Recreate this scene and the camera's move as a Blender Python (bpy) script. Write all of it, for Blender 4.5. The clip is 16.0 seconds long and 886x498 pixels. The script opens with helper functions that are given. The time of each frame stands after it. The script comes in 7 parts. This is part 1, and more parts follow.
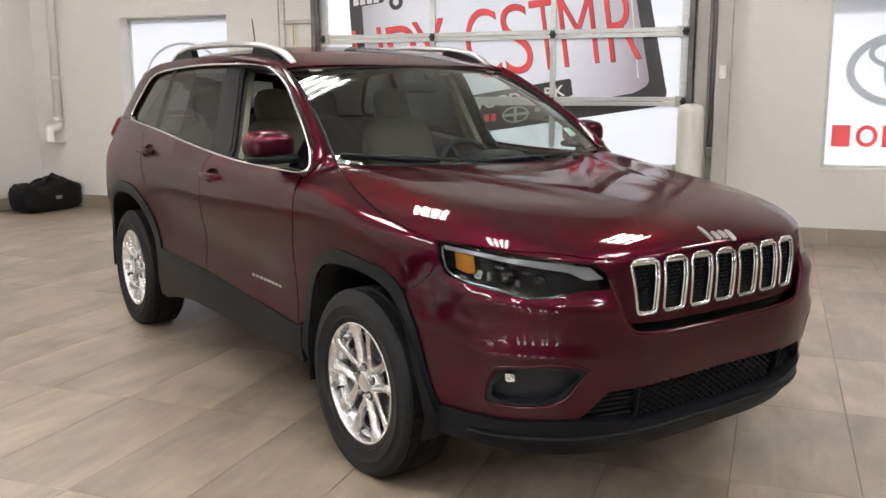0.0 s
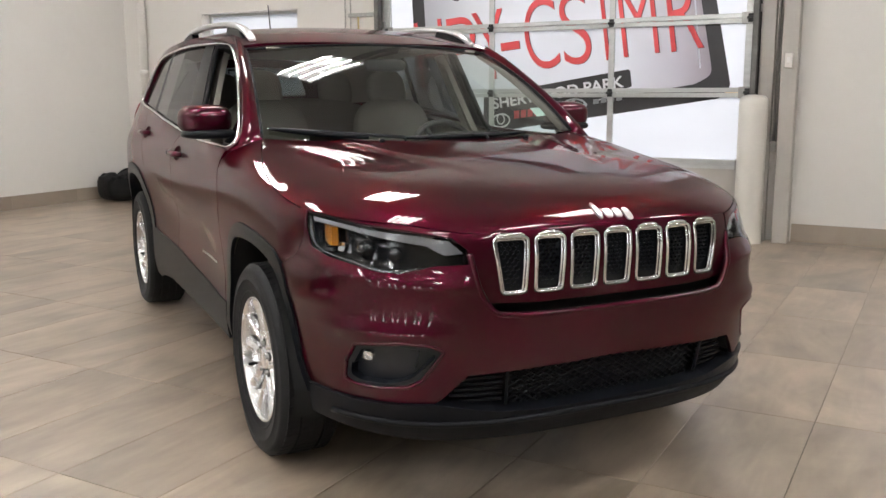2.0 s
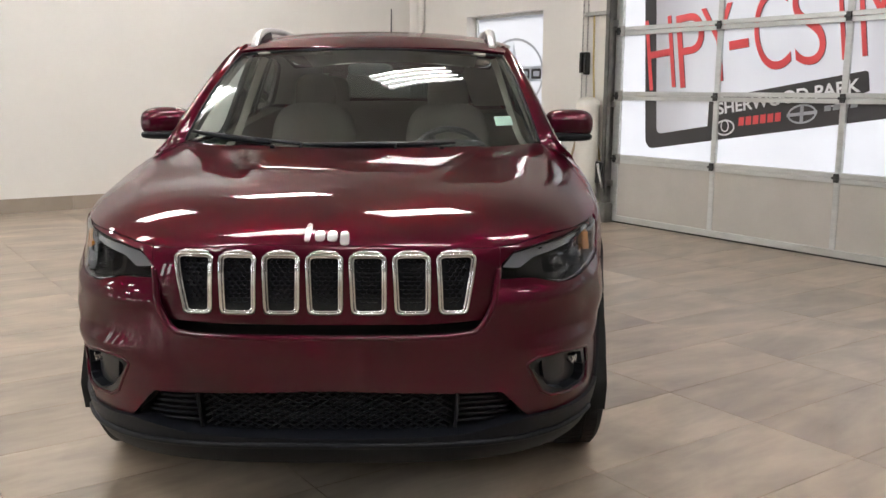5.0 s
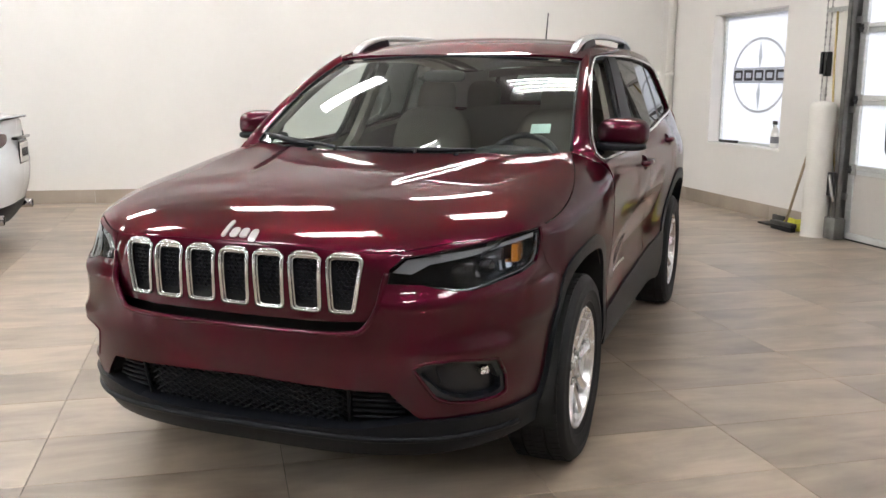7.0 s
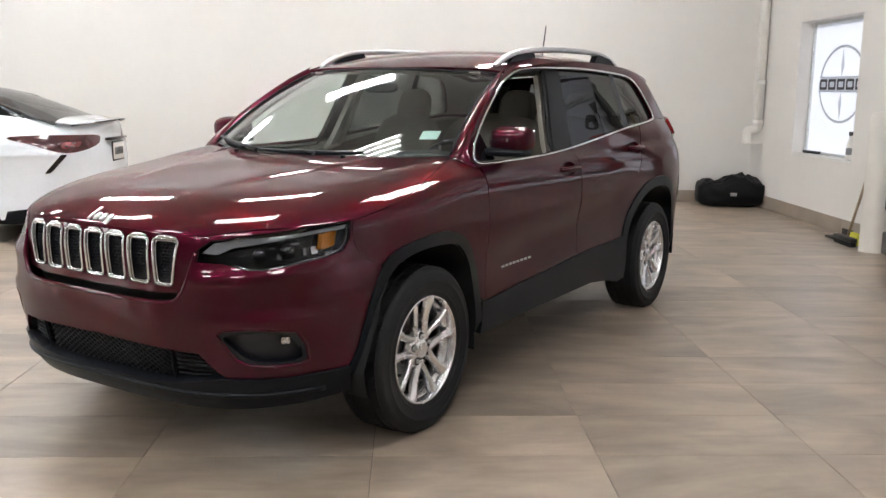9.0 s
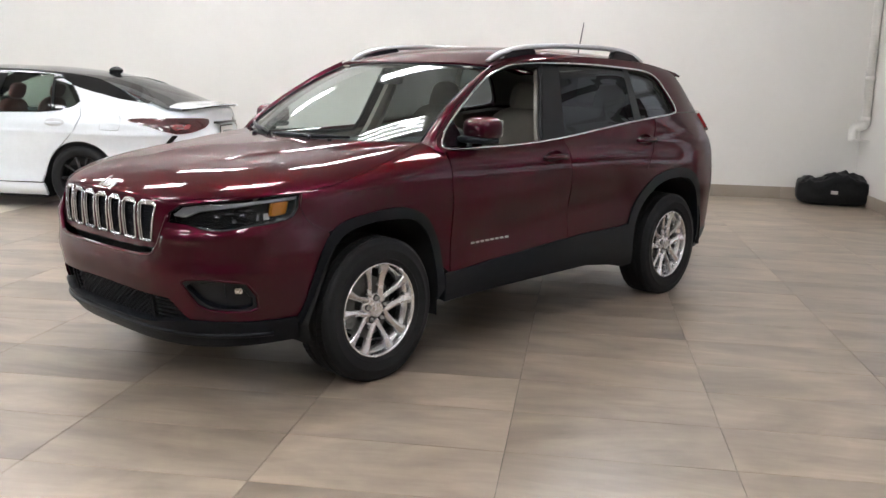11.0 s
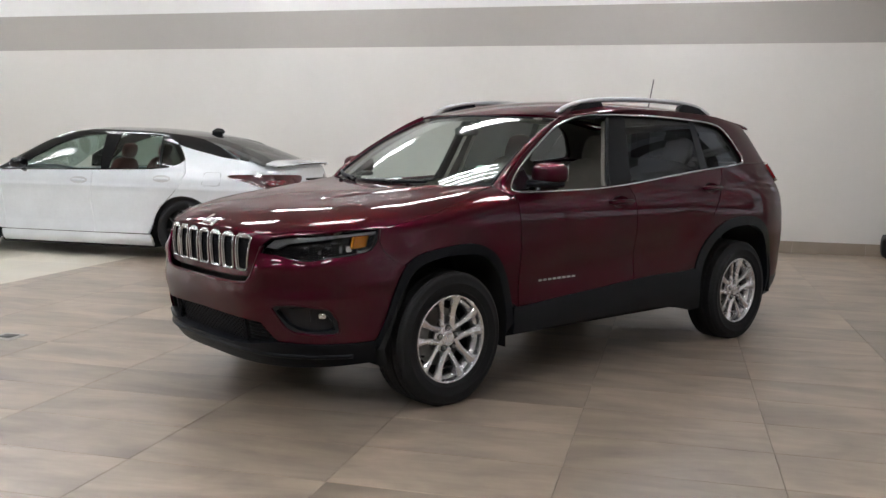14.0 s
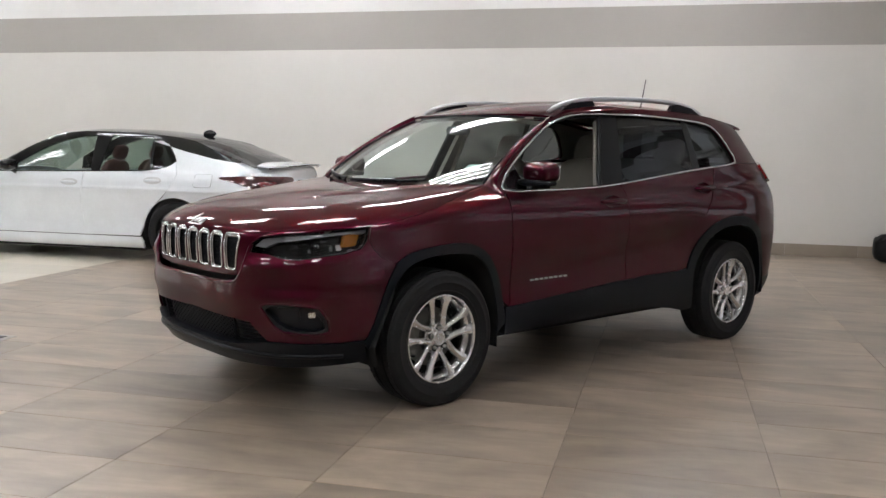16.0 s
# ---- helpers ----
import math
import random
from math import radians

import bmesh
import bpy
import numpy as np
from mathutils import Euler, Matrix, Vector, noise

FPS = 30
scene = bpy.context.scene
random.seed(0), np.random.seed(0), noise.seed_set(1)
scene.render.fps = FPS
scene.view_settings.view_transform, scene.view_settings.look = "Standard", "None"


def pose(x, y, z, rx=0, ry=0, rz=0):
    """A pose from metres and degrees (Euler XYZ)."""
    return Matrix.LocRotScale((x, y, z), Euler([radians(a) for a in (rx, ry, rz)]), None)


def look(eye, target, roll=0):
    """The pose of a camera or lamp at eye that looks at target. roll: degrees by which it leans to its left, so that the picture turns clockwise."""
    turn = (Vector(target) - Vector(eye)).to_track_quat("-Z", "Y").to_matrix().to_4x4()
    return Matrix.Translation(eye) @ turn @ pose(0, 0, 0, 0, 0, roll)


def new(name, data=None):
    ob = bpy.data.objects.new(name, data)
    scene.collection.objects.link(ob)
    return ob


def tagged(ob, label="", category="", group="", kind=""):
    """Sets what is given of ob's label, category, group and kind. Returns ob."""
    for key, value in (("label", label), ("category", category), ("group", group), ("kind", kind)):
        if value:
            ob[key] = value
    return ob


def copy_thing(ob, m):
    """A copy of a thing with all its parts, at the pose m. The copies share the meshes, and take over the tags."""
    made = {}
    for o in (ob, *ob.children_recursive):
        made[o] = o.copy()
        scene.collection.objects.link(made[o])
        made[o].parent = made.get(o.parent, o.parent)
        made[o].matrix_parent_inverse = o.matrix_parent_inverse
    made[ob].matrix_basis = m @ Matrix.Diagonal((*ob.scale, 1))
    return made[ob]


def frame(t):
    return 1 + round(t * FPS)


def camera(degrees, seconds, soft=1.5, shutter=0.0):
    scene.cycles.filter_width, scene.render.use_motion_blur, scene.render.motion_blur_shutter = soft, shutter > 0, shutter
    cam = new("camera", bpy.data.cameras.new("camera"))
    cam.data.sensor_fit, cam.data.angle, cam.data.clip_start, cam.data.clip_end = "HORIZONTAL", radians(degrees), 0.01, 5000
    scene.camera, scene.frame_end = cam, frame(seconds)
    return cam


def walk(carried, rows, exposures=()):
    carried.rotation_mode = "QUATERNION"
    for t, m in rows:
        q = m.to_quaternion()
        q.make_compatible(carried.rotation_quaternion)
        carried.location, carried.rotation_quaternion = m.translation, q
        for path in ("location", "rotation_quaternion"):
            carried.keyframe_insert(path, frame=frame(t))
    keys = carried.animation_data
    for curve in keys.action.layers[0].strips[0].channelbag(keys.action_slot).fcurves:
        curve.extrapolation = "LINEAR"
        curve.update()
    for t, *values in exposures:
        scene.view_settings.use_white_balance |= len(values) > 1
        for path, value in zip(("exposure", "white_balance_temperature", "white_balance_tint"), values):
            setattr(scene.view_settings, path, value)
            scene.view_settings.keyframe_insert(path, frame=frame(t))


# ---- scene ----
cam = camera(52.2, 16.0)
PATH = [
    (0, (2.012, -4.416, 1.422), (1.335, -2.567, 1.07), -0.2),
    (0.5, (2.077, -4.405, 1.397), (1.401, -2.556, 1.044), -0.3),
    (1, (2.278, -4.33, 1.354), (1.564, -2.496, 1.001), -0.5),
    (1.5, (2.556, -4.211, 1.329), (1.739, -2.42, 0.974), -0.3),
    (2, (2.742, -3.958, 1.299), (1.786, -2.235, 0.957), -0.2),
    (2.5, (2.971, -3.719, 1.31), (1.875, -2.08, 0.978), 0.1),
    (3, (3.279, -3.532, 1.329), (2.071, -1.973, 0.998), 0.3),
    (3.2, (3.361, -3.464, 1.316), (2.122, -1.931, 0.98), 0.5),
    (5.3, (4.167, -2.251, 1.343), (2.493, -1.213, 0.997), 0.4),
    (5.5, (4.212, -2.141, 1.354), (2.502, -1.162, 1.008), 0.5),
    (6, (4.399, -1.885, 1.338), (2.608, -1.062, 1.002), 0.5),
    (6.5, (4.591, -1.639, 1.356), (2.726, -1.006, 1.01), 0.5),
    (7, (4.674, -1.318, 1.379), (2.763, -0.848, 1.024), 0.5),
    (7.5, (4.808, -1.028, 1.349), (2.87, -0.676, 1.005), 0.7),
    (8, (5.041, -0.737, 1.393), (3.088, -0.479, 1.049), 0.7),
    (8.5, (5.162, -0.432, 1.392), (3.202, -0.25, 1.042), 0.6),
    (9, (5.273, -0.109, 1.412), (3.304, -0.033, 1.066), 0.7),
    (9.2, (5.359, -0.002, 1.398), (3.389, 0.051, 1.057), 0.9),
    (11.3, (5.755, 0.929, 1.444), (3.815, 0.606, 1.082), 1.3),
    (11.5, (5.786, 0.934, 1.422), (3.846, 0.598, 1.072), 1.3),
    (12, (5.974, 0.899, 1.403), (4.043, 0.506, 1.064), 1.5),
    (12.5, (6.159, 0.912, 1.404), (4.229, 0.52, 1.058), 1.2),
    (13, (6.179, 0.988, 1.451), (4.251, 0.589, 1.098), 1.1),
    (13.5, (6.14, 1.021, 1.428), (4.212, 0.554, 1.175), 1.1),
    (14, (6.062, 1.044, 1.341), (4.137, 0.554, 1.11), 1.0),
    (14.5, (6.053, 1.061, 1.322), (4.128, 0.569, 1.1), 1.0),
    (15, (6.048, 1.052, 1.327), (4.122, 0.565, 1.099), 1.0),
    (15.5, (6.032, 1.048, 1.319), (4.103, 0.568, 1.093), 1.0),
    (16, (6.032, 1.052, 1.31), (4.102, 0.575, 1.089), 1.0),
]
EXPOSURES = [(t, e, k, 10.0) for t, e, k in (
    (0.0, 0.45, 6690), (1.0, 0.44, 6690), (2.0, 0.41, 6690), (3.0, 0.43, 6690), (5.5, 0.39, 6750), (6.0, 0.41, 6750), (6.5, 0.61, 6600), (7.0, 0.61, 6550),
    (8.0, 0.54, 6500), (9.0, 0.51, 6450), (12.0, 0.45, 6310), (13.0, 0.45, 6310), (13.6, 0.03, 6360), (14.0, -0.02, 6350), (16.0, 0.01, 6400))]
walk(cam, [(t, look(eye, target, roll)) for t, eye, target, roll in PATH], EXPOSURES)

# ---- light ----
world = bpy.data.worlds.new("world")
scene.world = world
world.use_nodes = True
wn = world.node_tree
sky = wn.nodes.new("ShaderNodeTexSky")
sky.sky_type, sky.sun_disc = "NISHITA", False
sky.sun_elevation, sky.sun_rotation = radians(40), radians(15)
wn.links.new(sky.outputs[0], wn.nodes["Background"].inputs[0])
wn.nodes["Background"].inputs[1].default_value = 0.12
sun = new("sun", bpy.data.lights.new("sun", "SUN"))
sun.data.energy, sun.data.angle, sun.data.color = 4.5, radians(0.5), (1.0, 0.96, 0.90)
sun.matrix_world = look((8, 30, 26), (0, 0, 0))
TUBE_STRENGTH = 45.5
CEILING = 5.0
CAR = pose(0, 0, 0, 0, 0, -34.5)


# ---- materials ----
def mat(name, color, rough=0.5, metal=0.0, vary=0.0, scale=8.0, bump=0.0, bump_scale=60.0, coat=0.0, spec=0.5, random=0.0, stretch=(1, 1, 1), rough_vary=0.0, emit=0.0):
    m = bpy.data.materials.new(name)
    m.use_nodes = True
    nt = m.node_tree
    b = nt.nodes["Principled BSDF"]
    b.inputs["Base Color"].default_value = (*color, 1)
    b.inputs["Roughness"].default_value = rough
    b.inputs["Metallic"].default_value = metal
    b.inputs["Specular IOR Level"].default_value = spec
    b.inputs["Coat Weight"].default_value = coat
    b.inputs["Coat Roughness"].default_value = 0.02
    if emit:
        b.inputs["Emission Color"].default_value = (*color, 1)
        b.inputs["Emission Strength"].default_value = emit
    tc = nt.nodes.new("ShaderNodeTexCoord")
    mp = nt.nodes.new("ShaderNodeMapping")
    mp.inputs["Scale"].default_value = stretch
    nt.links.new(tc.outputs["Object"], mp.inputs[0])
    col = None
    if vary or rough_vary:
        big = nt.nodes.new("ShaderNodeTexNoise")
        big.inputs["Scale"].default_value, big.inputs["Detail"].default_value = scale, 6
        nt.links.new(mp.outputs[0], big.inputs[0])
        fine = nt.nodes.new("ShaderNodeTexNoise")
        fine.inputs["Scale"].default_value, fine.inputs["Detail"].default_value = scale * 9, 3
        nt.links.new(mp.outputs[0], fine.inputs[0])
        mix = nt.nodes.new("ShaderNodeMath")
        mix.operation = "MULTIPLY_ADD"
        mix.inputs[1].default_value = 0.35
        nt.links.new(fine.outputs[0], mix.inputs[0])
        nt.links.new(big.outputs[0], mix.inputs[2])
        if vary:
            ramp = nt.nodes.new("ShaderNodeMapRange")
            ramp.inputs[1].default_value, ramp.inputs[2].default_value = 0.4, 0.95
            ramp.inputs[3].default_value, ramp.inputs[4].default_value = 1 - vary, 1 + vary
            nt.links.new(mix.outputs[0], ramp.inputs[0])
            col = ramp.outputs[0]
        if rough_vary:
            rr = nt.nodes.new("ShaderNodeMapRange")
            rr.inputs[1].default_value, rr.inputs[2].default_value = 0.4, 0.95
            rr.inputs[3].default_value, rr.inputs[4].default_value = rough - rough_vary, rough + rough_vary
            nt.links.new(mix.outputs[0], rr.inputs[0])
            nt.links.new(rr.outputs[0], b.inputs["Roughness"])
    if random:
        oi = nt.nodes.new("ShaderNodeObjectInfo")
        rm = nt.nodes.new("ShaderNodeMapRange")
        rm.inputs[3].default_value, rm.inputs[4].default_value = 1 - random, 1 + random
        nt.links.new(oi.outputs["Random"], rm.inputs[0])
        if col is None:
            col = rm.outputs[0]
        else:
            mu = nt.nodes.new("ShaderNodeMath")
            mu.operation = "MULTIPLY"
            nt.links.new(col, mu.inputs[0])
            nt.links.new(rm.outputs[0], mu.inputs[1])
            col = mu.outputs[0]
    if col is not None:
        vm = nt.nodes.new("ShaderNodeVectorMath")
        vm.operation = "SCALE"
        vm.inputs[0].default_value = color
        nt.links.new(col, vm.inputs["Scale"])
        nt.links.new(vm.outputs[0], b.inputs["Base Color"])
    if bump:
        bn = nt.nodes.new("ShaderNodeTexNoise")
        bn.inputs["Scale"].default_value, bn.inputs["Detail"].default_value = bump_scale, 4
        nt.links.new(mp.outputs[0], bn.inputs[0])
        bp = nt.nodes.new("ShaderNodeBump")
        bp.inputs["Strength"].default_value, bp.inputs["Distance"].default_value = bump, 0.01
        nt.links.new(bn.outputs[0], bp.inputs["Height"])
        nt.links.new(bp.outputs[0], b.inputs["Normal"])
    return m


def glass_mat(name, tint, rough=0.0, clear=0.9, ior=1.52):
    """A thin pane: a clear coat of reflection over a tinted see-through sheet."""
    m = bpy.data.materials.new(name)
    m.use_nodes = True
    nt = m.node_tree
    nt.nodes.remove(nt.nodes["Principled BSDF"])
    out = nt.nodes["Material Output"]
    tr = nt.nodes.new("ShaderNodeBsdfTransparent")
    tr.inputs[0].default_value = (*[c * clear for c in tint], 1)
    gl = nt.nodes.new("ShaderNodeBsdfGlossy")
    gl.inputs["Roughness"].default_value = rough
    lw = nt.nodes.new("ShaderNodeLayerWeight")
    lw.inputs["Blend"].default_value = 0.5
    po = nt.nodes.new("ShaderNodeMath")
    po.operation = "POWER"
    po.inputs[1].default_value = 5.0
    nt.links.new(lw.outputs["Facing"], po.inputs[0])
    f0 = ((ior - 1) / (ior + 1)) ** 2
    fr = nt.nodes.new("ShaderNodeMapRange")  # mirror share, the same from both faces of the pane
    fr.inputs[3].default_value, fr.inputs[4].default_value = f0, 1.0
    nt.links.new(po.outputs[0], fr.inputs[0])
    mx = nt.nodes.new("ShaderNodeMixShader")
    nt.links.new(fr.outputs[0], mx.inputs[0])
    nt.links.new(tr.outputs[0], mx.inputs[1])
    nt.links.new(gl.outputs[0], mx.inputs[2])
    nt.links.new(mx.outputs[0], out.inputs[0])
    return m


def film_mat(name, color, rough=0.35, through_light=0.5):
    """Printed film on a window pane: part of the daylight behind comes through."""
    m = bpy.data.materials.new(name)
    m.use_nodes = True
    nt = m.node_tree
    b = nt.nodes["Principled BSDF"]
    b.inputs["Base Color"].default_value = (*color, 1)
    b.inputs["Roughness"].default_value = rough
    no = nt.nodes.new("ShaderNodeTexNoise")
    no.inputs["Scale"].default_value = 1.2
    ra = nt.nodes.new("ShaderNodeMapRange")
    ra.inputs[3].default_value, ra.inputs[4].default_value = 0.93, 1.05
    vm = nt.nodes.new("ShaderNodeVectorMath")
    vm.operation = "SCALE"
    vm.inputs[0].default_value = color
    nt.links.new(no.outputs[0], ra.inputs[0])
    nt.links.new(ra.outputs[0], vm.inputs["Scale"])
    tl = nt.nodes.new("ShaderNodeBsdfTranslucent")
    nt.links.new(vm.outputs[0], tl.inputs[0])
    nt.links.new(vm.outputs[0], b.inputs["Base Color"])
    mx = nt.nodes.new("ShaderNodeMixShader")
    mx.inputs[0].default_value = through_light
    nt.links.new(b.outputs[0], mx.inputs[1])
    nt.links.new(tl.outputs[0], mx.inputs[2])
    nt.links.new(mx.outputs[0], nt.nodes["Material Output"].inputs[0])
    return m


def tile_mat(name, color, streak, rough=0.3):
    """Wood-look porcelain: long soft streaks along the tile, each tile its own cut and tone."""
    m = bpy.data.materials.new(name)
    m.use_nodes = True
    nt = m.node_tree
    b = nt.nodes["Principled BSDF"]
    geo = nt.nodes.new("ShaderNodeNewGeometry")
    oi = nt.nodes.new("ShaderNodeObjectInfo")
    add = nt.nodes.new("ShaderNodeMath")
    add.operation = "ADD"
    nt.links.new(oi.outputs["Random"], add.inputs[0])
    nt.links.new(geo.outputs["Random Per Island"], add.inputs[1])
    sc = nt.nodes.new("ShaderNodeMath")
    sc.operation = "MULTIPLY"
    sc.inputs[1].default_value = 61.7
    nt.links.new(add.outputs[0], sc.inputs[0])
    cmb = nt.nodes.new("ShaderNodeCombineXYZ")
    nt.links.new(sc.outputs[0], cmb.inputs[2])
    sm = nt.nodes.new("ShaderNodeVectorMath")
    sm.operation = "ADD"
    nt.links.new(geo.outputs["Position"], sm.inputs[0])
    nt.links.new(cmb.outputs[0], sm.inputs[1])
    turn = nt.nodes.new("ShaderNodeVectorRotate")
    turn.rotation_type = "Z_AXIS"
    angle = nt.nodes.new("ShaderNodeMapRange")
    angle.inputs[2].default_value = 2.0
    angle.inputs[3].default_value, angle.inputs[4].default_value = -0.16, 0.16
    frac = nt.nodes.new("ShaderNodeMath")
    frac.operation = "PINGPONG"
    frac.inputs[1].default_value = 2.0
    nt.links.new(sc.outputs[0], frac.inputs[0])
    nt.links.new(frac.outputs[0], angle.inputs[0])
    nt.links.new(sm.outputs[0], turn.inputs["Vector"])
    nt.links.new(angle.outputs[0], turn.inputs["Angle"])
    outs = []
    for stretch, scale, detail, dist in (((2.2, 0.8, 1), 1.3, 6, 0.8), ((5.0, 1.8, 1), 2.2, 9, 0.9), ((1.5, 1.0, 1), 1.5, 6, 0.9), ((5.2, 0.85, 1), 1.9, 5, 1.5)):
        mp = nt.nodes.new("ShaderNodeMapping")
        mp.inputs["Scale"].default_value = stretch
        nt.links.new(turn.outputs[0], mp.inputs[0])
        no = nt.nodes.new("ShaderNodeTexNoise")
        no.inputs["Scale"].default_value, no.inputs["Detail"].default_value, no.inputs["Distortion"].default_value = scale, detail, dist
        nt.links.new(mp.outputs[0], no.inputs[0])
        outs.append(no.outputs[0])
    s1 = nt.nodes.new("ShaderNodeMath")
    s1.operation = "MULTIPLY_ADD"
    s1.inputs[1].default_value = 0.24
    nt.links.new(outs[1], s1.inputs[0])
    nt.links.new(outs[0], s1.inputs[2])
    s2 = nt.nodes.new("ShaderNodeMath")
    s2.operation = "MULTIPLY_ADD"
    s2.inputs[1].default_value = 1.0
    nt.links.new(outs[2], s2.inputs[0])
    nt.links.new(s1.outputs[0], s2.inputs[2])
    ramp = nt.nodes.new("ShaderNodeValToRGB")
    ramp.color_ramp.elements[0].position, ramp.color_ramp.elements[1].position = 0.33, 0.57
    ramp.color_ramp.elements[0].color = (*[c * (1 - streak) for c in (color[0], color[1] * 0.985, color[2] * 0.95)], 1)
    ramp.color_ramp.elements[1].color = (*[min(1, c * (1 + streak * 0.8)) for c in color], 1)
    half = nt.nodes.new("ShaderNodeMath")
    half.operation = "MULTIPLY"
    half.inputs[1].default_value = 0.416
    nt.links.new(s2.outputs[0], half.inputs[0])
    nt.links.new(half.outputs[0], ramp.inputs[0])
    tone = nt.nodes.new("ShaderNodeMapRange")
    tone.inputs[2].default_value = 2.0
    tone.inputs[3].default_value, tone.inputs[4].default_value = 0.77, 1.22
    nt.links.new(add.outputs[0], tone.inputs[0])
    vein = nt.nodes.new("ShaderNodeMapRange")
    vein.inputs[1].default_value, vein.inputs[2].default_value = 0.34, 0.66
    vein.inputs[3].default_value, vein.inputs[4].default_value = 1 - streak * 0.22, 1 + streak * 0.17
    nt.links.new(outs[3], vein.inputs[0])
    both_tones = nt.nodes.new("ShaderNodeMath")
    both_tones.operation = "MULTIPLY"
    nt.links.new(tone.outputs[0], both_tones.inputs[0])
    nt.links.new(vein.outputs[0], both_tones.inputs[1])
    vm = nt.nodes.new("ShaderNodeVectorMath")
    vm.operation = "SCALE"
    nt.links.new(ramp.outputs[0], vm.inputs[0])
    nt.links.new(both_tones.outputs[0], vm.inputs["Scale"])
    nt.links.new(vm.outputs[0], b.inputs["Base Color"])
    b.inputs["Specular IOR Level"].default_value = 0.85
    rr = nt.nodes.new("ShaderNodeMapRange")
    rr.inputs[3].default_value, rr.inputs[4].default_value = rough - 0.03, rough + 0.08
    nt.links.new(outs[2], rr.inputs[0])
    nt.links.new(rr.outputs[0], b.inputs["Roughness"])
    return m


def paint_mat(name, color, flake=0.5, rough=0.35, metal=0.6, edge=(1, 1, 1), coat_ior=1.5, spec=0.5, coat=1.0):
    """Car paint: metallic base with a fine flake under a clear lacquer."""
    m = mat(name, color, rough=rough, metal=metal, coat=coat, vary=0.06, scale=3.0)
    nt = m.node_tree
    b = nt.nodes["Principled BSDF"]
    b.inputs["Specular Tint"].default_value = (*edge, 1)
    b.inputs["Coat IOR"].default_value = coat_ior
    b.inputs["Specular IOR Level"].default_value = spec
    tc = nt.nodes.new("ShaderNodeTexCoord")
    vo = nt.nodes.new("ShaderNodeTexVoronoi")
    vo.inputs["Scale"].default_value = 900
    nt.links.new(tc.outputs["Object"], vo.inputs[0])
    bp = nt.nodes.new("ShaderNodeBump")
    bp.inputs["Strength"].default_value, bp.inputs["Distance"].default_value = flake * 0.12, 0.001
    nt.links.new(vo.outputs["Color"], bp.inputs["Height"])
    nt.links.new(bp.outputs[0], b.inputs["Normal"])
    return m


M_WALL = mat("wall_paint", (0.69, 0.665, 0.63), 0.6, vary=0.025, scale=1.4, bump=0.05, bump_scale=160)
M_STRIPE = mat("stripe_paint", (0.40, 0.375, 0.345), 0.6, vary=0.02, scale=1.4, bump=0.05, bump_scale=160)
M_UPPER = mat("upper_paint", (0.80, 0.79, 0.77), 0.6, vary=0.02, scale=1.4, bump=0.05, bump_scale=160)
M_TAUPE = mat("taupe_paint", (0.30, 0.28, 0.26), 0.6, vary=0.03, scale=1.4, bump=0.05, bump_scale=160)
M_CEIL = mat("ceiling_paint", (0.56, 0.555, 0.54), 0.8, vary=0.05, scale=2)
M_TILE = tile_mat("wood_look_tile", (0.302, 0.240, 0.185), 0.42, rough=0.31)
M_CREAM = tile_mat("cream_tile", (0.78, 0.725, 0.62), 0.06, rough=0.31)
M_GROUT = mat("grout", (0.085, 0.072, 0.06), 0.9, vary=0.2, scale=20)
M_BASE = tile_mat("base_tile", (0.29, 0.24, 0.195), 0.12)
M_POST = mat("beige_steel_paint", (0.42, 0.395, 0.36), 0.5, vary=0.05, scale=5)
M_TRACK = mat("track_steel", (0.16, 0.155, 0.145), 0.5, 0.5, vary=0.3, scale=12)
M_FRAME = mat("brushed_aluminium", (0.60, 0.61, 0.60), 0.42, 0.6, vary=0.12, scale=6, stretch=(1, 1, 5), rough_vary=0.1)
M_DOORPANEL = mat("door_panel_paint", (0.47, 0.445, 0.41), 0.5, vary=0.05, scale=4, bump=0.04)
M_DARKSTEEL = mat("dark_steel", (0.05, 0.05, 0.05), 0.5, 0.6, vary=0.3, scale=12)
M_GALV = mat("galvanised_steel", (0.42, 0.41, 0.39), 0.45, 0.8, vary=0.2, scale=25)
M_FILM = film_mat("white_film", (0.82, 0.84, 0.885), through_light=0.66)
M_PRINT = film_mat("white_print", (0.86, 0.87, 0.89), 0.4, 0.05)
M_FILM_RED = film_mat("red_film", (0.90, 0.12, 0.13), 0.4, 0.25)
M_FILM_DARK = film_mat("dark_film", (0.045, 0.042, 0.045), 0.4, 0.1)
M_FILM_GREY = film_mat("grey_film", (0.42, 0.44, 0.47), 0.4, 0.4)
M_FILM_SILVER = film_mat("silver_film", (0.52, 0.55, 0.59), 0.4, 0.4)
M_PIPE = mat("white_pipe", (0.72, 0.70, 0.66), 0.4, vary=0.05, scale=6)
M_BOLLARD = mat("bollard_plastic", (0.70, 0.675, 0.62), 0.45, vary=0.05, scale=4, bump=0.03)
M_TUBE = mat("lamp_tube", (0.980, 0.985, 1.0), 0.4, emit=TUBE_STRENGTH)
M_REFLECTOR = mat("lamp_reflector", (0.85, 0.85, 0.84), 0.25, 0.3, vary=0.03)
M_PAINT = paint_mat("dark_red_paint", (0.054, 0.0017, 0.0106), flake=0.3, rough=0.37, metal=0.85, edge=(0.38, 0.018, 0.068), coat_ior=1.46, coat=0.80, spec=0.0)
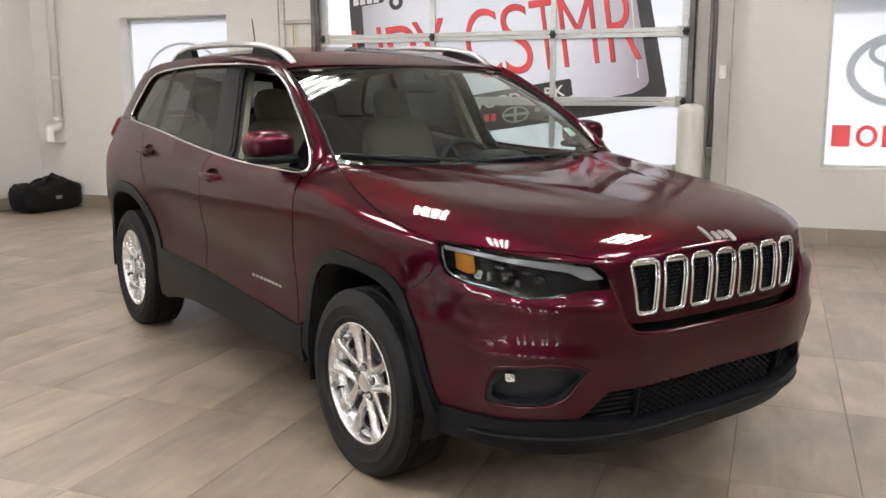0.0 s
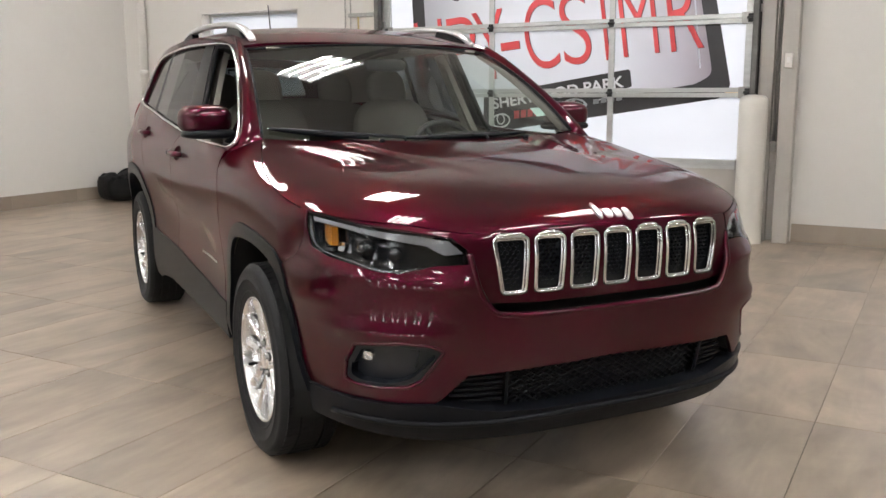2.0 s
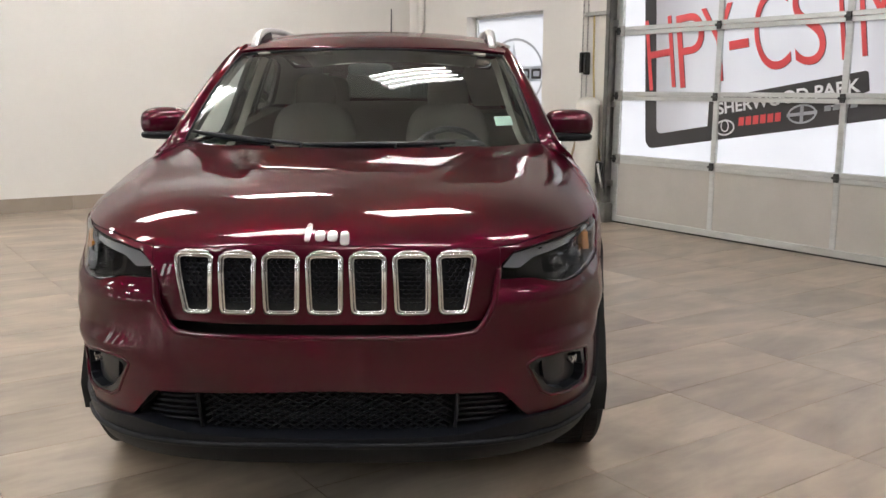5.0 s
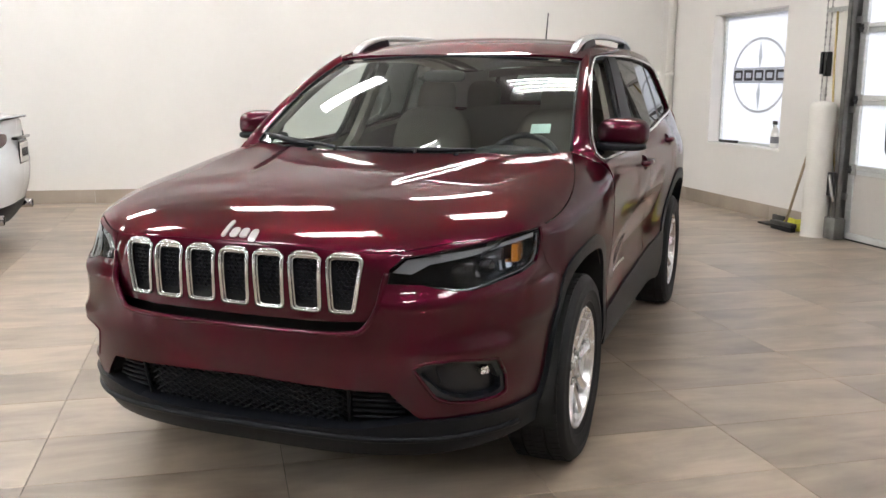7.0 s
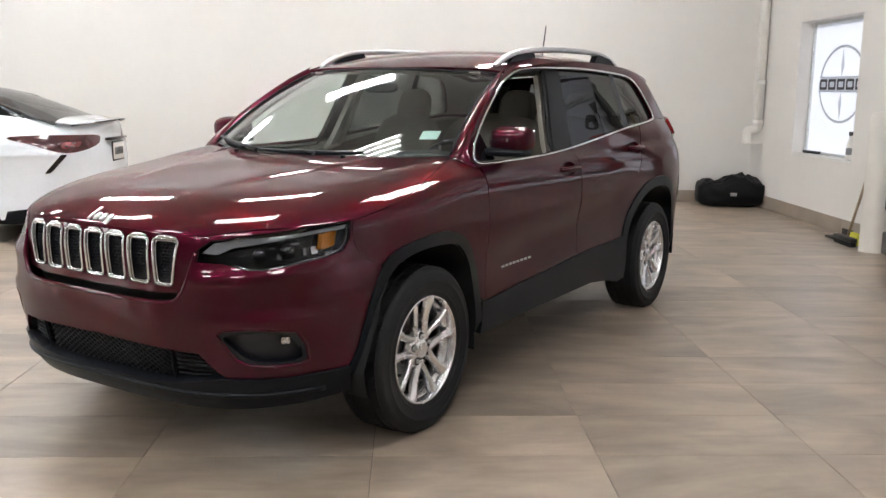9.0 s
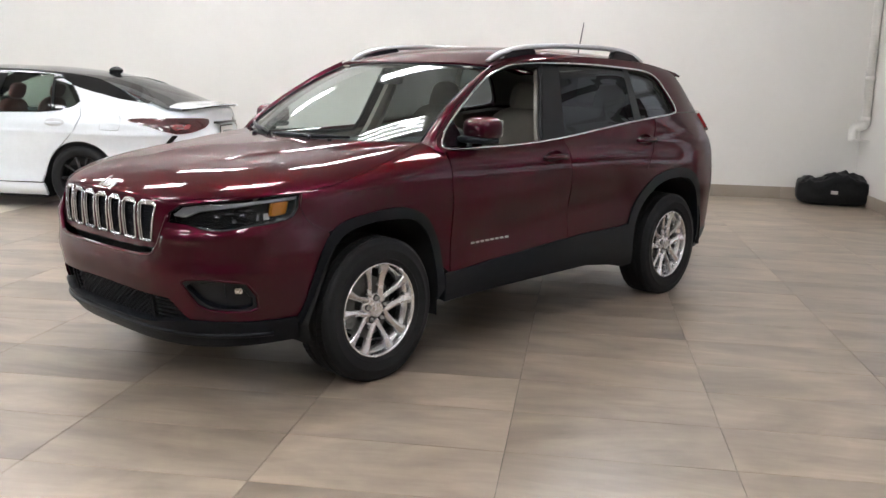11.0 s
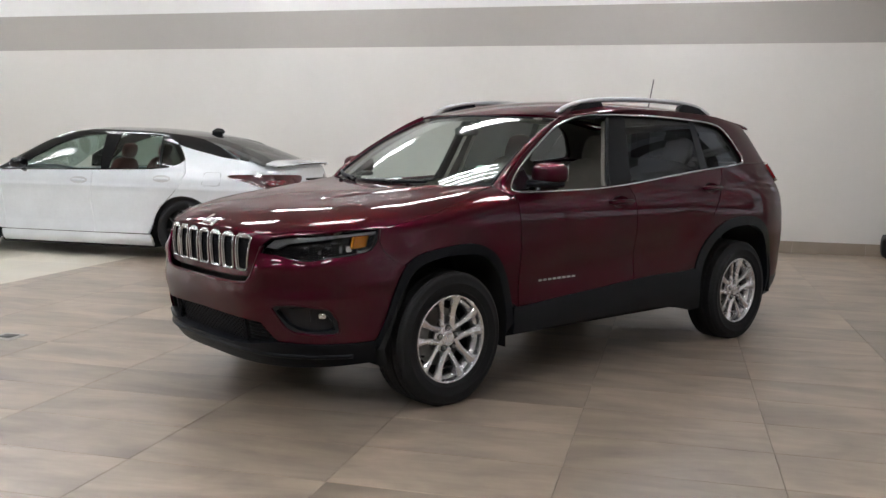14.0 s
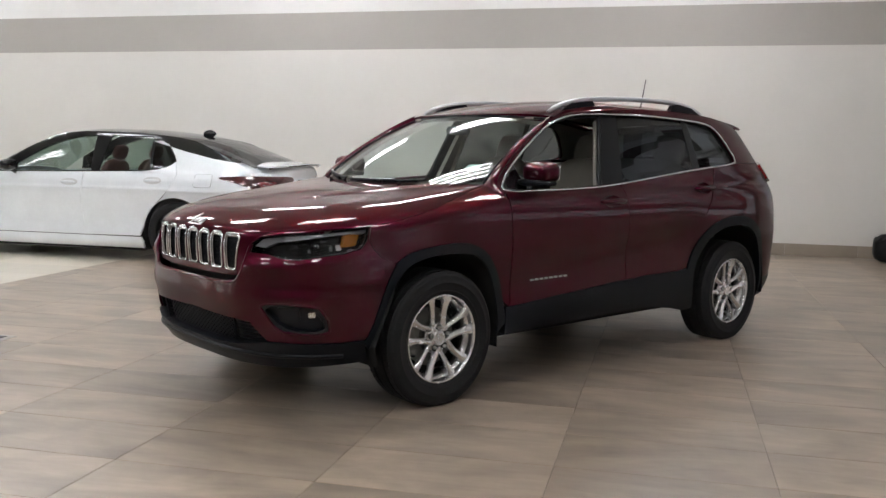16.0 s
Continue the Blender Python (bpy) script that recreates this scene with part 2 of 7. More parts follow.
M_BLACKPLASTIC = mat("black_plastic", (0.0045, 0.0054, 0.0080), 0.45, spec=0.18, vary=0.15, scale=30, bump=0.08, bump_scale=500)
M_GLOSSBLACK = mat("gloss_black", (0.006, 0.006, 0.007), 0.06, vary=0.1, scale=10)
M_RUBBER = mat("tyre_rubber", (0.0105, 0.0105, 0.0115), 0.65, spec=0.25, vary=0.2, scale=20, bump=0.1, bump_scale=300)
M_CHROME = mat("chrome", (0.72, 0.72, 0.73), 0.08, 1.0, vary=0.03, scale=15)
M_SATIN = mat("satin_silver", (0.60, 0.60, 0.61), 0.28, 0.9, vary=0.04, scale=20)
M_PILLAR = mat("pillar_black", (0.007, 0.0072, 0.008), 0.38, spec=0.25, vary=0.1, scale=20)
M_ALLOY = mat("alloy_silver", (0.80, 0.80, 0.81), 0.26, 1.0, vary=0.03, scale=18, rough_vary=0.03)
# near-black for underbody and wells; in openings it stands for their shade
M_UNDER_SHADE = mat("underbody_shade", (0.004, 0.004, 0.004), 0.9, vary=0.2, scale=10)
M_GLASS = glass_mat("screen_glass", (0.80, 0.93, 0.88), clear=0.76, ior=2.0)
M_TINT = glass_mat("privacy_glass", (0.14, 0.15, 0.15), clear=0.8, ior=1.6)
M_LENS = glass_mat("clear_lens", (0.95, 0.96, 0.97), clear=0.86, ior=1.28)
M_SMOKE = mat("lamp_housing", (0.009, 0.0095, 0.011), 0.2, vary=0.1, scale=20)
M_POCKET = mat("pocket_plastic", (0.0075, 0.0092, 0.0135), 0.32, spec=0.35, vary=0.1, scale=30)
M_LAMPSILVER = mat("lamp_silver", (0.36, 0.37, 0.40), 0.16, 0.9, vary=0.2, scale=60)
M_STRIP = mat("strip_plastic", (0.20, 0.205, 0.22), 0.2, vary=0.05, scale=20, coat=1.0)
M_FOG = mat("fog_reflector", (0.85, 0.86, 0.87), 0.1, 1.0, bump=1.0, bump_scale=90)
M_AMBER = mat("amber_lens", (0.55, 0.20, 0.018), 0.2, 0.25, vary=0.1, scale=60, bump=0.3, bump_scale=250, coat=0.5)
M_REDLENS = mat("red_lens", (0.24, 0.009, 0.012), 0.15, vary=0.15, scale=30, coat=1.0)
M_BEIGE = mat("beige_cloth", (0.20, 0.18, 0.152), 0.85, vary=0.08, scale=12, bump=0.2, bump_scale=400)
M_LINING = mat("headlining", (0.34, 0.315, 0.275), 0.9, vary=0.04, scale=10)
M_DASH = mat("dash_plastic", (0.025, 0.025, 0.027), 0.55, vary=0.1, scale=20, bump=0.08, bump_scale=400)
M_BAG = mat("bag_cloth", (0.0032, 0.0032, 0.0038), 0.5, spec=0.22, vary=0.3, scale=12, bump=0.5, bump_scale=25)
M_STICKER = mat("mint_paper", (0.66, 0.84, 0.77), 0.6, vary=0.05, scale=60)


# ---- helpers ----
def link(name, bm, material, parent=None, label="", smooth=True):
    me = bpy.data.meshes.new(name)
    bm.normal_update()
    bm.to_mesh(me)
    bm.free()
    if smooth:
        me.polygons.foreach_set("use_smooth", [True] * len(me.polygons))
    true = me.attributes.get("true_normal")
    if true is not None:
        # shade with the surface's own normals; the turned-in edges keep theirs
        ns = [Vector(d.vector) for d in true.data]
        loops = []
        for p in me.polygons:
            skin = all(ns[i].length > 0.5 for i in p.vertices)
            loops += [tuple(ns[i]) if skin else tuple(p.normal) for i in p.vertices]
        me.attributes.remove(true)
        me.normals_split_custom_set(loops)
    me.materials.append(material)
    ob = new(name, me)
    if parent is not None:
        ob.parent = parent
    if label:
        ob["label"] = label
    return ob


def part(name, bm, material, parent, label="", smooth=True):
    return link(name, bm, material, parent, label, smooth)


def thing(name, m, label, category, group="", kind=""):
    ob = new(name)
    ob.empty_display_size = 0.1
    ob.matrix_world = m
    return tagged(ob, label, category, group, kind)


def sharpen(bm, degrees=35):
    bm.normal_update()
    for e in bm.edges:
        if len(e.link_faces) == 2 and e.calc_face_angle(0) > radians(degrees):
            e.smooth = False


def box(bm, x0, x1, y0, y1, z0, z1, bevel=0.0, m=None):
    r = bmesh.ops.create_cube(bm, size=1.0)
    vs = r["verts"]
    for v in vs:
        v.co = Vector(((x0 + x1) / 2 + v.co.x * (x1 - x0), (y0 + y1) / 2 + v.co.y * (y1 - y0), (z0 + z1) / 2 + v.co.z * (z1 - z0)))
    if bevel:
        es = list({e for v in vs for e in v.link_edges})
        r = bmesh.ops.bevel(bm, geom=es, offset=bevel, segments=2, affect="EDGES", profile=0.5)
        vs = list({v for f in r["faces"] for v in f.verts} | {v for v in vs if v.is_valid})
    if m is not None:
        bmesh.ops.transform(bm, matrix=m, verts=[v for v in vs if v.is_valid])
    return bm


def newbox(*a, **k):
    return box(bmesh.new(), *a, **k)


def tube(bm, pts, r, n=10, cap=True, closed=False):
    """A round bar along points; r is one radius or one for each point."""
    pts = [Vector(p) for p in pts]
    k = len(pts)
    rs = r if isinstance(r, (list, tuple)) else [r] * k
    rings = []
    up = None
    for i in range(k):
        a = pts[(i - 1) % k] if closed or i > 0 else pts[i]
        b = pts[(i + 1) % k] if closed or i < k - 1 else pts[i]
        d = (b - a).normalized()
        if up is None:
            up = d.orthogonal().normalized()
        up = (up - d * up.dot(d)).normalized()
        side = d.cross(up)
        rings.append([bm.verts.new(pts[i] + (up * math.cos(2 * math.pi * j / n) + side * math.sin(2 * math.pi * j / n)) * rs[i]) for j in range(n)])
    for i in range(k if closed else k - 1):
        p, q = rings[i], rings[(i + 1) % k]
        for j in range(n):
            bm.faces.new((p[j], p[(j + 1) % n], q[(j + 1) % n], q[j]))
    if cap and not closed:
        bm.faces.new(rings[0][::-1])
        bm.faces.new(rings[-1])
    return bm


def lathe(bm, profile, n=48, axis="z", m=None):
    """Turn (radius, height) pairs round an axis."""
    rings = []
    for r, h in profile:
        ring = []
        for j in range(n):
            a = 2 * math.pi * j / n
            p = Vector((r * math.cos(a), r * math.sin(a), h))
            if axis == "y":
                p = Vector((p.x, p.z, -p.y))
            ring.append(bm.verts.new(m @ p if m is not None else p))
        rings.append(ring)
    for p, q in zip(rings, rings[1:]):
        for j in range(n):
            bm.faces.new((p[j], p[(j + 1) % n], q[(j + 1) % n], q[j]))
    return bm


def curve(keys, x):
    """Smooth value at x from sorted (x, value) keys."""
    if x <= keys[0][0]:
        return keys[0][1]
    if x >= keys[-1][0]:
        return keys[-1][1]
    for i in range(len(keys) - 1):
        if x <= keys[i + 1][0]:
            break
    x0, y0 = keys[i]
    x1, y1 = keys[i + 1]
    h = x1 - x0
    d = (y1 - y0) / h
    dl = (y0 - keys[i - 1][1]) / (x0 - keys[i - 1][0]) if i > 0 else d
    dr = (keys[i + 2][1] - y1) / (keys[i + 2][0] - x1) if i + 2 < len(keys) else d
    m0 = 0.5 * (dl + d) if dl * d > 0 else 0.0
    m1 = 0.5 * (dr + d) if dr * d > 0 else 0.0
    if i == 0:
        m0 = d
    if i + 2 == len(keys):
        m1 = d
    s = (x - x0) / h
    return (2 * s**3 - 3 * s**2 + 1) * y0 + (s**3 - 2 * s**2 + s) * h * m0 + (3 * s**2 - 2 * s**3) * y1 + (s**3 - s**2) * h * m1


def fillet(pts, r, n=5):
    """A closed outline with rounded corners; r is one radius or one for each corner."""
    out = []
    k = len(pts)
    rs = r if isinstance(r, (list, tuple)) else [r] * k
    for i in range(k):
        p, a, b = Vector(pts[i][:2]), Vector(pts[i - 1][:2]), Vector(pts[(i + 1) % k][:2])
        da, db = a - p, b - p
        la, lb = da.length, db.length
        if rs[i] <= 0 or la < 1e-6 or lb < 1e-6:
            out.append((p.x, p.y))
            continue
        da, db = da / la, db / lb
        c = max(-1, min(1, da.dot(db)))
        half = math.acos(c) / 2
        if half > 1.53:
            out.append((p.x, p.y))
            continue
        cut = min(rs[i] / math.tan(half), 0.48 * la, 0.48 * lb)
        q0, q1 = p + da * cut, p + db * cut
        for j in range(n + 1):
            s = j / n
            q = q0 * (1 - s) ** 2 + p * 2 * s * (1 - s) + q1 * s * s
            out.append((q.x, q.y))
    return out


def smooth_line(pts, n=6, closed=False):
    """Catmull-Rom through points of any dimension."""
    k = len(pts)
    out = []
    for i in range(k if closed else k - 1):
        p = [pts[(i + j - 1) % k] if closed else pts[max(0, min(k - 1, i + j - 1))] for j in range(4)]
        for j in range(n):
            s = j / n
            out.append(tuple(0.5 * (2 * b + (c - a) * s + (2 * a - 5 * b + 4 * c - d) * s * s + (3 * b - a - 3 * c + d) * s**3) for a, b, c, d in zip(*p)))
    if not closed:
        out.append(tuple(pts[-1]))
    return out


def inside(poly, x, y):
    px, py = poly[:, 0], poly[:, 1]
    qx, qy = np.roll(px, -1), np.roll(py, -1)
    x, y = np.asarray(x)[:, None], np.asarray(y)[:, None]
    cross = ((py > y) != (qy > y)) & (x < (qx - px) * (y - py) / np.where(qy == py, 1e-12, qy - py) + px)
    return cross.sum(1) % 2 == 1


def refine(poly, step):
    out = []
    for a, b in zip(poly, list(poly[1:]) + [poly[0]]):
        k = max(1, int(math.hypot(b[0] - a[0], b[1] - a[1]) / step))
        out += [(a[0] + (b[0] - a[0]) * j / k, a[1] + (b[1] - a[1]) * j / k) for j in range(k)]
    clean = []
    for p in out:
        if not clean or math.hypot(p[0] - clean[-1][0], p[1] - clean[-1][1]) > 1e-5:
            clean.append(p)
    return clean


def patch(outer, f, step=0.025, holes=(), rim=0.012, flip=False, lift=0.0):
    """A sheet over a chart: fills an outline less its holes with small faces, lays them on the surface f(u, v), and turns the edges in by rim."""
    from mathutils.geometry import delaunay_2d_cdt

    loops = [refine(list(p), step) for p in (outer, *holes)]
    arrays = [np.array(p) for p in loops]
    o = arrays[0]
    lo, hi = o.min(0), o.max(0)
    gx, gy = np.meshgrid(np.arange(lo[0] + step / 2, hi[0], step), np.arange(lo[1] + step / 2, hi[1], step))
    gx, gy = gx.ravel(), gy.ravel()
    keep = inside(o, gx, gy)
    for h in arrays[1:]:
        keep &= ~inside(h, gx, gy)
    gx, gy = gx[keep], gy[keep]
    edge = np.concatenate(arrays)
    if len(gx):
        far = np.array([np.min((edge[:, 0] - a) ** 2 + (edge[:, 1] - b) ** 2) for a, b in zip(gx, gy)]) > (0.55 * step) ** 2
        gx, gy = gx[far], gy[far]
    verts = [Vector(p) for l in loops for p in l] + [Vector((a, b)) for a, b in zip(gx, gy)]
    edges, base = [], 0
    for l in loops:
        edges += [(base + i, base + (i + 1) % len(l)) for i in range(len(l))]
        base += len(l)
    e = 0.004
    vs, _, fs, *_ = delaunay_2d_cdt(verts, edges, [], 0, 1e-6)
    cen = np.array([np.mean([(vs[i].x, vs[i].y) for i in t], axis=0) for t in fs])
    ok = inside(o, cen[:, 0], cen[:, 1])
    for h in arrays[1:]:
        ok &= ~inside(h, cen[:, 0], cen[:, 1])
    bm = bmesh.new()
    lay = bm.verts.layers.float_vector.new("true_normal")
    bv = [bm.verts.new(f(v.x, v.y)) for v in vs]
    for b, v in zip(bv, vs):
        n = (Vector(f(v.x + e, v.y)) - Vector(f(v.x - e, v.y))).cross(Vector(f(v.x, v.y + e)) - Vector(f(v.x, v.y - e)))
        if n.length > 1e-12:
            b[lay] = n.normalized()
    for t, good in zip(fs, ok):
        if good:
            try:
                bm.faces.new([bv[i] for i in (t[::-1] if flip else t)])
            except ValueError:
                pass
    bmesh.ops.delete(bm, geom=[v for v in bm.verts if not v.link_faces], context="VERTS")
    bm.normal_update()
    for v in bm.verts:
        if v[lay].dot(v.normal) < 0:
            v[lay] = -v[lay]
    if lift:
        for v in bm.verts:
            v.co += v.normal * lift
    if rim:
        bound = [e for e in bm.edges if len(e.link_faces) == 1]
        low = {v: bm.verts.new(v.co - v.normal * rim) for e in bound for v in e.verts}
        for e in bound:
            a, b = e.verts
            face = e.link_faces[0]
            for l in face.loops:
                if l.edge == e:
                    a, b = l.vert, l.link_loop_next.vert
            bm.faces.new((b, a, low[a], low[b]))
            e.smooth = False
    return bm


def text_mesh(words, size, m, depth=0.003, shear=0.0, spacing=1.0, bold=0.0, align="CENTER"):
    cu = bpy.data.curves.new("letters", "FONT")
    cu.body, cu.size, cu.extrude, cu.shear, cu.space_character, cu.offset = words, size, depth, shear, spacing, bold
    cu.align_x, cu.align_y = align, "CENTER"
    ob = bpy.data.objects.new("letters", cu)
    scene.collection.objects.link(ob)
    dg = bpy.context.evaluated_depsgraph_get()
    me = bpy.data.meshes.new_from_object(ob.evaluated_get(dg))
    bm = bmesh.new()
    bm.from_mesh(me)
    bmesh.ops.transform(bm, matrix=m, verts=bm.verts)
    bpy.data.objects.remove(ob)
    bpy.data.curves.remove(cu)
    bpy.data.meshes.remove(me)
    return bm


# ---- the room ----
WX, WY, EX, SY = -6.45, 4.35, 12.0, -12.5


def wall_with_holes(name, u0, u1, z0, z1, holes, f, thick, material):
    """A wall slab on a plane chart f(u, z, depth), with rectangular openings through it."""
    bm = bmesh.new()
    us = sorted({u0, u1, *[h[i] for h in holes for i in (0, 1)]})
    zs = sorted({z0, z1, *[h[i] for h in holes for i in (2, 3)]})
    cache = {}

    def vert(u, z, d):
        key = (round(u, 5), round(z, 5), d)
        if key not in cache:
            cache[key] = bm.verts.new(f(u, z, d))
        return cache[key]

    def solid(i, j):
        if not (0 <= i < len(us) - 1 and 0 <= j < len(zs) - 1):
            return False
        u, z = (us[i] + us[i + 1]) / 2, (zs[j] + zs[j + 1]) / 2
        return not any(h[0] < u < h[1] and h[2] < z < h[3] for h in holes)

    for i in range(len(us) - 1):
        for j in range(len(zs) - 1):
            if not solid(i, j):
                continue
            a, b, c, d = us[i], us[i + 1], zs[j], zs[j + 1]
            for dep in (0, thick):
                bm.faces.new([vert(u, z, dep) for u, z in ((a, c), (b, c), (b, d), (a, d))])
            for p, q, di, dj in (((a, c), (b, c), 0, -1), ((b, c), (b, d), 1, 0), ((b, d), (a, d), 0, 1), ((a, d), (a, c), -1, 0)):
                if not solid(i + di, j + dj):
                    bm.faces.new([vert(*p, 0), vert(*q, 0), vert(*q, thick), vert(*p, thick)])
    bmesh.ops.recalc_face_normals(bm, faces=bm.faces)
    return tagged(link(name, bm, material, smooth=False), kind="structure")


DOOR_X0, DOOR_X1, DOOR_TOP = -2.56, 1.27, 3.17
HOLE_EMBLEM = (-5.15, -3.72, 0.75, 2.22)
HOLE_OVAL = (2.40, 4.00, 0.70, 2.20)
wall_with_holes("wall_north", WX - 0.25, EX, 0, CEILING, [(DOOR_X0, DOOR_X1, 0, DOOR_TOP), HOLE_EMBLEM, HOLE_OVAL], lambda u, z, d: (u, WY + d, z), 0.25, M_WALL)
# striped wall in three painted bands
for nm, a, b, m in (("wall_west", 0, 2.695, M_WALL), ("wall_west_band", 2.695, 3.223, M_STRIPE), ("wall_west_upper", 3.223, CEILING, M_UPPER)):
    wall_with_holes(nm, SY, WY, a, b, [], lambda u, z, d: (WX - d, u, z), 0.25, m)
wall_with_holes("wall_east", SY, WY, 0, CEILING, [], lambda u, z, d: (EX + d, u, z), 0.25, M_TAUPE)
FAR_WINDOWS = [(x, x + 0.40, 0.3, 2.5) for x in (-5.6, -4.9, -3.2, -1.5, -0.6, 0.7, 2.3, 3.0, 4.8)]
wall_with_holes("wall_south", WX - 0.25, EX + 0.25, 0, CEILING, FAR_WINDOWS, lambda u, z, d: (u, SY - d, z), 0.25, M_TAUPE)
for k, (x0, x1, z0, z1) in enumerate(FAR_WINDOWS):
    wk = tagged(new("window_%d" % (k + 3)), "tall shop window with dark frame in the far wall", "window", kind="structure")
    for xa, xb, za, zb in ((x0, x0 + 0.03, z0, z1), (x1 - 0.03, x1, z0, z1), (x0 + 0.03, x1 - 0.03, z0, z0 + 0.03), (x0 + 0.03, x1 - 0.03, z1 - 0.03, z1)):
        part("window_frame", newbox(xa, xb, SY - 0.16, SY - 0.08, za, zb), M_DARKSTEEL, wk, smooth=False)
tagged(link("backdrop", newbox(-16, 14, SY - 3.02, SY - 3.0, 0.0, 5.0), mat("daylight_haze", (0.95, 0.98, 1.0), 0.9, emit=6.0), smooth=False), kind="structure")
tagged(link("ceiling", newbox(WX - 0.25, EX + 0.25, SY - 0.25, WY + 0.25, CEILING, CEILING + 0.2), M_CEIL, smooth=False), kind="structure")
tagged(link("floor", newbox(WX - 0.25, EX + 0.25, SY - 0.25, WY + 0.25, -0.2, -0.004), M_GROUT, smooth=False), kind="structure")
tagged(link("ground", newbox(-80, 80, -80, 80, -0.4, -0.21), mat("asphalt", (0.12, 0.12, 0.12), 0.9, vary=0.2, scale=2), smooth=False), kind="structure")


def lamp_fixture():
    """A high-bay lamp with four bare tubes under a white tray."""
    t = thing("ceiling_light", pose(0, 0, 0), "white high-bay fluorescent fixture with four lit tubes under the ceiling", "ceiling light", "ceiling lights")
    bm = newbox(-0.30, 0.30, -0.65, 0.65, 0.05, 0.09, 0.005)
    part("tray", bm, M_REFLECTOR, t, smooth=False)
    for x in (-0.24, -0.08, 0.08, 0.24):
        part("tube", tube(bmesh.new(), [(x, -0.6, 0), (x, 0.6, 0)], 0.016, 8), M_TUBE, t, "glowing white tube")
    for y in (-0.5, 0.5):
        part("cable", tube(bmesh.new(), [(0, y, 0.09), (0, y, CEILING - 4.31)], 0.005, 6), M_GALV, t)
    return t


first = lamp_fixture()
LAMP_Z = 4.30
spots = [(-4.35 + 3.3 * i + (1.32 if k % 2 else 0), 1.2 - 2.6 * k) for k in range(5) for i in range((4, 4, 4, 3, 2)[k])]  # staggered rows
first.matrix_world = pose(*spots[0], LAMP_Z)
for x, y in spots[1:]:
    copy_thing(first, pose(x, y, LAMP_Z))


# ---- the red sport utility car: shape ----
# x forward, y to its left, z up, in metres from the middle of the wheelbase on the floor
XC, XR, KT, TF = 1.0, -1.25, 0.016, 1.0 + 90 * 0.016
NOSE = [(0.15, 2.10), (0.24, 2.20), (0.30, 2.245), (0.38, 2.268), (0.48, 2.288), (0.60, 2.306), (0.72, 2.300), (0.82, 2.286), (0.90, 2.270), (1.0, 2.246), (1.1, 2.22)]
SQUARE = [(0.2, 3.5), (0.5, 3.7), (0.7, 3.6), (0.88, 3.2), (1.0, 2.85)]
TAIL = [(0.25, -2.16), (0.35, -2.25), (0.5, -2.32), (0.65, -2.335), (0.8, -2.31), (1.0, -2.25), (1.15, -2.185), (1.25, -2.105), (1.4, -1.985), (1.52, -1.88), (1.62, -1.75)]
WIDE = [(0.15, 0.80), (0.22, 0.855), (0.30, 0.882), (0.42, 0.896), (0.55, 0.893), (0.65, 0.898), (0.75, 0.908), (0.85, 0.913), (0.93, 0.914), (1.00, 0.909), (1.06, 0.893), (1.10, 0.874)]
ROOF = [(-2.0, 1.49), (-1.75, 1.56), (-1.4, 1.612), (-1.0, 1.637), (-0.6, 1.645), (-0.2, 1.638), (0.1, 1.603), (0.3, 1.562), (0.44, 1.525), (0.6, 1.47)]
LEAN_IN = [(0, 0.874), (0.1, 0.862), (0.3, 0.825), (0.6, 0.768), (0.78, 0.730), (0.88, 0.697), (0.95, 0.655), (1.0, 0.60)]
HOOD = [(0.7, 1.135), (1.0, 1.115), (1.3, 1.092), (1.6, 1.063), (1.9, 1.028), (2.1, 0.998), (2.3, 0.96)]
SHOULDER = 0.72
TAPER = [(-0.6, 0.0), (-0.2, 0.032), (0.16, 0.063), (0.5, 0.060), (0.85, 0.060), (1.1, 0.064)]  # the cabin draws in towards the windscreen


BROW = [(0.50, 0.0), (0.545, 0.004), (0.575, 0.012), (0.592, 0.0165), (0.606, 0.016), (0.630, 0.0055), (0.665, 0.0)]
LEDGE = [(-0.10, 0.0), (-0.05, 0.003), (-0.015, 0.0095), (0.0, 0.0145), (0.006, 0.0145), (0.045, 0.003), (0.08, 0.0)]
CORNER = [(0.58, 0.0), (0.63, 0.004), (0.655, 0.0115), (0.668, 0.0125), (0.70, 0.007), (0.74, 0.0), (0.79, -0.010), (0.84, -0.010), (0.90, -0.003), (0.94, 0.0)]
LEDGE_LINE = [(1.66, 0.800), (1.72, 0.788), (1.80, 0.765), (1.90, 0.750), (2.0, 0.742), (2.10, 0.735)]


def ease(u):
    u = max(0.0, min(1.0, u))
    return u * u * (3 - 2 * u)


def roof_z(x):
    return curve(ROOF, x)


def drop_at(t):
    return 0.115 - 0.045 * max(0.0, min(1.0, (t - 1.5) / 0.8))


def edge_xy(t, z):
    """The plan outline at height z; t runs along the side as x and then round the nose."""
    s = max(0.0, (t - 1.0)) / KT
    w = curve(WIDE, z)
    phi = radians(90 - s)
    a, n = curve(NOSE, z) - XC, curve(SQUARE, z)
    r = ((abs(math.cos(phi)) / a) ** n + (abs(math.sin(phi)) / w) ** n) ** (-1 / n)
    k = min(1.0, s / 25)
    r += k * curve(BROW, z) * ease((2.12 - t) / 0.20) * ease((t - 1.70) / 0.14)  # brow over the fog lamps
    r += k * curve(LEDGE, z - curve(LEDGE_LINE, t)) * ease((2.14 - t) / 0.08) * ease((t - 1.66) / 0.12)  # ledge under the lamp
    r += k * curve(CORNER, z) * ease((1.87 - t) / 0.09) * ease((t - 1.56) / 0.09)  # the corner leans back over its crease
    return (XC + r * math.cos(phi) if t > 1.0 else t), r * math.sin(phi)


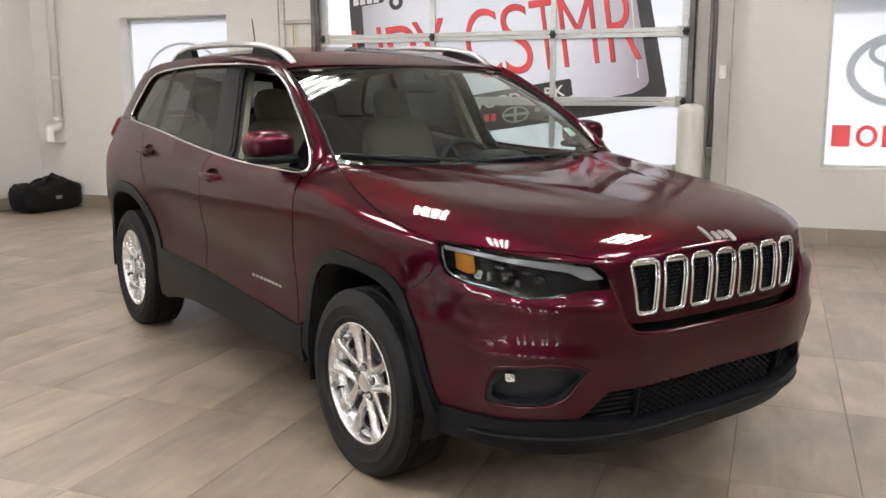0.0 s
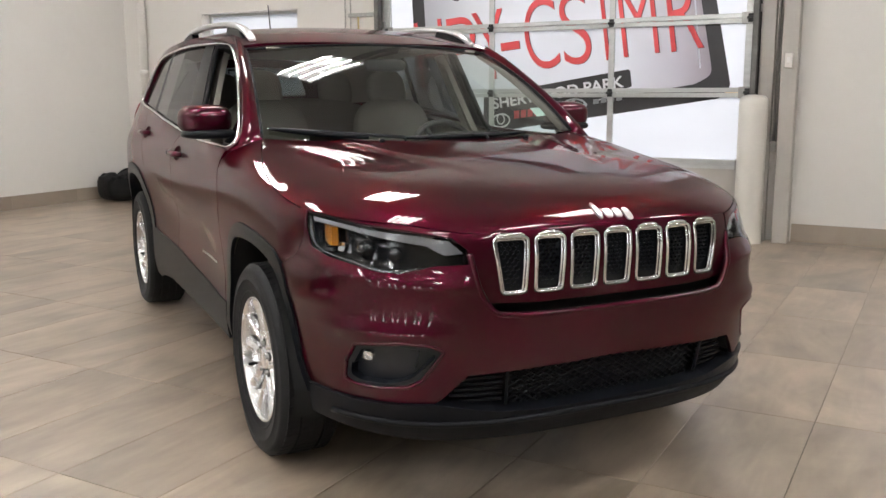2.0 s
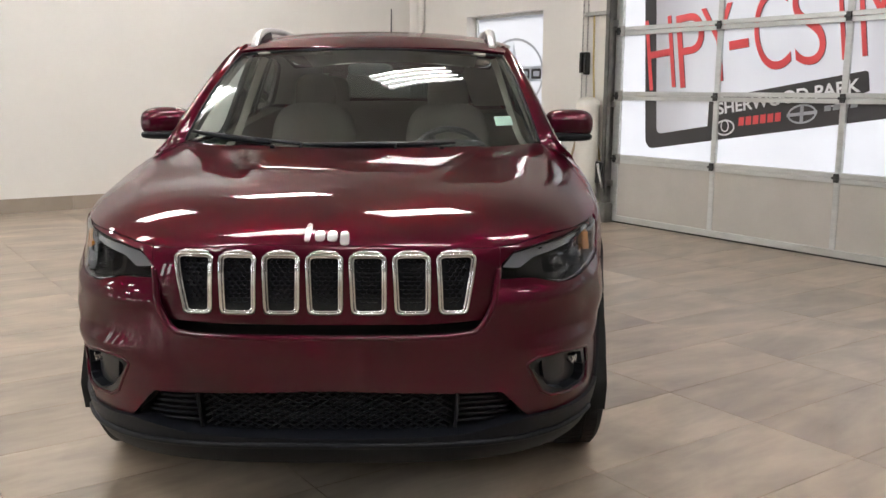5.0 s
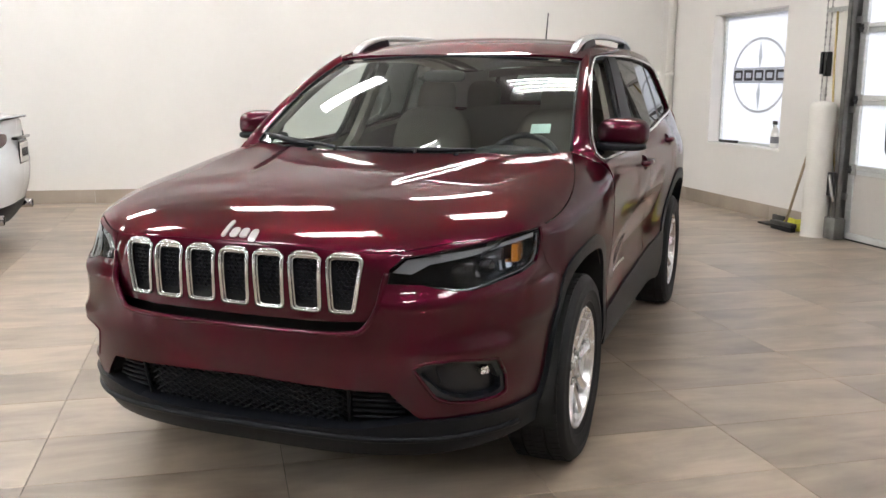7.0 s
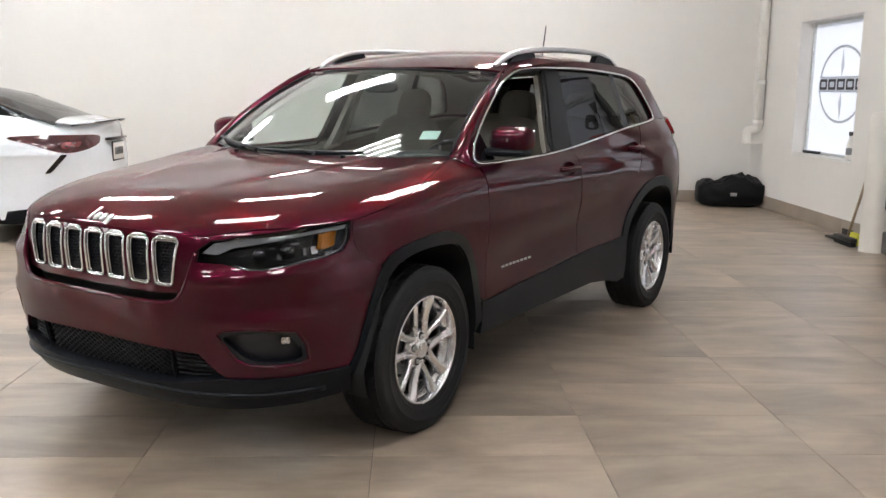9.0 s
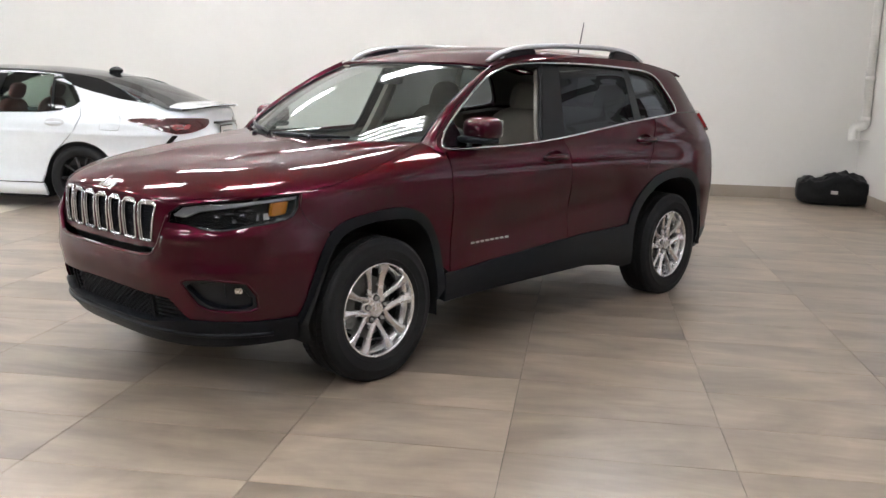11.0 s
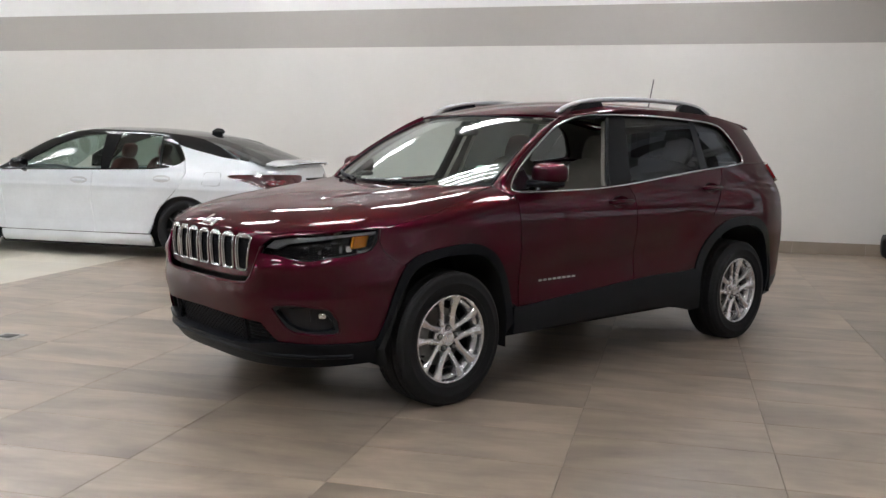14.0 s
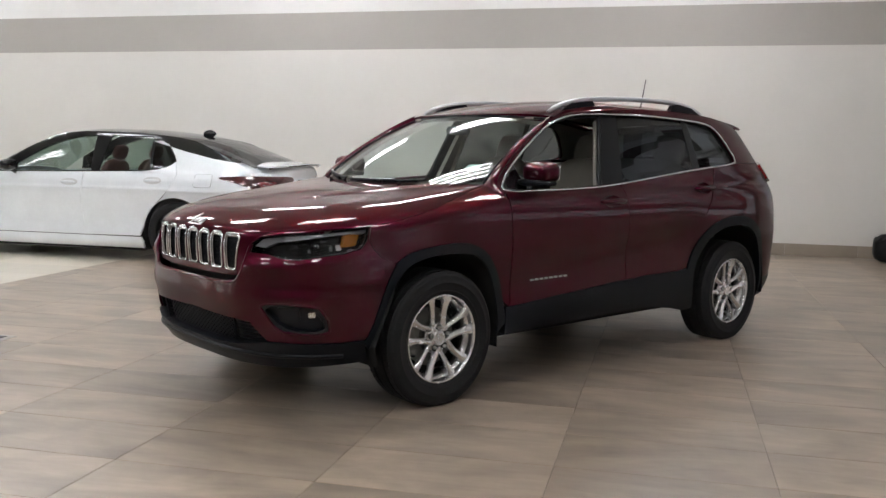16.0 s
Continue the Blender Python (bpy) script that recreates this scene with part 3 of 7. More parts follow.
def hood_base(x, y):
    lift = 0.034 * ease((1.55 - x) / 0.70) * ease((abs(y) - 0.12) / 0.68)  # up to the pillar's foot
    return curve(HOOD, x) - 0.035 * (y / 0.9) ** 2 - 0.012 * max(0, abs(y) - 0.25) + lift


def belt_z(t):
    """Where the shoulder arc begins, by t."""
    x, y = edge_xy(t, 0.92)
    return hood_base(x, y) - drop_at(t)


def front_side(t, q):
    """Fender and nose. q is height up to the shoulder, and then the way round the arc, over the top of the fender."""
    mirror = 1
    if t > TF:
        t, mirror = 2 * TF - t, -1
    zs, d = belt_z(t), drop_at(t)
    if q <= zs:
        x, y = edge_xy(t, q)
        return Vector((x, y * mirror, q))
    psi = min((q - zs) / (1.5 * d), 1.0) * math.pi / 2
    rho = SHOULDER + (1 - SHOULDER) * math.cos(psi)
    x, y = edge_xy(t, zs)
    if t <= 1.0:
        x, y = t, y * rho
    else:
        x, y = XC + (x - XC) * rho, y * rho
    return Vector((x, y * mirror, zs + d * math.sin(psi) + (hood_base(x, y) - hood_base(*edge_xy(t, 0.92)))))


def arc_q(t, rho):
    """The q at which the arc has come in to rho."""
    tt = t if t <= TF else 2 * TF - t
    return belt_z(tt) + 1.5 * drop_at(tt) * math.acos((rho - SHOULDER) / (1 - SHOULDER)) / (math.pi / 2)


def hood_line(t):
    """How far in the bonnet's edge lies, by t."""
    tt = t if t <= TF else 2 * TF - t
    return curve([(0.7, 0.78), (0.886, 0.80), (1.15, 0.87), (1.42, 0.943), (1.60, 0.978), (1.70, 0.988), (1.90, 0.985), (2.10, 0.977), (2.5, 0.972)], tt)


def lip_line(t):
    """The front shut line of the bonnet, close over the grille."""
    tt = t if t <= TF else 2 * TF - t
    return curve([(1.5, hood_line(min(tt, 1.94))), (1.94, hood_line(min(tt, 1.94))), (2.0, 0.988), (2.06, 0.995), (2.12, 0.998), (2.5, 0.998)], tt)


def cabin(x, z):
    """The side from the sill up to the roof, behind the front axle; round the tail past the rear axle."""
    if z <= 1.10:
        w = curve(WIDE, z)
    else:
        w = curve(LEAN_IN, (z - 1.10) / (roof_z(max(-1.9, min(x, 0.0))) - 1.10))
    w -= curve(TAPER, x) * curve([(1.02, 0.0), (1.07, 0.2), (1.12, 0.8), (1.17, 1.0)], z)
    w += 0.012 * math.exp(-(((x + 1.36) / 0.5) ** 2)) * math.exp(-(((z - 0.85) / 0.25) ** 2))
    # hollow along the doors that rises towards the back, under a soft crease
    hz = 0.615 + 0.085 * (0.85 - x)
    w -= 0.020 * ease((0.90 - x) / 0.45) * ease((x + 1.05) / 0.45) * math.exp(-(((z - hz) / (0.13 if z < hz else 0.10)) ** 2))
    if x >= XR:
        return Vector((x, w, z))
    phi = radians(90 - (XR - x) / KT)
    a, n = XR - curve(TAIL, z), 4.0
    r = ((abs(math.cos(phi)) / a) ** n + (abs(math.sin(phi)) / w) ** n) ** (-1 / n)
    return Vector((XR - r * math.cos(phi), r * math.sin(phi), z))


def roof_top(x, y):
    return Vector((x, y, roof_z(x) - 0.03 * (y / 0.6) ** 2 - 0.012 * abs(y / 0.6) ** 6))


def screen(s, h):
    """The windscreen: s across from -1 to 1, h from its foot to its head."""
    foot = Vector((1.17 - 0.23 * abs(s) ** 2.1, 0.738 * s, 1.100 + 0.022 * abs(s) ** 2))
    head = Vector((0.43 - 0.13 * abs(s) ** 2.1, 0.624 * s, 1.520 - 0.026 * abs(s) ** 2))
    p = foot.lerp(head, h)
    bulge = 0.035 * 4 * h * (1 - h)
    return p + Vector((bulge * 0.5, 0, bulge * 0.8))


ARCH_R = (-1.36, 0.355)


def arch(center, rx, rz, a0, a1, n=28, sq=2.35):
    """Part of a squarish wheel opening, from angle a0 to a1."""
    out = []
    for i in range(n + 1):
        a = radians(a0 + (a1 - a0) * i / n)
        c, s = math.cos(a), math.sin(a)
        r = ((abs(c) / rx) ** sq + (abs(s) / rz) ** sq) ** (-1 / sq)
        out.append((center[0] + r * c, center[1] + r * s))
    return out


def mirrored(f):
    def g(u, v):
        p = f(u, v)
        return Vector((p[0], -p[1], p[2]))

    return g


# ---- the red sport utility car: parts ----
suv = thing("suv", CAR, "dark red metallic sport utility car with seven chrome-ringed grille slots", "car")


def both(name, outline, f, material, label="", **k):
    """A part on the left side and its twin on the right."""
    rim = k.pop("rim", 0.012)
    out = []
    for g, flip in ((f, True), (mirrored(f), False)):
        out.append(part(name, patch(outline, g, flip=flip, rim=rim, **k), material, suv, label))
    return out


G = 0.0014  # half of a shut line
BO, BI = (0.565, 0.518), (0.485, 0.458)
BACK_O, BACK_I = 0.455, 0.405


def tx(x, z):
    """The chart position at which the tail's skin lies at x."""
    if x >= XR:
        return x
    a, b = XR - 80 * KT, XR
    for _ in range(30):
        m = (a + b) / 2
        if cabin(m, z).x < x:
            a = m
        else:
            b = m
    return (a + b) / 2


def back_arch(front, back, rz, a0, a1, n=32, sq=2.4):
    """The rear opening, longer ahead of the axle than behind it."""
    out = []
    for i in range(n + 1):
        a = a0 + (a1 - a0) * i / n
        x, z = arch(ARCH_R, front if a <= 90 else back, rz, a, a, 1, sq)[0]
        out.append((tx(x, z), z))
    return out

LAMP = [(1.690, 0.936), (1.768, 0.926), (1.867, 0.913), (1.983, 0.899), (2.055, 0.883), (2.090, 0.845), (2.107, 0.808), (2.02, 0.803), (1.985, 0.790), (1.953, 0.780), (1.912, 0.779), (1.837, 0.796), (1.771, 0.807), (1.715, 0.828), (1.697, 0.868)]
lamp_hole = fillet(LAMP, 0.012, 3)
LO = 0.383


def twin(pts):
    return [(2 * TF - a, b) for a, b in reversed(pts)]


# front wheel opening: outer and inner edge of its trim, front to back
F_OUT = smooth_line([(1.705, 0.37), (1.672, 0.46), (1.638, 0.59), (1.612, 0.68), (1.572, 0.762), (1.506, 0.803), (1.38, 0.826), (1.25, 0.834), (1.16, 0.815), (1.075, 0.772), (1.01, 0.70), (0.958, 0.60), (0.925, 0.47), (0.912, 0.38)], 4)
F_IN = smooth_line([(1.692, 0.345), (1.661, 0.43), (1.630, 0.53), (1.601, 0.62), (1.563, 0.695), (1.503, 0.75), (1.375, 0.779), (1.2, 0.774), (1.117, 0.742), (1.04, 0.66), (0.995, 0.55), (0.972, 0.43), (0.965, 0.33)], 4)
# fender
top_edge = [(t, arc_q(t, hood_line(t)) - G) for t in np.linspace(0.87, 1.655, 18)]
SEAM = [(1.690, 0.872), (1.672, 0.822), (1.642, 0.782), (1.592, 0.752)]
over = [p for p in F_OUT if p[0] < 1.574 and p[1] > 0.47]
fender = [(0.874, 0.46), (0.878, 0.80), (0.897, 1.0), (0.899, arc_q(0.9, 0.94)), (0.895, arc_q(0.9, 0.9)), (0.875, arc_q(0.88, 0.84))] + top_edge + [(1.683, 0.938)] + [(a - 0.0005, b) for a, b in SEAM] + over
both("fender", fender, front_side, M_PAINT)
# nose and bumper skin with openings for lamps and intakes, and a notch for the grille
up = [(t, arc_q(t, lip_line(t)) - G) for t in np.linspace(1.665, 2.085, 16)]
MOUTH = [(2.092, 0.837), (2.113, 0.728), (2.14, 0.668), (2.168, 0.655), (2.234, 0.649), (TF, 0.647)]
ahead = [p for p in F_OUT if p[1] < 0.745 and p[0] > 1.5]
half_nose = [(1.705, LO)] + [p for p in ahead if p[1] > LO + 0.01] + [(a + 0.0005, b) for a, b in reversed(SEAM)] + [(1.688, 0.939)] + up[1:] + MOUTH
FOG = fillet([(2.037, 0.550), (2.012, 0.566), (1.952, 0.572), (1.850, 0.550), (1.825, 0.492), (1.82, 0.44), (1.845, 0.428), (1.906, 0.427), (1.96, 0.438), (1.99, 0.46)], 0.012, 3)
half_intake = [(2.033, 0.398), (2.089, 0.477), (TF, 0.490)]
INTAKE = half_intake + [(2 * TF - a, b) for a, b in reversed(half_intake[:-1])] + [(TF + 0.40, 0.36), (TF + 0.25, 0.335), (TF - 0.25, 0.335), (TF - 0.40, 0.36)]
nose = half_nose + twin(half_nose[:-1]) + [(2 * TF - 2.015, 0.380)] + [(2 * TF - a, b) for a, b in half_intake[:-1]] + half_intake[::-1] + [(2.015, 0.380)]
part("bumper", patch(nose, front_side, step=0.02, flip=True, holes=[lamp_hole, twin(lamp_hole), FOG, twin(FOG)]), M_PAINT, suv)
# bonnet
ring = []
for t in np.linspace(0.80, TF, 50):
    p = front_side(t, arc_q(t, hood_line(t)))
    ring.append((p.x, p.y - G))
rear_edge = [(screen(s, 0)[0] + 0.035, screen(s, 0)[1]) for s in np.linspace(0, 0.98, 14)]
left_half = rear_edge[:-1] + [q for q in ring if q[0] > 0.93]


def bonnet_top(x, y):
    if x <= 1.0:
        t, (ex, ey) = x, edge_xy(x, 0.92)
        rho = abs(y) / ey
    else:
        t = 1.0 + (90 - math.degrees(math.atan2(abs(y), x - XC))) * KT
        ex, ey = edge_xy(t, belt_z(t))
        rho = math.hypot(x - XC, y) / math.hypot(ex - XC, ey)
    u = max(0.0, min(1.0, (rho - SHOULDER) / (1 - SHOULDER)))
    d = drop_at(t)
    edge = 0.49 - 0.30 * (x - 1.1)
    dome = 0.0085 * ease((edge + 0.03 - abs(y)) / 0.06) * ease((1.98 - x) / 0.45)  # raised middle with a soft crease along each side
    return Vector((x, y, hood_base(x, y) - d + d * math.sqrt(max(0, 1 - u * u)) + dome))


bonnet = part("bonnet", patch(left_half + [(x, -y) for x, y in reversed(left_half)], bonnet_top, step=0.025), M_PAINT, suv)
edge_top = [(t, arc_q(t, hood_line(t)) + 0.0015) for t in np.linspace(1.94, TF, 30)]
edge_low = [(t, arc_q(t, lip_line(t)) + 0.001) for t in np.linspace(TF, 1.96, 30)]
part("bonnet_edge", patch(edge_top + twin(edge_top)[1:] + twin(edge_low) + edge_low[1:], front_side, step=0.012, flip=True, rim=0.012), M_PAINT, bonnet)
# doors and body side
belt = [(0.90, 1.075), (0.60, 1.083), (0.371, 1.092), (-0.13, 1.118), (-0.75, 1.172), (-1.335, 1.225), (-1.50, 1.24)]


def belt_h(x):
    return curve([(a, b) for a, b in reversed(belt)], x)


door_f = [(0.868, 0.456), (0.872, 0.8), (0.891, 1.0), (0.893, 1.062), (0.885, 1.078)] + [(x, belt_h(x)) for x in np.linspace(0.8, -0.115, 12)] + [(-0.127, 1.0), (-0.147, 0.8), (-0.160, 0.514), (0.26, 0.488), (0.58, 0.470)]
def handle_cup(x, z):
    return [(x + 0.085 * math.cos(a), z + 0.036 * math.sin(a)) for a in np.linspace(0, 2 * math.pi, 28, endpoint=False)]


HANDLES = ((0.02, 1.013), (-0.98, 1.076))
both("door", door_f, cabin, M_PAINT, holes=[handle_cup(*HANDLES[0])])
door_r = [(-0.70, 0.524), (-0.35, 0.524), (-0.165, 0.514), (-0.152, 0.8), (-0.132, 1.0), (-0.121, belt_h(-0.12))] + [(x, belt_h(x)) for x in np.linspace(-0.2, -1.148, 12)] + [(-1.133, 1.154), (-0.979, 0.911)] + arch(ARCH_R, BO[0] + 0.006, BO[1] + 0.006, 44, 18, 14, sq=2.4)
both("door", door_r, cabin, M_PAINT, holes=[handle_cup(*HANDLES[1])])
quarter = [(-1.155, belt_h(-1.155)), (-1.139, 1.154), (-0.985, 0.911), (-0.93, 0.79)] + back_arch(BO[0], BACK_O, BO[1], 41, 176) + [(tx(-1.85, 0.40), 0.40), (-2.35, 0.42), (-2.688, 0.42), (-2.688, 1.237), (-1.5, belt_h(-1.5))]
both("quarter_panel", quarter, cabin, M_PAINT)
# side window opening
DLO = [(0.893, 1.102), (0.859, 1.144), (0.82, 1.183), (0.701, 1.271), (0.54, 1.373), (0.375, 1.46), (0.18, 1.516), (0.015, 1.535), (-0.214, 1.540), (-0.515, 1.541), (-0.941, 1.527), (-1.20, 1.506), (-1.339, 1.448), (-1.439, 1.335), (-1.470, 1.268), (-1.40, 1.236), (-0.989, 1.203), (-0.649, 1.172), (-0.21, 1.121), (0.111, 1.096), (0.437, 1.088), (0.72, 1.087), (0.86, 1.089)]
dlo = smooth_line(DLO, 4, closed=True)
tops = [(x, roof_z(min(x, 0.0)) - 0.060) for x in np.linspace(-1.75, 0.02, 16)]
frame_out = [(0.915, 1.072), (0.89, 1.078)] + [(x, belt_h(x) + 0.004) for x in np.linspace(0.8, -1.5, 20)] + [(-2.14, 1.241), (-2.14, 1.49)] + tops + [(0.16, 1.553), (0.266, 1.522), (0.395, 1.478), (0.565, 1.383), (0.725, 1.283), (0.845, 1.195), (0.905, 1.14), (0.925, 1.105)]
both("side_frame", frame_out, cabin, M_PAINT, holes=[dlo])
# roof
rx = np.linspace(-1.82, 0.28, 14)
rw = [0.69 - 0.06 * ease((-1.5 - x) / 0.4) - 0.035 * ease((x + 0.1) / 0.4) for x in rx]
roof_out = [(x, w) for x, w in zip(rx, rw)] + [(0.29 + 0.14 * (1 - (y / 0.66) ** 2), y) for y in np.linspace(0.62, -0.62, 16)] + [(x, -w) for x, w in zip(rx[::-1], rw[::-1])]
part("roof", patch(roof_out, roof_top, step=0.04), M_PAINT, suv)
def offset(f, d):
    def g(u, v):
        e = 0.004
        p = f(u, v)
        n = (f(u + e, v) - f(u - e, v)).cross(f(u, v + e) - f(u, v - e))
        n.normalize()
        if n.y * (1 if p.y >= 0 else -1) < -0.2 or (abs(n.y) <= 0.2 and n.x * p.x < 0):
            n = -n
        return p + n * d

    return g


# tail: frame, glass and spoiler


def tail(u, z):
    """The back of the cabin: u across from 1 on the left to -1 on the right."""
    p = cabin(-2.688 + 0.56 * abs(u), z)
    return Vector((p.x, math.copysign(p.y, u), p.z))


top_u = [(u, 1.538 - 0.055 * u * u) for u in np.linspace(1.0, -1.0, 17)]
rear_hole = fillet([(-0.80, 1.275), (0.80, 1.275), (0.72, 1.475), (-0.72, 1.475)], 0.04)
tailgate = part("tailgate", patch([(-1.0, 1.238), (1.0, 1.238)] + top_u, tail, step=0.05, holes=[rear_hole]), M_PAINT, suv)
part("rear_window", patch(rear_hole, offset(tail, -0.006), step=0.06, rim=0.004), M_TINT, tailgate, "dark tinted rear window")
spoiler_rows = [(x, roof_z(-1.84) - 0.004 + 0.012 * (x + 1.84), 0.50) for x in np.linspace(-1.73, -1.775, 4)]
bm = bmesh.new()
grid = []
for x, z, w in spoiler_rows:
    grid.append([bm.verts.new((x - 0.05 * (1 - k * k), k * w, z - 0.012 - 0.03 * k * k)) for k in np.linspace(-1, 1, 13)])
low = [bm.verts.new(v.co - Vector((0.01, 0, 0.05))) for v in grid[-1]]
for a, b in zip(grid + [], grid[1:] + [low]):
    for j in range(12):
        bm.faces.new((a[j], a[j + 1], b[j + 1], b[j]))
bmesh.ops.recalc_face_normals(bm, faces=bm.faces)
part("spoiler", bm, M_PAINT, tailgate)
# windscreen
ws = [(s, 0.0) for s in np.linspace(-1, 1, 12)] + [(s, 1.0) for s in np.linspace(1, -1, 12)]
part("windscreen", patch(ws, screen, step=0.06, rim=0.004), M_GLASS, suv, "clear laminated windscreen").visible_shadow = False
# chrome line round the side windows
for sgn in (1, -1):
    loop = [cabin(a, b) for a, b in dlo]
    part("window_trim", tube(bmesh.new(), [(p.x, (p.y + 0.004) * sgn, p.z) for p in loop], 0.0068, 8, closed=True), M_CHROME, suv, "bright chrome window trim")


# dark pillars and rear side glass inside the opening
def slice_dlo(front, back):
    """The part of the opening between two slanting lines given by (x at foot, x at head)."""
    def keep(p, line, side):
        x = line[0] + (line[1] - line[0]) * (p[1] - 1.12) / 0.42
        return (p[0] - x) * side <= 0

    def clip(poly, line, side):
        out = []
        for i, p in enumerate(poly):
            q = poly[(i + 1) % len(poly)]
            kp, kq = keep(p, line, side), keep(q, line, side)
            if kp:
                out.append(p)
            if kp != kq:
                fp = p[0] - (line[0] + (line[1] - line[0]) * (p[1] - 1.12) / 0.42)
                fq = q[0] - (line[0] + (line[1] - line[0]) * (q[1] - 1.12) / 0.42)
                s = fp / (fp - fq)
                out.append((p[0] + (q[0] - p[0]) * s, p[1] + (q[1] - p[1]) * s))
        return out

    poly = list(dlo)
    if front is not None:
        poly = clip(poly, front, 1)
    if back is not None:
        poly = clip(poly, back, -1)
    return poly


inner = offset(cabin, -0.012)
both("pillar", slice_dlo((0.02, -0.125), (-0.170, -0.26)), inner, M_PILLAR, rim=0.01)
both("side_glass", slice_dlo((-0.170, -0.26), (-0.915, -0.918)), inner, M_TINT, rim=0.003)
both("pillar", slice_dlo((-0.915, -0.918), (-1.01, -0.98)), inner, M_PILLAR, rim=0.01)
both("side_glass", slice_dlo((-1.01, -0.98), None), inner, M_TINT, rim=0.003)
front_open = slice_dlo(None, (0.02, -0.125))
for sgn in (1, -1):
    f = offset(cabin, -0.030)
    part("window_seal", tube(bmesh.new(), [(p.x, p.y * sgn, p.z) for p in (f(*q) for q in refine(front_open, 0.05))], 0.0135, 8, closed=True), M_PILLAR, suv, "black seal round the open front window")
# wheel arch trims and sills in black plastic
flare = offset(front_side, 0.008)
flare_r = offset(cabin, 0.008)
both("arch_trim", F_OUT + F_IN[::-1], flare, M_BLACKPLASTIC, rim=0.014)
both("arch_trim", back_arch(BO[0] + 0.003, BACK_O + 0.003, BO[1] + 0.003, 15, 180, 40) + back_arch(BI[0], BACK_I, BI[1], 184, 3, 40), flare_r, M_BLACKPLASTIC, rim=0.05)
sill = [(0.905, 0.31), (0.91, 0.462), (0.80, 0.464), (0.58, 0.480), (0.26, 0.498), (-0.06, 0.519), (-0.35, 0.534), (-0.72, 0.534), (-0.80, 0.545), (-0.86, 0.505), (-0.90, 0.27), (-0.80, 0.262), (-0.62, 0.300), (-0.36, 0.332), (0.0, 0.330), (0.5, 0.325), (0.80, 0.316)]
both("sill", sill, offset(cabin, 0.008), M_BLACKPLASTIC, rim=0.06)
lowback = [(tx(-1.77, 0.27), 0.27), (tx(-1.80, 0.40), 0.40), (-2.35, 0.42), (-2.688, 0.42), (-2.688, 0.27)]
both("rear_valance", lowback, offset(cabin, 0.006), M_BLACKPLASTIC, rim=0.04)
half_lip = [(1.70, 0.285), (1.705, 0.386), (1.85, 0.379), (2.03, 0.386), (2.08, 0.374), (2.15, 0.355), (2.25, 0.346), (TF, 0.343)]
lip = half_lip + twin(half_lip)[1:] + [(TF + 0.60, 0.272), (TF + 0.45, 0.262), (TF + 0.2, 0.255), (TF - 0.2, 0.255), (TF - 0.45, 0.262), (TF - 0.60, 0.272)]
part("front_lip", patch(lip, offset(front_side, 0.012), flip=True, rim=0.08), M_BLACKPLASTIC, suv)


# wheels
SPOKE_OFF = [(0.0, 0.0310), (0.25, 0.0325), (0.5, 0.0360), (0.75, 0.0445), (1.0, 0.0570)]  # from the pair's middle line, by the way out
SPOKE_HALF = [(0.0, 0.0200), (0.2, 0.0165), (0.5, 0.0160), (0.8, 0.0215), (1.0, 0.0330)]
SPOKE_FACE = [(0.0, 0.074), (0.25, 0.0745), (0.6, 0.080), (0.85, 0.087), (1.0, 0.090)]


def spoke(i, side):
    """One curved spoke with a broad outer face, a chamfer and deep flanks."""
    bm = bmesh.new()
    mid = radians(88 + 72 * i)
    d, n = Vector((math.cos(mid), 0, math.sin(mid))), Vector((-math.sin(mid), 0, math.cos(mid))) * side
    rows = []
    for k in range(15):
        u = k / 14
        r = 0.046 + 0.176 * u
        off, w, face = curve(SPOKE_OFF, u), curve(SPOKE_HALF, u), curve(SPOKE_FACE, u)
        c = d * math.sqrt(max(0.0, r * r - off * off)) + n * off
        flank = 0.034 - 0.012 * u
        section = ((1.0, -flank), (0.92, -0.007), (0.66, -0.0005), (0.05, 0.0008), (-0.42, -0.0035), (-0.86, -0.012), (-1.0, -flank))
        rows.append([bm.verts.new(c + n * (w * a) + Vector((0, face + h, 0))) for a, h in section])
    for p, q in zip(rows, rows[1:]):
        for j in range(len(p) - 1):
            bm.faces.new((p[j], p[j + 1], q[j + 1], q[j]))
    bmesh.ops.recalc_face_normals(bm, faces=bm.faces)
    if sum((f.normal.y for f in bm.faces), 0.0) < 0:
        bmesh.ops.reverse_faces(bm, faces=bm.faces)
    sharpen(bm, 24)
    return bm


HUB_Z = 0.344


def settle(bm):
    """The tyre's foot pressed flat by the car's weight, its flanks a little out."""
    for v in bm.verts:
        k = ease((-v.co.z - 0.24) / 0.10)
        v.co.y *= 1 + 0.05 * k
        v.co.z = max(v.co.z, -HUB_Z + 0.0005)


def tread(bm, r, y0, y1, n):
    """A ring of raised tread blocks between two widths."""
    for k in range(n):
        a0, a1 = 2 * math.pi * k / n, 2 * math.pi * (k + 0.78) / n
        skew = 0.30 * 2 * math.pi / n
        vs = []
        for rad in (r - 0.006, r + 0.0025):
            for a, y in ((a0, y0), (a1, y0), (a1 + skew, y1), (a0 + skew, y1)):
                vs.append(bm.verts.new((rad * math.cos(a), y, rad * math.sin(a))))
        for f in ((4, 5, 6, 7), (0, 1, 5, 4), (1, 2, 6, 5), (2, 3, 7, 6), (3, 0, 4, 7)):
            bm.faces.new([vs[i] for i in f[::-1]])


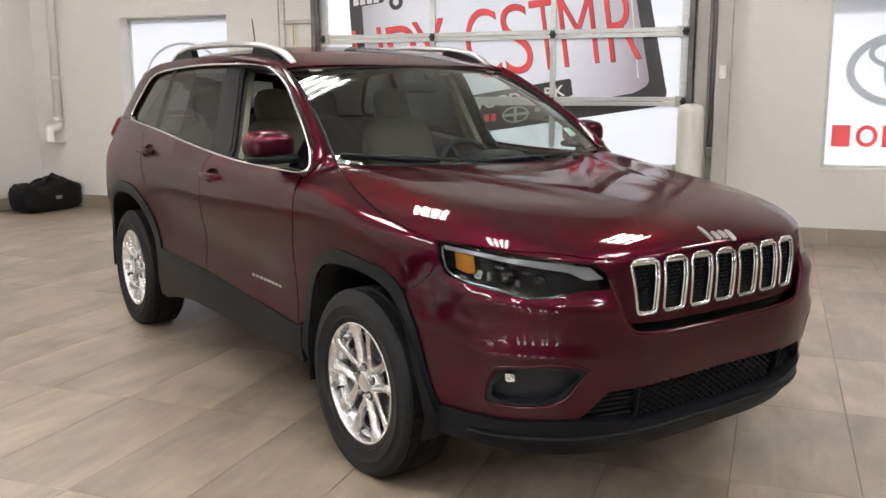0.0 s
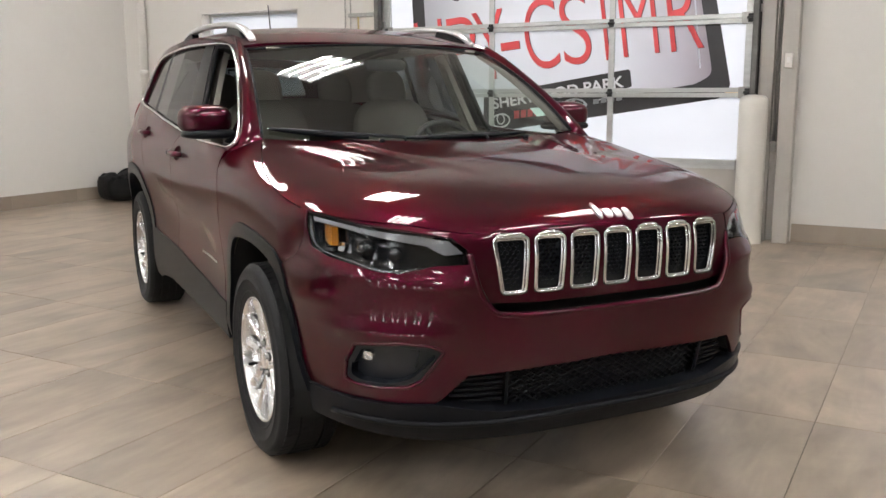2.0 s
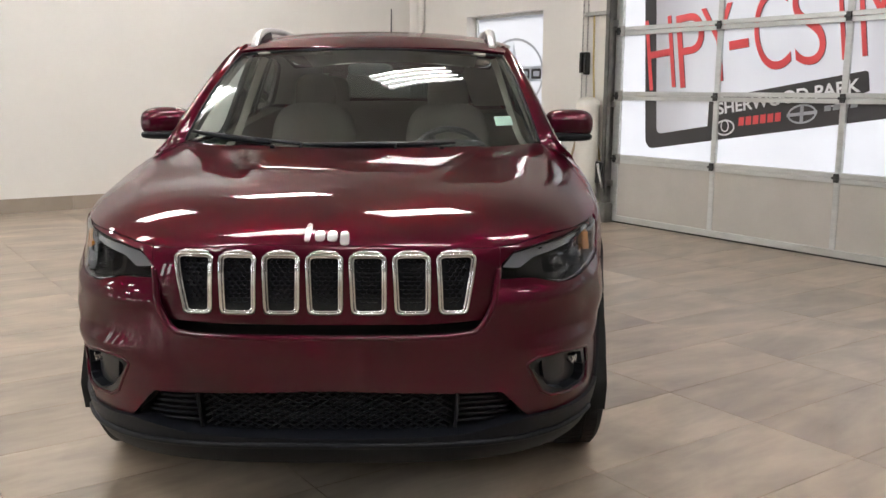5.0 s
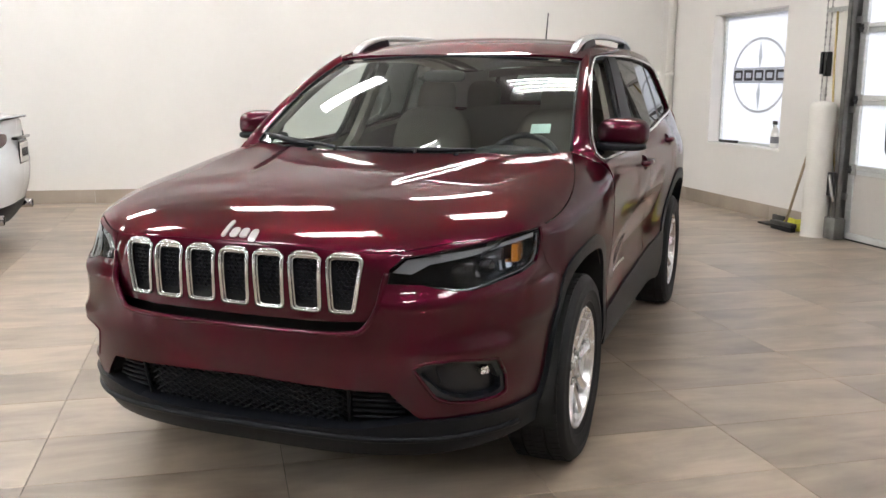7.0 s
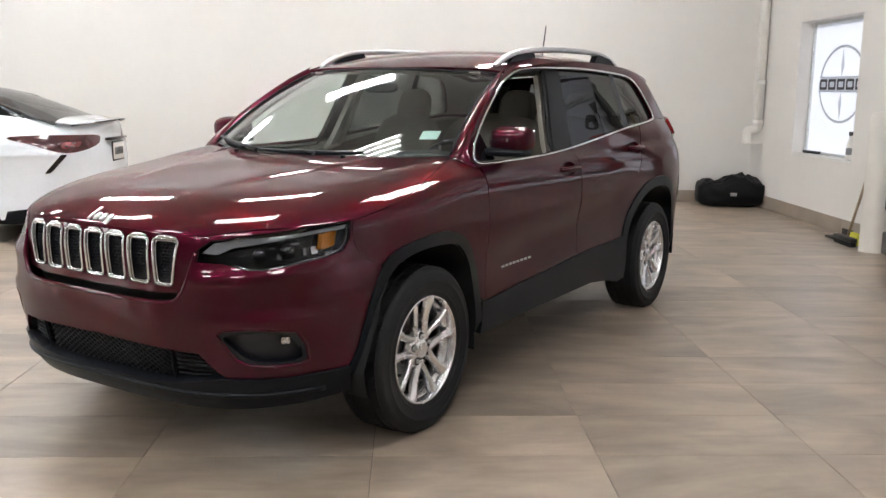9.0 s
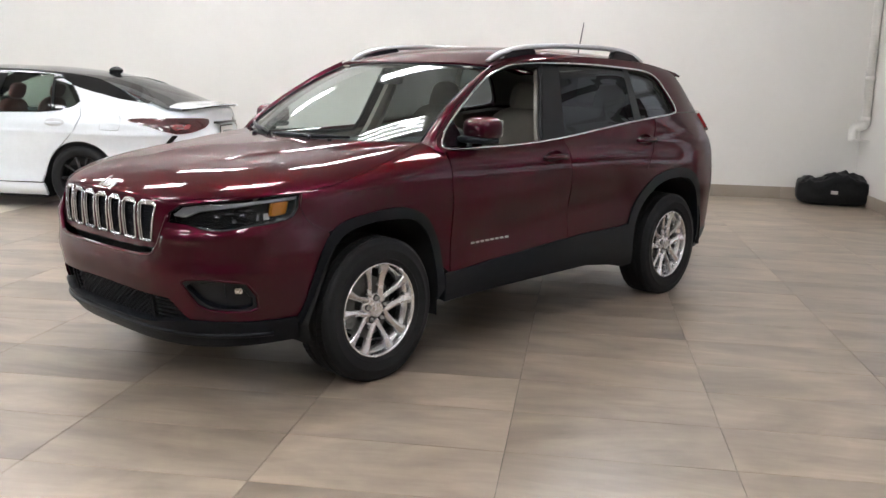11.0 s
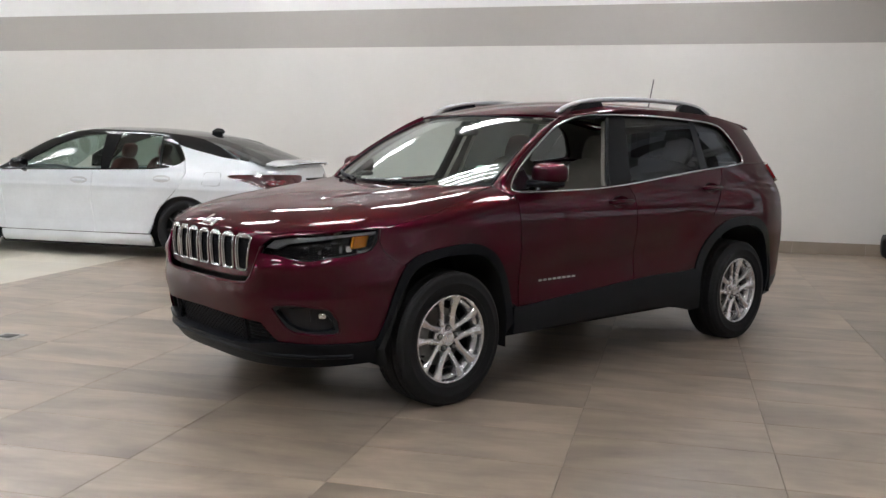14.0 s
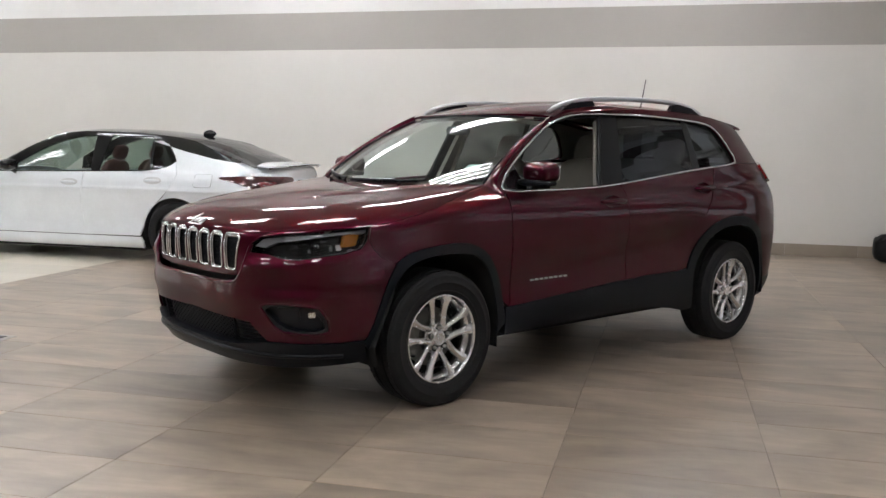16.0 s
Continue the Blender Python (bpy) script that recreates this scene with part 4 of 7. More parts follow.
def wheel():
    t = new("wheel")
    t.parent = suv
    out = [(0.226, 0.092), (0.232, 0.1005), (0.240, 0.1035), (0.247, 0.1065), (0.2485, 0.1085), (0.252, 0.1085), (0.2535, 0.1075), (0.270, 0.1125), (0.288, 0.1150), (0.2895, 0.1162), (0.294, 0.1162), (0.2955, 0.1150), (0.310, 0.1130), (0.322, 0.1095), (0.326, 0.1098), (0.333, 0.1050), (0.343, 0.0960), (0.349, 0.0850)]
    prof = [(r, -y) for r, y in out] + [(0.3515, -0.05), (0.3518, -0.048), (0.344, -0.046), (0.344, -0.040), (0.3520, -0.038), (0.3525, 0.0), (0.3520, 0.038), (0.344, 0.040), (0.344, 0.046), (0.3518, 0.048), (0.3515, 0.05)] + out[::-1]
    bm = lathe(bmesh.new(), prof, 88, "y")
    sharpen(bm, 40)
    settle(bm)
    tyre = part("tyre", bm, M_RUBBER, t, "black road tyre with ribbed sidewall")
    bm = bmesh.new()
    for y0, y1 in ((0.052, 0.088), (0.004, 0.034), (-0.034, -0.004), (-0.088, -0.052)):
        tread(bm, 0.3515 if abs(y0 + y1) < 0.1 else 0.3490, y0, y1, 64)
    settle(bm)
    part("tread", bm, M_RUBBER, tyre, smooth=False)
    part("barrel", lathe(bmesh.new(), [(0.225, -0.09), (0.198, -0.080), (0.192, 0.030), (0.199, 0.052), (0.214, 0.066)], 72, "y"), M_ALLOY, t, "silver inner barrel")
    part("rim", lathe(bmesh.new(), [(0.2125, 0.062), (0.2165, 0.086), (0.2185, 0.092), (0.2205, 0.0985), (0.2265, 0.1010), (0.2305, 0.0975), (0.229, 0.085)], 80, "y"), M_ALLOY, t)
    bm = lathe(bmesh.new(), [(0.06, 0.012), (0.075, 0.012), (0.078, 0.002), (0.150, 0.002), (0.152, 0.0), (0.152, -0.02), (0.06, -0.02)], 56, "y")
    sharpen(bm, 30)
    part("brake_disc", bm, M_TRACK, t, "grey steel brake disc")
    cal = bmesh.new()
    for k in range(9):
        a = radians(-32 + 8 * k)
        box(cal, 0.108, 0.168, -0.035, 0.036, -0.0125, 0.0125, 0.004, Matrix.Rotation(-a, 4, "Y"))
    part("brake_caliper", cal, M_TRACK, t, "grey cast brake caliper")
    # flat near-black disc for the shade inside the wheel, behind the spokes
    part("shade_disc", lathe(bmesh.new(), [(0.0, -0.03), (0.203, -0.03)], 48, "y"), M_UNDER_SHADE, t)
    for i in range(5):
        for side in (-1, 1):
            part("spoke", spoke(i, side), M_ALLOY, t)
    part("hub", lathe(bmesh.new(), [(0.082, 0.030), (0.078, 0.060), (0.070, 0.0685), (0.040, 0.0715), (0.0385, 0.0760), (0.036, 0.0790), (0.033, 0.0775), (0.012, 0.0785), (0.0, 0.0788)], 48, "y"), M_ALLOY, t)
    for i in range(5):
        a = radians(72 * i + 88)
        at = Matrix.Translation((0.0565 * math.cos(a), 0, 0.0565 * math.sin(a)))
        part("nut_well", lathe(bmesh.new(), [(0.0165, 0.0665), (0.0165, 0.0725), (0.0140, 0.0735), (0.0125, 0.0705), (0.0125, 0.0695), (0.0, 0.0695)], 18, "y", at), M_DARKSTEEL, t, "dark recess round a wheel nut")
        part("wheel_nut", lathe(bmesh.new(), [(0.0092, 0.066), (0.0092, 0.080), (0.0072, 0.084), (0.0, 0.0845)], 6, "y", at), M_GALV, t)
    va = radians(-21)
    part("valve", tube(bmesh.new(), [(0.196 * math.cos(va), 0.06, 0.196 * math.sin(va)), (0.186 * math.cos(va), 0.088, 0.186 * math.sin(va))], 0.006, 8), M_RUBBER, t, "black rubber valve")
    return t


w0 = wheel()
for x, y in ((1.36, 0.80), (-1.36, 0.80), (1.36, -0.80), (-1.36, -0.80)):
    m = pose(x, y, HUB_Z, 0, 0, 0 if y > 0 else 180)
    if (x, y) == (1.36, 0.80):
        w0.matrix_basis = m
    else:
        copy_thing(w0, m)
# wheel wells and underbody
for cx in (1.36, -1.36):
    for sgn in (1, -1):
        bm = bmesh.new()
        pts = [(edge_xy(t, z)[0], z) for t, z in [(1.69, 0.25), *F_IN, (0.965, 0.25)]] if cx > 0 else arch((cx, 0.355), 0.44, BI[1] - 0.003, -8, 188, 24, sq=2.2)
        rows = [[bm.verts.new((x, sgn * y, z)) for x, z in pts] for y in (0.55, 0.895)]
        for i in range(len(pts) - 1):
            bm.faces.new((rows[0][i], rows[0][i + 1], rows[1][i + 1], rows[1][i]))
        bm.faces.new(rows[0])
        part("wheel_well", bm, M_UNDER_SHADE, suv)
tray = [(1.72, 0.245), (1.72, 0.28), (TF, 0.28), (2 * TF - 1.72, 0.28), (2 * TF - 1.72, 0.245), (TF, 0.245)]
part("undertray", patch(tray, offset(front_side, -0.075), step=0.05, flip=True, rim=0.25), M_UNDER_SHADE, suv)
# near-black boxes under the car, also there to block light
part("underbody_shade", newbox(-2.1, 1.40, -0.56, 0.56, 0.20, 0.42, 0.03), M_UNDER_SHADE, suv)
part("underbody_shade", newbox(-0.93, 0.93, -0.62, 0.62, 0.25, 0.42, 0.03), M_UNDER_SHADE, suv)


# ---- the red sport utility car: details ----
def blob(bm, c, r, n=3.0, m=None, nu=28, nv=16):
    """A rounded block: a superellipsoid with half sizes r."""
    def p(v, e):
        return math.copysign(abs(v) ** (2 / e), v)

    rings = []
    for i in range(nv + 1):
        a = -math.pi / 2 + math.pi * i / nv
        ring = []
        for j in range(nu):
            b = 2 * math.pi * j / nu
            q = Vector((c[0] + r[0] * p(math.cos(a), n) * p(math.cos(b), n), c[1] + r[1] * p(math.cos(a), n) * p(math.sin(b), n), c[2] + r[2] * p(math.sin(a), n)))
            ring.append(bm.verts.new(m @ q if m is not None else q))
        rings.append(ring)
    for u, v in zip(rings, rings[1:]):
        for j in range(nu):
            bm.faces.new((u[j], u[(j + 1) % nu], v[(j + 1) % nu], v[j]))
    bmesh.ops.remove_doubles(bm, verts=bm.verts, dist=1e-5)
    return bm


# grille panel with seven openings, chrome rings and honeycomb inserts
half_panel = [(2.086, arc_q(2.086, lip_line(2.086)) + 0.003), (2.087, 0.837), (2.104, 0.735), (2.126, 0.692), (2.233, 0.684), (TF, 0.682)]
panel_top = [(t, arc_q(t, lip_line(t)) + 0.003) for t in np.linspace(TF, 2.10, 12)]
panel = half_panel + twin(half_panel)[1:] + [(2 * TF - t, q) for t, q in reversed(panel_top[1:])] + panel_top[:-1]
SLOTS = []
for i in range(7):
    c = TF + (i - 3) * 0.0862
    a, b = c - 0.0412, c + 0.0412
    out = [(a + (-0.006 if i == 0 else 0), 0.885), (b + (0.006 if i == 6 else 0), 0.885), (b - 0.003 - (0.012 if i == 6 else 0), 0.709), (a + 0.003 + (0.012 if i == 0 else 0), 0.709)]
    SLOTS.append(out)


def grow(poly, d):
    c = np.mean(np.array(poly), axis=0)
    return [tuple(np.array(p) + np.sign(np.array(p) - c) * d) for p in poly]




def skin_at(extra):
    """The grille's skin: flush with the bonnet at its top, set back at its foot."""
    def g(t, q):
        return offset(front_side, -0.0015 - 0.026 * ease((0.865 - q) / 0.18) + extra)(t, q)

    return g


grille = part("grille", patch(panel, skin_at(0.0), step=0.02, flip=True, holes=[fillet(grow(o, -0.004), 0.012) for o in SLOTS]), M_PAINT, suv)
skin_out = skin_at(0.002)
skin_in = skin_at(-0.014)
mouth = smooth_line(MOUTH + twin(MOUTH)[1:], 8)
part("mouth_lip", tube(bmesh.new(), [offset(front_side, -0.0085)(*p) for p in mouth], 0.0105, 10), M_PAINT, suv)
for o in SLOTS:
    loop = refine(fillet(grow(o, -0.006), 0.014, 4), 0.012)
    bm = bmesh.new()
    tube(bm, [skin_out(*p) for p in loop], 0.0052, 8, closed=True)
    tube(bm, [skin_at(0.004)(*p) for p in ((o[0][0] + 0.012, 0.8835), (o[0][0] + 0.026, 0.8870), ((o[0][0] + o[1][0]) / 2, 0.8880), (o[1][0] - 0.026, 0.8870), (o[1][0] - 0.012, 0.8835))], [0.003, 0.0062, 0.0066, 0.0062, 0.003], 8)
    tube(bm, [skin_at(-0.004)(*p) for p in refine(fillet(grow(o, -0.011), 0.012, 4), 0.012)], 0.0042, 6, closed=True)
    part("chrome_ring", bm, M_CHROME, grille, "polished chrome ring")
    hexes = []
    x0, x1 = min(p[0] for p in o), max(p[0] for p in o)
    body = np.array(fillet(grow(o, -0.014), 0.008))
    for r in range(13):
        for k in range(7):
            hx, hy = (x0 + x1) / 2 + (k - 3 + (0.5 if r % 2 else 0)) * 0.0125, 0.873 - r * 0.0122
            h = [(hx + 0.0056 * math.cos(math.pi / 3 * j + 0.52), hy + 0.0056 * math.sin(math.pi / 3 * j + 0.52)) for j in range(6)]
            if inside(body, [q[0] for q in h], [q[1] for q in h]).all():
                hexes.append(h)
    part("honeycomb", patch(fillet(grow(o, -0.009), 0.010), skin_in, step=0.05, flip=True, holes=hexes, rim=0.008), M_BLACKPLASTIC, grille, "black honeycomb insert")
    part("grille_backing", patch(fillet(grow(o, -0.004), 0.010), offset(front_side, -0.036), step=0.05, flip=True, rim=-0.02), M_UNDER_SHADE, grille)
# near-black sheet as the shade in the gap below the grille
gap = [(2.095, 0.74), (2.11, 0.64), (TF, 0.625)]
part("gap_shade", patch(gap + twin(gap)[1:] + [(2 * TF - 2.14, 0.72), (2.14, 0.72)], offset(front_side, -0.075), flip=True, rim=0), M_UNDER_SHADE, suv)
# nose badge as a plain raised bar and four blocks
for k, (w, h, dz) in enumerate(((0.012, 0.029, 0.003), (0.021, 0.017, -0.002), (0.021, 0.017, -0.002), (0.019, 0.024, -0.006))):
    c = TF + 0.036 - 0.0255 * k
    part("badge", patch(fillet([(c - w / 2, 0.924 + dz - h / 2), (c + w / 2, 0.924 + dz - h / 2), (c + w / 2, 0.924 + dz + h / 2), (c - w / 2, 0.924 + dz + h / 2)], 0.008), front_side, step=0.006, flip=True, rim=0.004, lift=0.004), M_SATIN, suv, "raised silver badge block")
# headlamps
def side_on(t, q):
    """Faces the side: deep at its back edge, close under the lens at its front edge."""
    tt = t if t <= TF else 2 * TF - t
    return offset(front_side, -0.046 + 0.042 * (tt - 1.718) / 0.062)(t, q)


for mir in (False, True):
    def half(poly):
        return twin(poly) if mir else poly

    lamp_part = part("headlamp", patch(half(lamp_hole), offset(front_side, -0.055), step=0.02, flip=True, rim=-0.052), M_SMOKE, suv, "headlamp with dark housing and amber reflector")
    part("lens", patch(half(fillet(grow(LAMP, -0.003), 0.012, 3)), offset(front_side, -0.002), step=0.02, flip=True, rim=0.003), M_LENS, lamp_part, "clear lamp lens").visible_shadow = False
    band = [(1.70, 0.926), (1.768, 0.918), (1.867, 0.905), (1.983, 0.891), (2.05, 0.876), (2.080, 0.84), (2.04, 0.835), (2.00, 0.862), (1.867, 0.885), (1.768, 0.900), (1.705, 0.908)]
    part("light_strip", patch(half(band), offset(front_side, -0.020), step=0.02, flip=True, rim=0.02), M_STRIP, lamp_part, "pale running light strip")
    part("indicator", patch(half(fillet([(1.718, 0.902), (1.775, 0.893), (1.780, 0.838), (1.728, 0.848)], 0.006)), side_on, step=0.012, flip=True, rim=0.02), M_AMBER, lamp_part, "amber reflector")
    shelf = [(1.79, 0.888), (2.03, 0.845), (2.07, 0.818), (2.0, 0.812), (1.94, 0.796), (1.80, 0.816)]
    part("bezel", patch(half(shelf), offset(front_side, -0.040), step=0.02, flip=True, rim=0.02), M_GLOSSBLACK, lamp_part)
    for tt, zz, rr in ((1.862, 0.842, 0.030), (1.935, 0.833, 0.026)):
        c = offset(front_side, -0.030)(2 * TF - tt if mir else tt, zz)
        part("projector", blob(bmesh.new(), c, (rr, rr, rr), 2.0, nu=20, nv=12), M_GLOSSBLACK, lamp_part, "dark projector eye")
    rim_line = half([(1.985, 0.797), (1.953, 0.787), (1.912, 0.786), (1.837, 0.803), (1.775, 0.814), (1.724, 0.834), (1.706, 0.870), (1.702, 0.918)])
    part("light_guide", tube(bmesh.new(), [offset(front_side, -0.010)(*p) for p in smooth_line(rim_line, 5)], 0.0030, 6), M_LAMPSILVER, lamp_part, "slim silver edge strip")
    part("reflector", patch(half(fillet([(1.784, 0.852), (1.800, 0.850), (1.797, 0.826), (1.780, 0.828)], 0.004)), offset(front_side, -0.030), step=0.02, flip=True, rim=0.02), M_CHROME, lamp_part, "bright side reflector")
    for tt, zz, hw, hh in ((1.815, 0.836, 0.004, 0.012), (1.852, 0.822, 0.005, 0.008), (1.885, 0.826, 0.006, 0.009), (1.842, 0.868, 0.012, 0.003), (1.905, 0.857, 0.010, 0.003), (1.745, 0.828, 0.018, 0.004)):
        part("reflector", patch(half(fillet([(tt - hw, zz - hh), (tt + hw, zz - hh), (tt + hw * 0.8, zz + hh), (tt - hw * 0.8, zz + hh)], 0.003)), offset(front_side, -0.030), step=0.02, flip=True, rim=0.012), M_LAMPSILVER, lamp_part, "silver reflector")
    part("fog_rim", tube(bmesh.new(), [offset(front_side, -0.003)(a, b) for a, b in refine(half(grow(FOG, 0.004)), 0.02)], 0.0065, 8, closed=True), M_PAINT, suv)
    # fog lamp pocket
    rim_in = fillet(grow(FOG[::2], -0.011), 0.006, 2)
    pocket = part("fog_pocket", patch(half(rim_in), offset(front_side, -0.036), step=0.02, flip=True, rim=-0.03), M_POCKET, suv, "black fog lamp pocket")
    part("bezel", patch(half(grow(FOG, 0.002)), offset(front_side, -0.006), step=0.02, flip=True, rim=0.02, holes=[half(rim_in)]), M_POCKET, pocket)
    part("pocket_step", patch(half(fillet([(1.99, 0.545), (1.91, 0.548), (1.91, 0.485), (1.95, 0.468), (1.975, 0.485)], 0.01)), offset(front_side, -0.024), step=0.02, flip=True, rim=0.02), M_POCKET, pocket)
    q = 2 * TF - 1.871 if mir else 1.871
    part("fog_lamp", patch([(a, b) for a, b in fillet([(q - 0.0115, 0.502), (q + 0.0115, 0.502), (q + 0.0115, 0.529), (q - 0.0115, 0.529)], 0.008)], offset(front_side, -0.016), step=0.008, flip=True, rim=0.025), M_FOG, pocket, "small clear fog lamp")
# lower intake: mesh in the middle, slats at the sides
lower = part("lower_intake", patch(grow(INTAKE, 0.004), offset(front_side, -0.085), step=0.05, flip=True, rim=-0.07), M_UNDER_SHADE, suv)
deep = offset(front_side, -0.035)
bm = bmesh.new()
step = 0.024
for k in range(-36, 37):
    for sl in (1, -1):
        seg = []
        for z in np.linspace(0.340, 0.492, 8):
            t = TF + k * step + sl * (z - 0.42) * 1.15
            if abs(t - TF) < 0.262:
                seg.append(deep(t, float(z)))
        if len(seg) > 1:
            tube(bm, seg, 0.0036, 5)
part("mesh_grid", bm, M_BLACKPLASTIC, lower, "black diamond mesh")
for sgn in (1, -1):
    part("divider", tube(bmesh.new(), [offset(front_side, -0.018)(TF + sgn * 0.264, z) for z in np.linspace(0.36, 0.488, 6)], 0.0055, 8), M_BLACKPLASTIC, lower)
    for z in np.linspace(0.372, 0.468, 6):
        out = min(0.388, 0.385 - (z - 0.398) * 0.62)
        part("slat", tube(bmesh.new(), [deep(TF + sgn * t, float(z)) for t in np.linspace(0.27, out, 6)], 0.0055, 6), M_BLACKPLASTIC, lower)
part("lip_rail", tube(bmesh.new(), [offset(front_side, 0.012)(t, 0.322) for t in np.linspace(1.78, 2 * TF - 1.78, 60)], 0.011, 8), M_BLACKPLASTIC, suv)
# tow of the bonnet: washer nozzles
for y in (0.33, -0.33):
    p = bonnet_top(1.20, y)
    part("washer_nozzle", blob(bmesh.new(), (p.x, p.y, p.z + 0.004), (0.014, 0.010, 0.009), 2.5, nu=12, nv=8), M_BLACKPLASTIC, suv)
# scuttle under the glass and wipers
half_sc = [(screen(s, 0)[0] + 0.045, screen(s, 0)[1]) for s in np.linspace(0.99, 0, 12)]
half_in = [(screen(s, 0)[0] - 0.06, screen(s, 0)[1]) for s in np.linspace(0, 0.99, 12)]
sc = half_sc + [(x, -y) for x, y in reversed(half_sc[:-1])] + [(x, -y) for x, y in reversed(half_in)] + half_in[1:]
part("scuttle", patch(sc, lambda x, y: bonnet_top(x, y) - Vector((0, 0, 0.022)), step=0.04), M_BLACKPLASTIC, suv)


def wiper(s0, s1, h0, h1, pivot):
    bm = bmesh.new()
    pts = [screen(s0 + (s1 - s0) * k / 10, h0 + (h1 - h0) * k / 10) + Vector((0.008, 0, 0.010)) for k in range(11)]
    tube(bm, pts, [0.006 + 0.007 * math.sin(math.pi * k / 10) for k in range(11)], 6)
    mid = pts[5] + Vector((0.006, 0, 0.008))
    tube(bm, [screen(pivot, -0.03) + Vector((0.02, 0, 0.012)), screen(pivot, 0.0) + Vector((0.020, 0, 0.020)), mid], [0.011, 0.008, 0.006], 6)
    part("wiper", bm, M_BLACKPLASTIC, suv, "black wiper blade")


wiper(-0.97, -0.48, 0.055, 0.012, -0.30)
wiper(-0.30, 0.52, 0.012, 0.018, 0.20)
# black band round the glass
for sgn in (1, -1):
    part("screen_seal", tube(bmesh.new(), [screen(sgn * 1.0, h) + Vector((0, 0, 0.002)) for h in np.linspace(0, 1, 14)], 0.006, 6), M_BLACKPLASTIC, suv)
part("screen_seal", tube(bmesh.new(), [screen(s, 1.0) for s in np.linspace(-1, 1, 20)], 0.006, 6), M_BLACKPLASTIC, suv)
# A pillars between the glass and the side frame
for sgn in (1, -1):
    bm = bmesh.new()
    rows = []
    for k in range(15):
        h = k / 14
        a = screen(1.0, max(0.0, h * 1.08 - 0.08)) - Vector((0.0, 0.0, 0.05 * max(0.0, 1 - h / 0.074)))
        z = 1.075 + 0.465 * h
        o = cabin(curve([(1.07, 0.915), (1.14, 0.908), (1.195, 0.848), (1.283, 0.728), (1.383, 0.568), (1.478, 0.398), (1.54, 0.262)], z), z)
        n = 5
        row = []
        for j in range(n + 1):
            u = j / n
            p = a.lerp(o, u) + Vector((0.010, 0.004, 0.006)) * math.sin(math.pi * u)
            row.append(bm.verts.new((p.x, p.y * sgn, p.z)))
        rows.append(row)
    for p, q in zip(rows, rows[1:]):
        for j in range(len(p) - 1):
            bm.faces.new((p[j], p[j + 1], q[j + 1], q[j]) if sgn < 0 else (q[j], q[j + 1], p[j + 1], p[j]))
    part("pillar", bm, M_PAINT, suv)
# light lining on the inside of the pillars
for sgn in (1, -1):
    bm = bmesh.new()
    rows = []
    for k in range(10):
        h = 0.06 + 0.92 * k / 9
        a = screen(0.985, h) - Vector((0.012, 0.0, 0.012))
        z = 1.10 + 0.42 * h
        o = cabin(curve([(1.10, 0.90), (1.14, 0.85), (1.195, 0.79), (1.283, 0.67), (1.383, 0.51), (1.478, 0.34), (1.54, 0.20)], z), z) - Vector((0, 0.028, 0))
        mid = (a + o) / 2 - Vector((0.02, 0.025, 0.02))
        rows.append([bm.verts.new((p.x, p.y * sgn, p.z)) for p in (a, mid, o)])
    for p, q in zip(rows, rows[1:]):
        for j in range(2):
            bm.faces.new((p[j], p[j + 1], q[j + 1], q[j]))
    part("pillar_trim", bm, M_LINING, suv)
# mirrors
for sgn in (1, -1):
    c = Vector((0.655, 0.900 * sgn, 1.190))
    turn = Matrix.Translation(c) @ Matrix.Rotation(radians(-8 * sgn), 4, "Z")
    bm = blob(bmesh.new(), (0, 0, 0), (0.075, 0.108, 0.062), 3.1, turn, 36, 20)
    for v in bm.verts:
        if v.co.x > c.x:
            v.co.z -= (v.co.x - c.x) * 0.10
    mirror_part = part("wing_mirror", bm, M_PAINT, suv, "red wing mirror on a black foot")
    part("mirror_foot", blob(bmesh.new(), (0.675, 0.880 * sgn, 1.131), (0.072, 0.122, 0.020), 3.4, nu=28, nv=12), M_BLACKPLASTIC, mirror_part)
    part("mirror_glass", newbox(-0.002, 0.002, -0.075, 0.075, -0.042, 0.042, m=turn @ Matrix.Translation((-0.072, 0, 0))), M_CHROME, mirror_part)
    tri = [(0.875, 1.105), (0.856, 1.155), (0.74, 1.235), (0.69, 1.105)]
    part("mirror_sail", patch(tri, (lambda f: f if sgn > 0 else mirrored(f))(offset(cabin, -0.008)), flip=sgn > 0, rim=0.01), M_GLOSSBLACK, mirror_part)
# door handles over dished cups
for x, z in HANDLES:
    def dish(u, v, x=x, z=z):
        k = max(0.0, 1 - ((u - x) / 0.085) ** 2 - ((v - z) / 0.036) ** 2)
        return cabin(u, v) - Vector((0, 0.026 * math.sqrt(k), 0))

    for sgn in (1, -1):
        p = cabin(x, z)
        bm = bmesh.new()
        tube(bm, [(p.x + dx, (p.y + dy) * sgn, p.z + dz) for dx, dy, dz in ((0.108, -0.002, 0.0), (0.100, 0.016, 0.0), (0.07, 0.026, 0.001), (0.0, 0.028, 0.002), (-0.07, 0.025, 0.001), (-0.100, 0.014, 0.0), (-0.108, -0.002, 0.0))], [0.011, 0.014, 0.0155, 0.0155, 0.0155, 0.014, 0.011], 12)
        hp = part("door_handle", bm, M_PAINT, suv)
        part("handle_cup", patch(handle_cup(x, z), dish if sgn > 0 else mirrored(dish), flip=sgn > 0, rim=0.0, step=0.012), M_PAINT, hp)
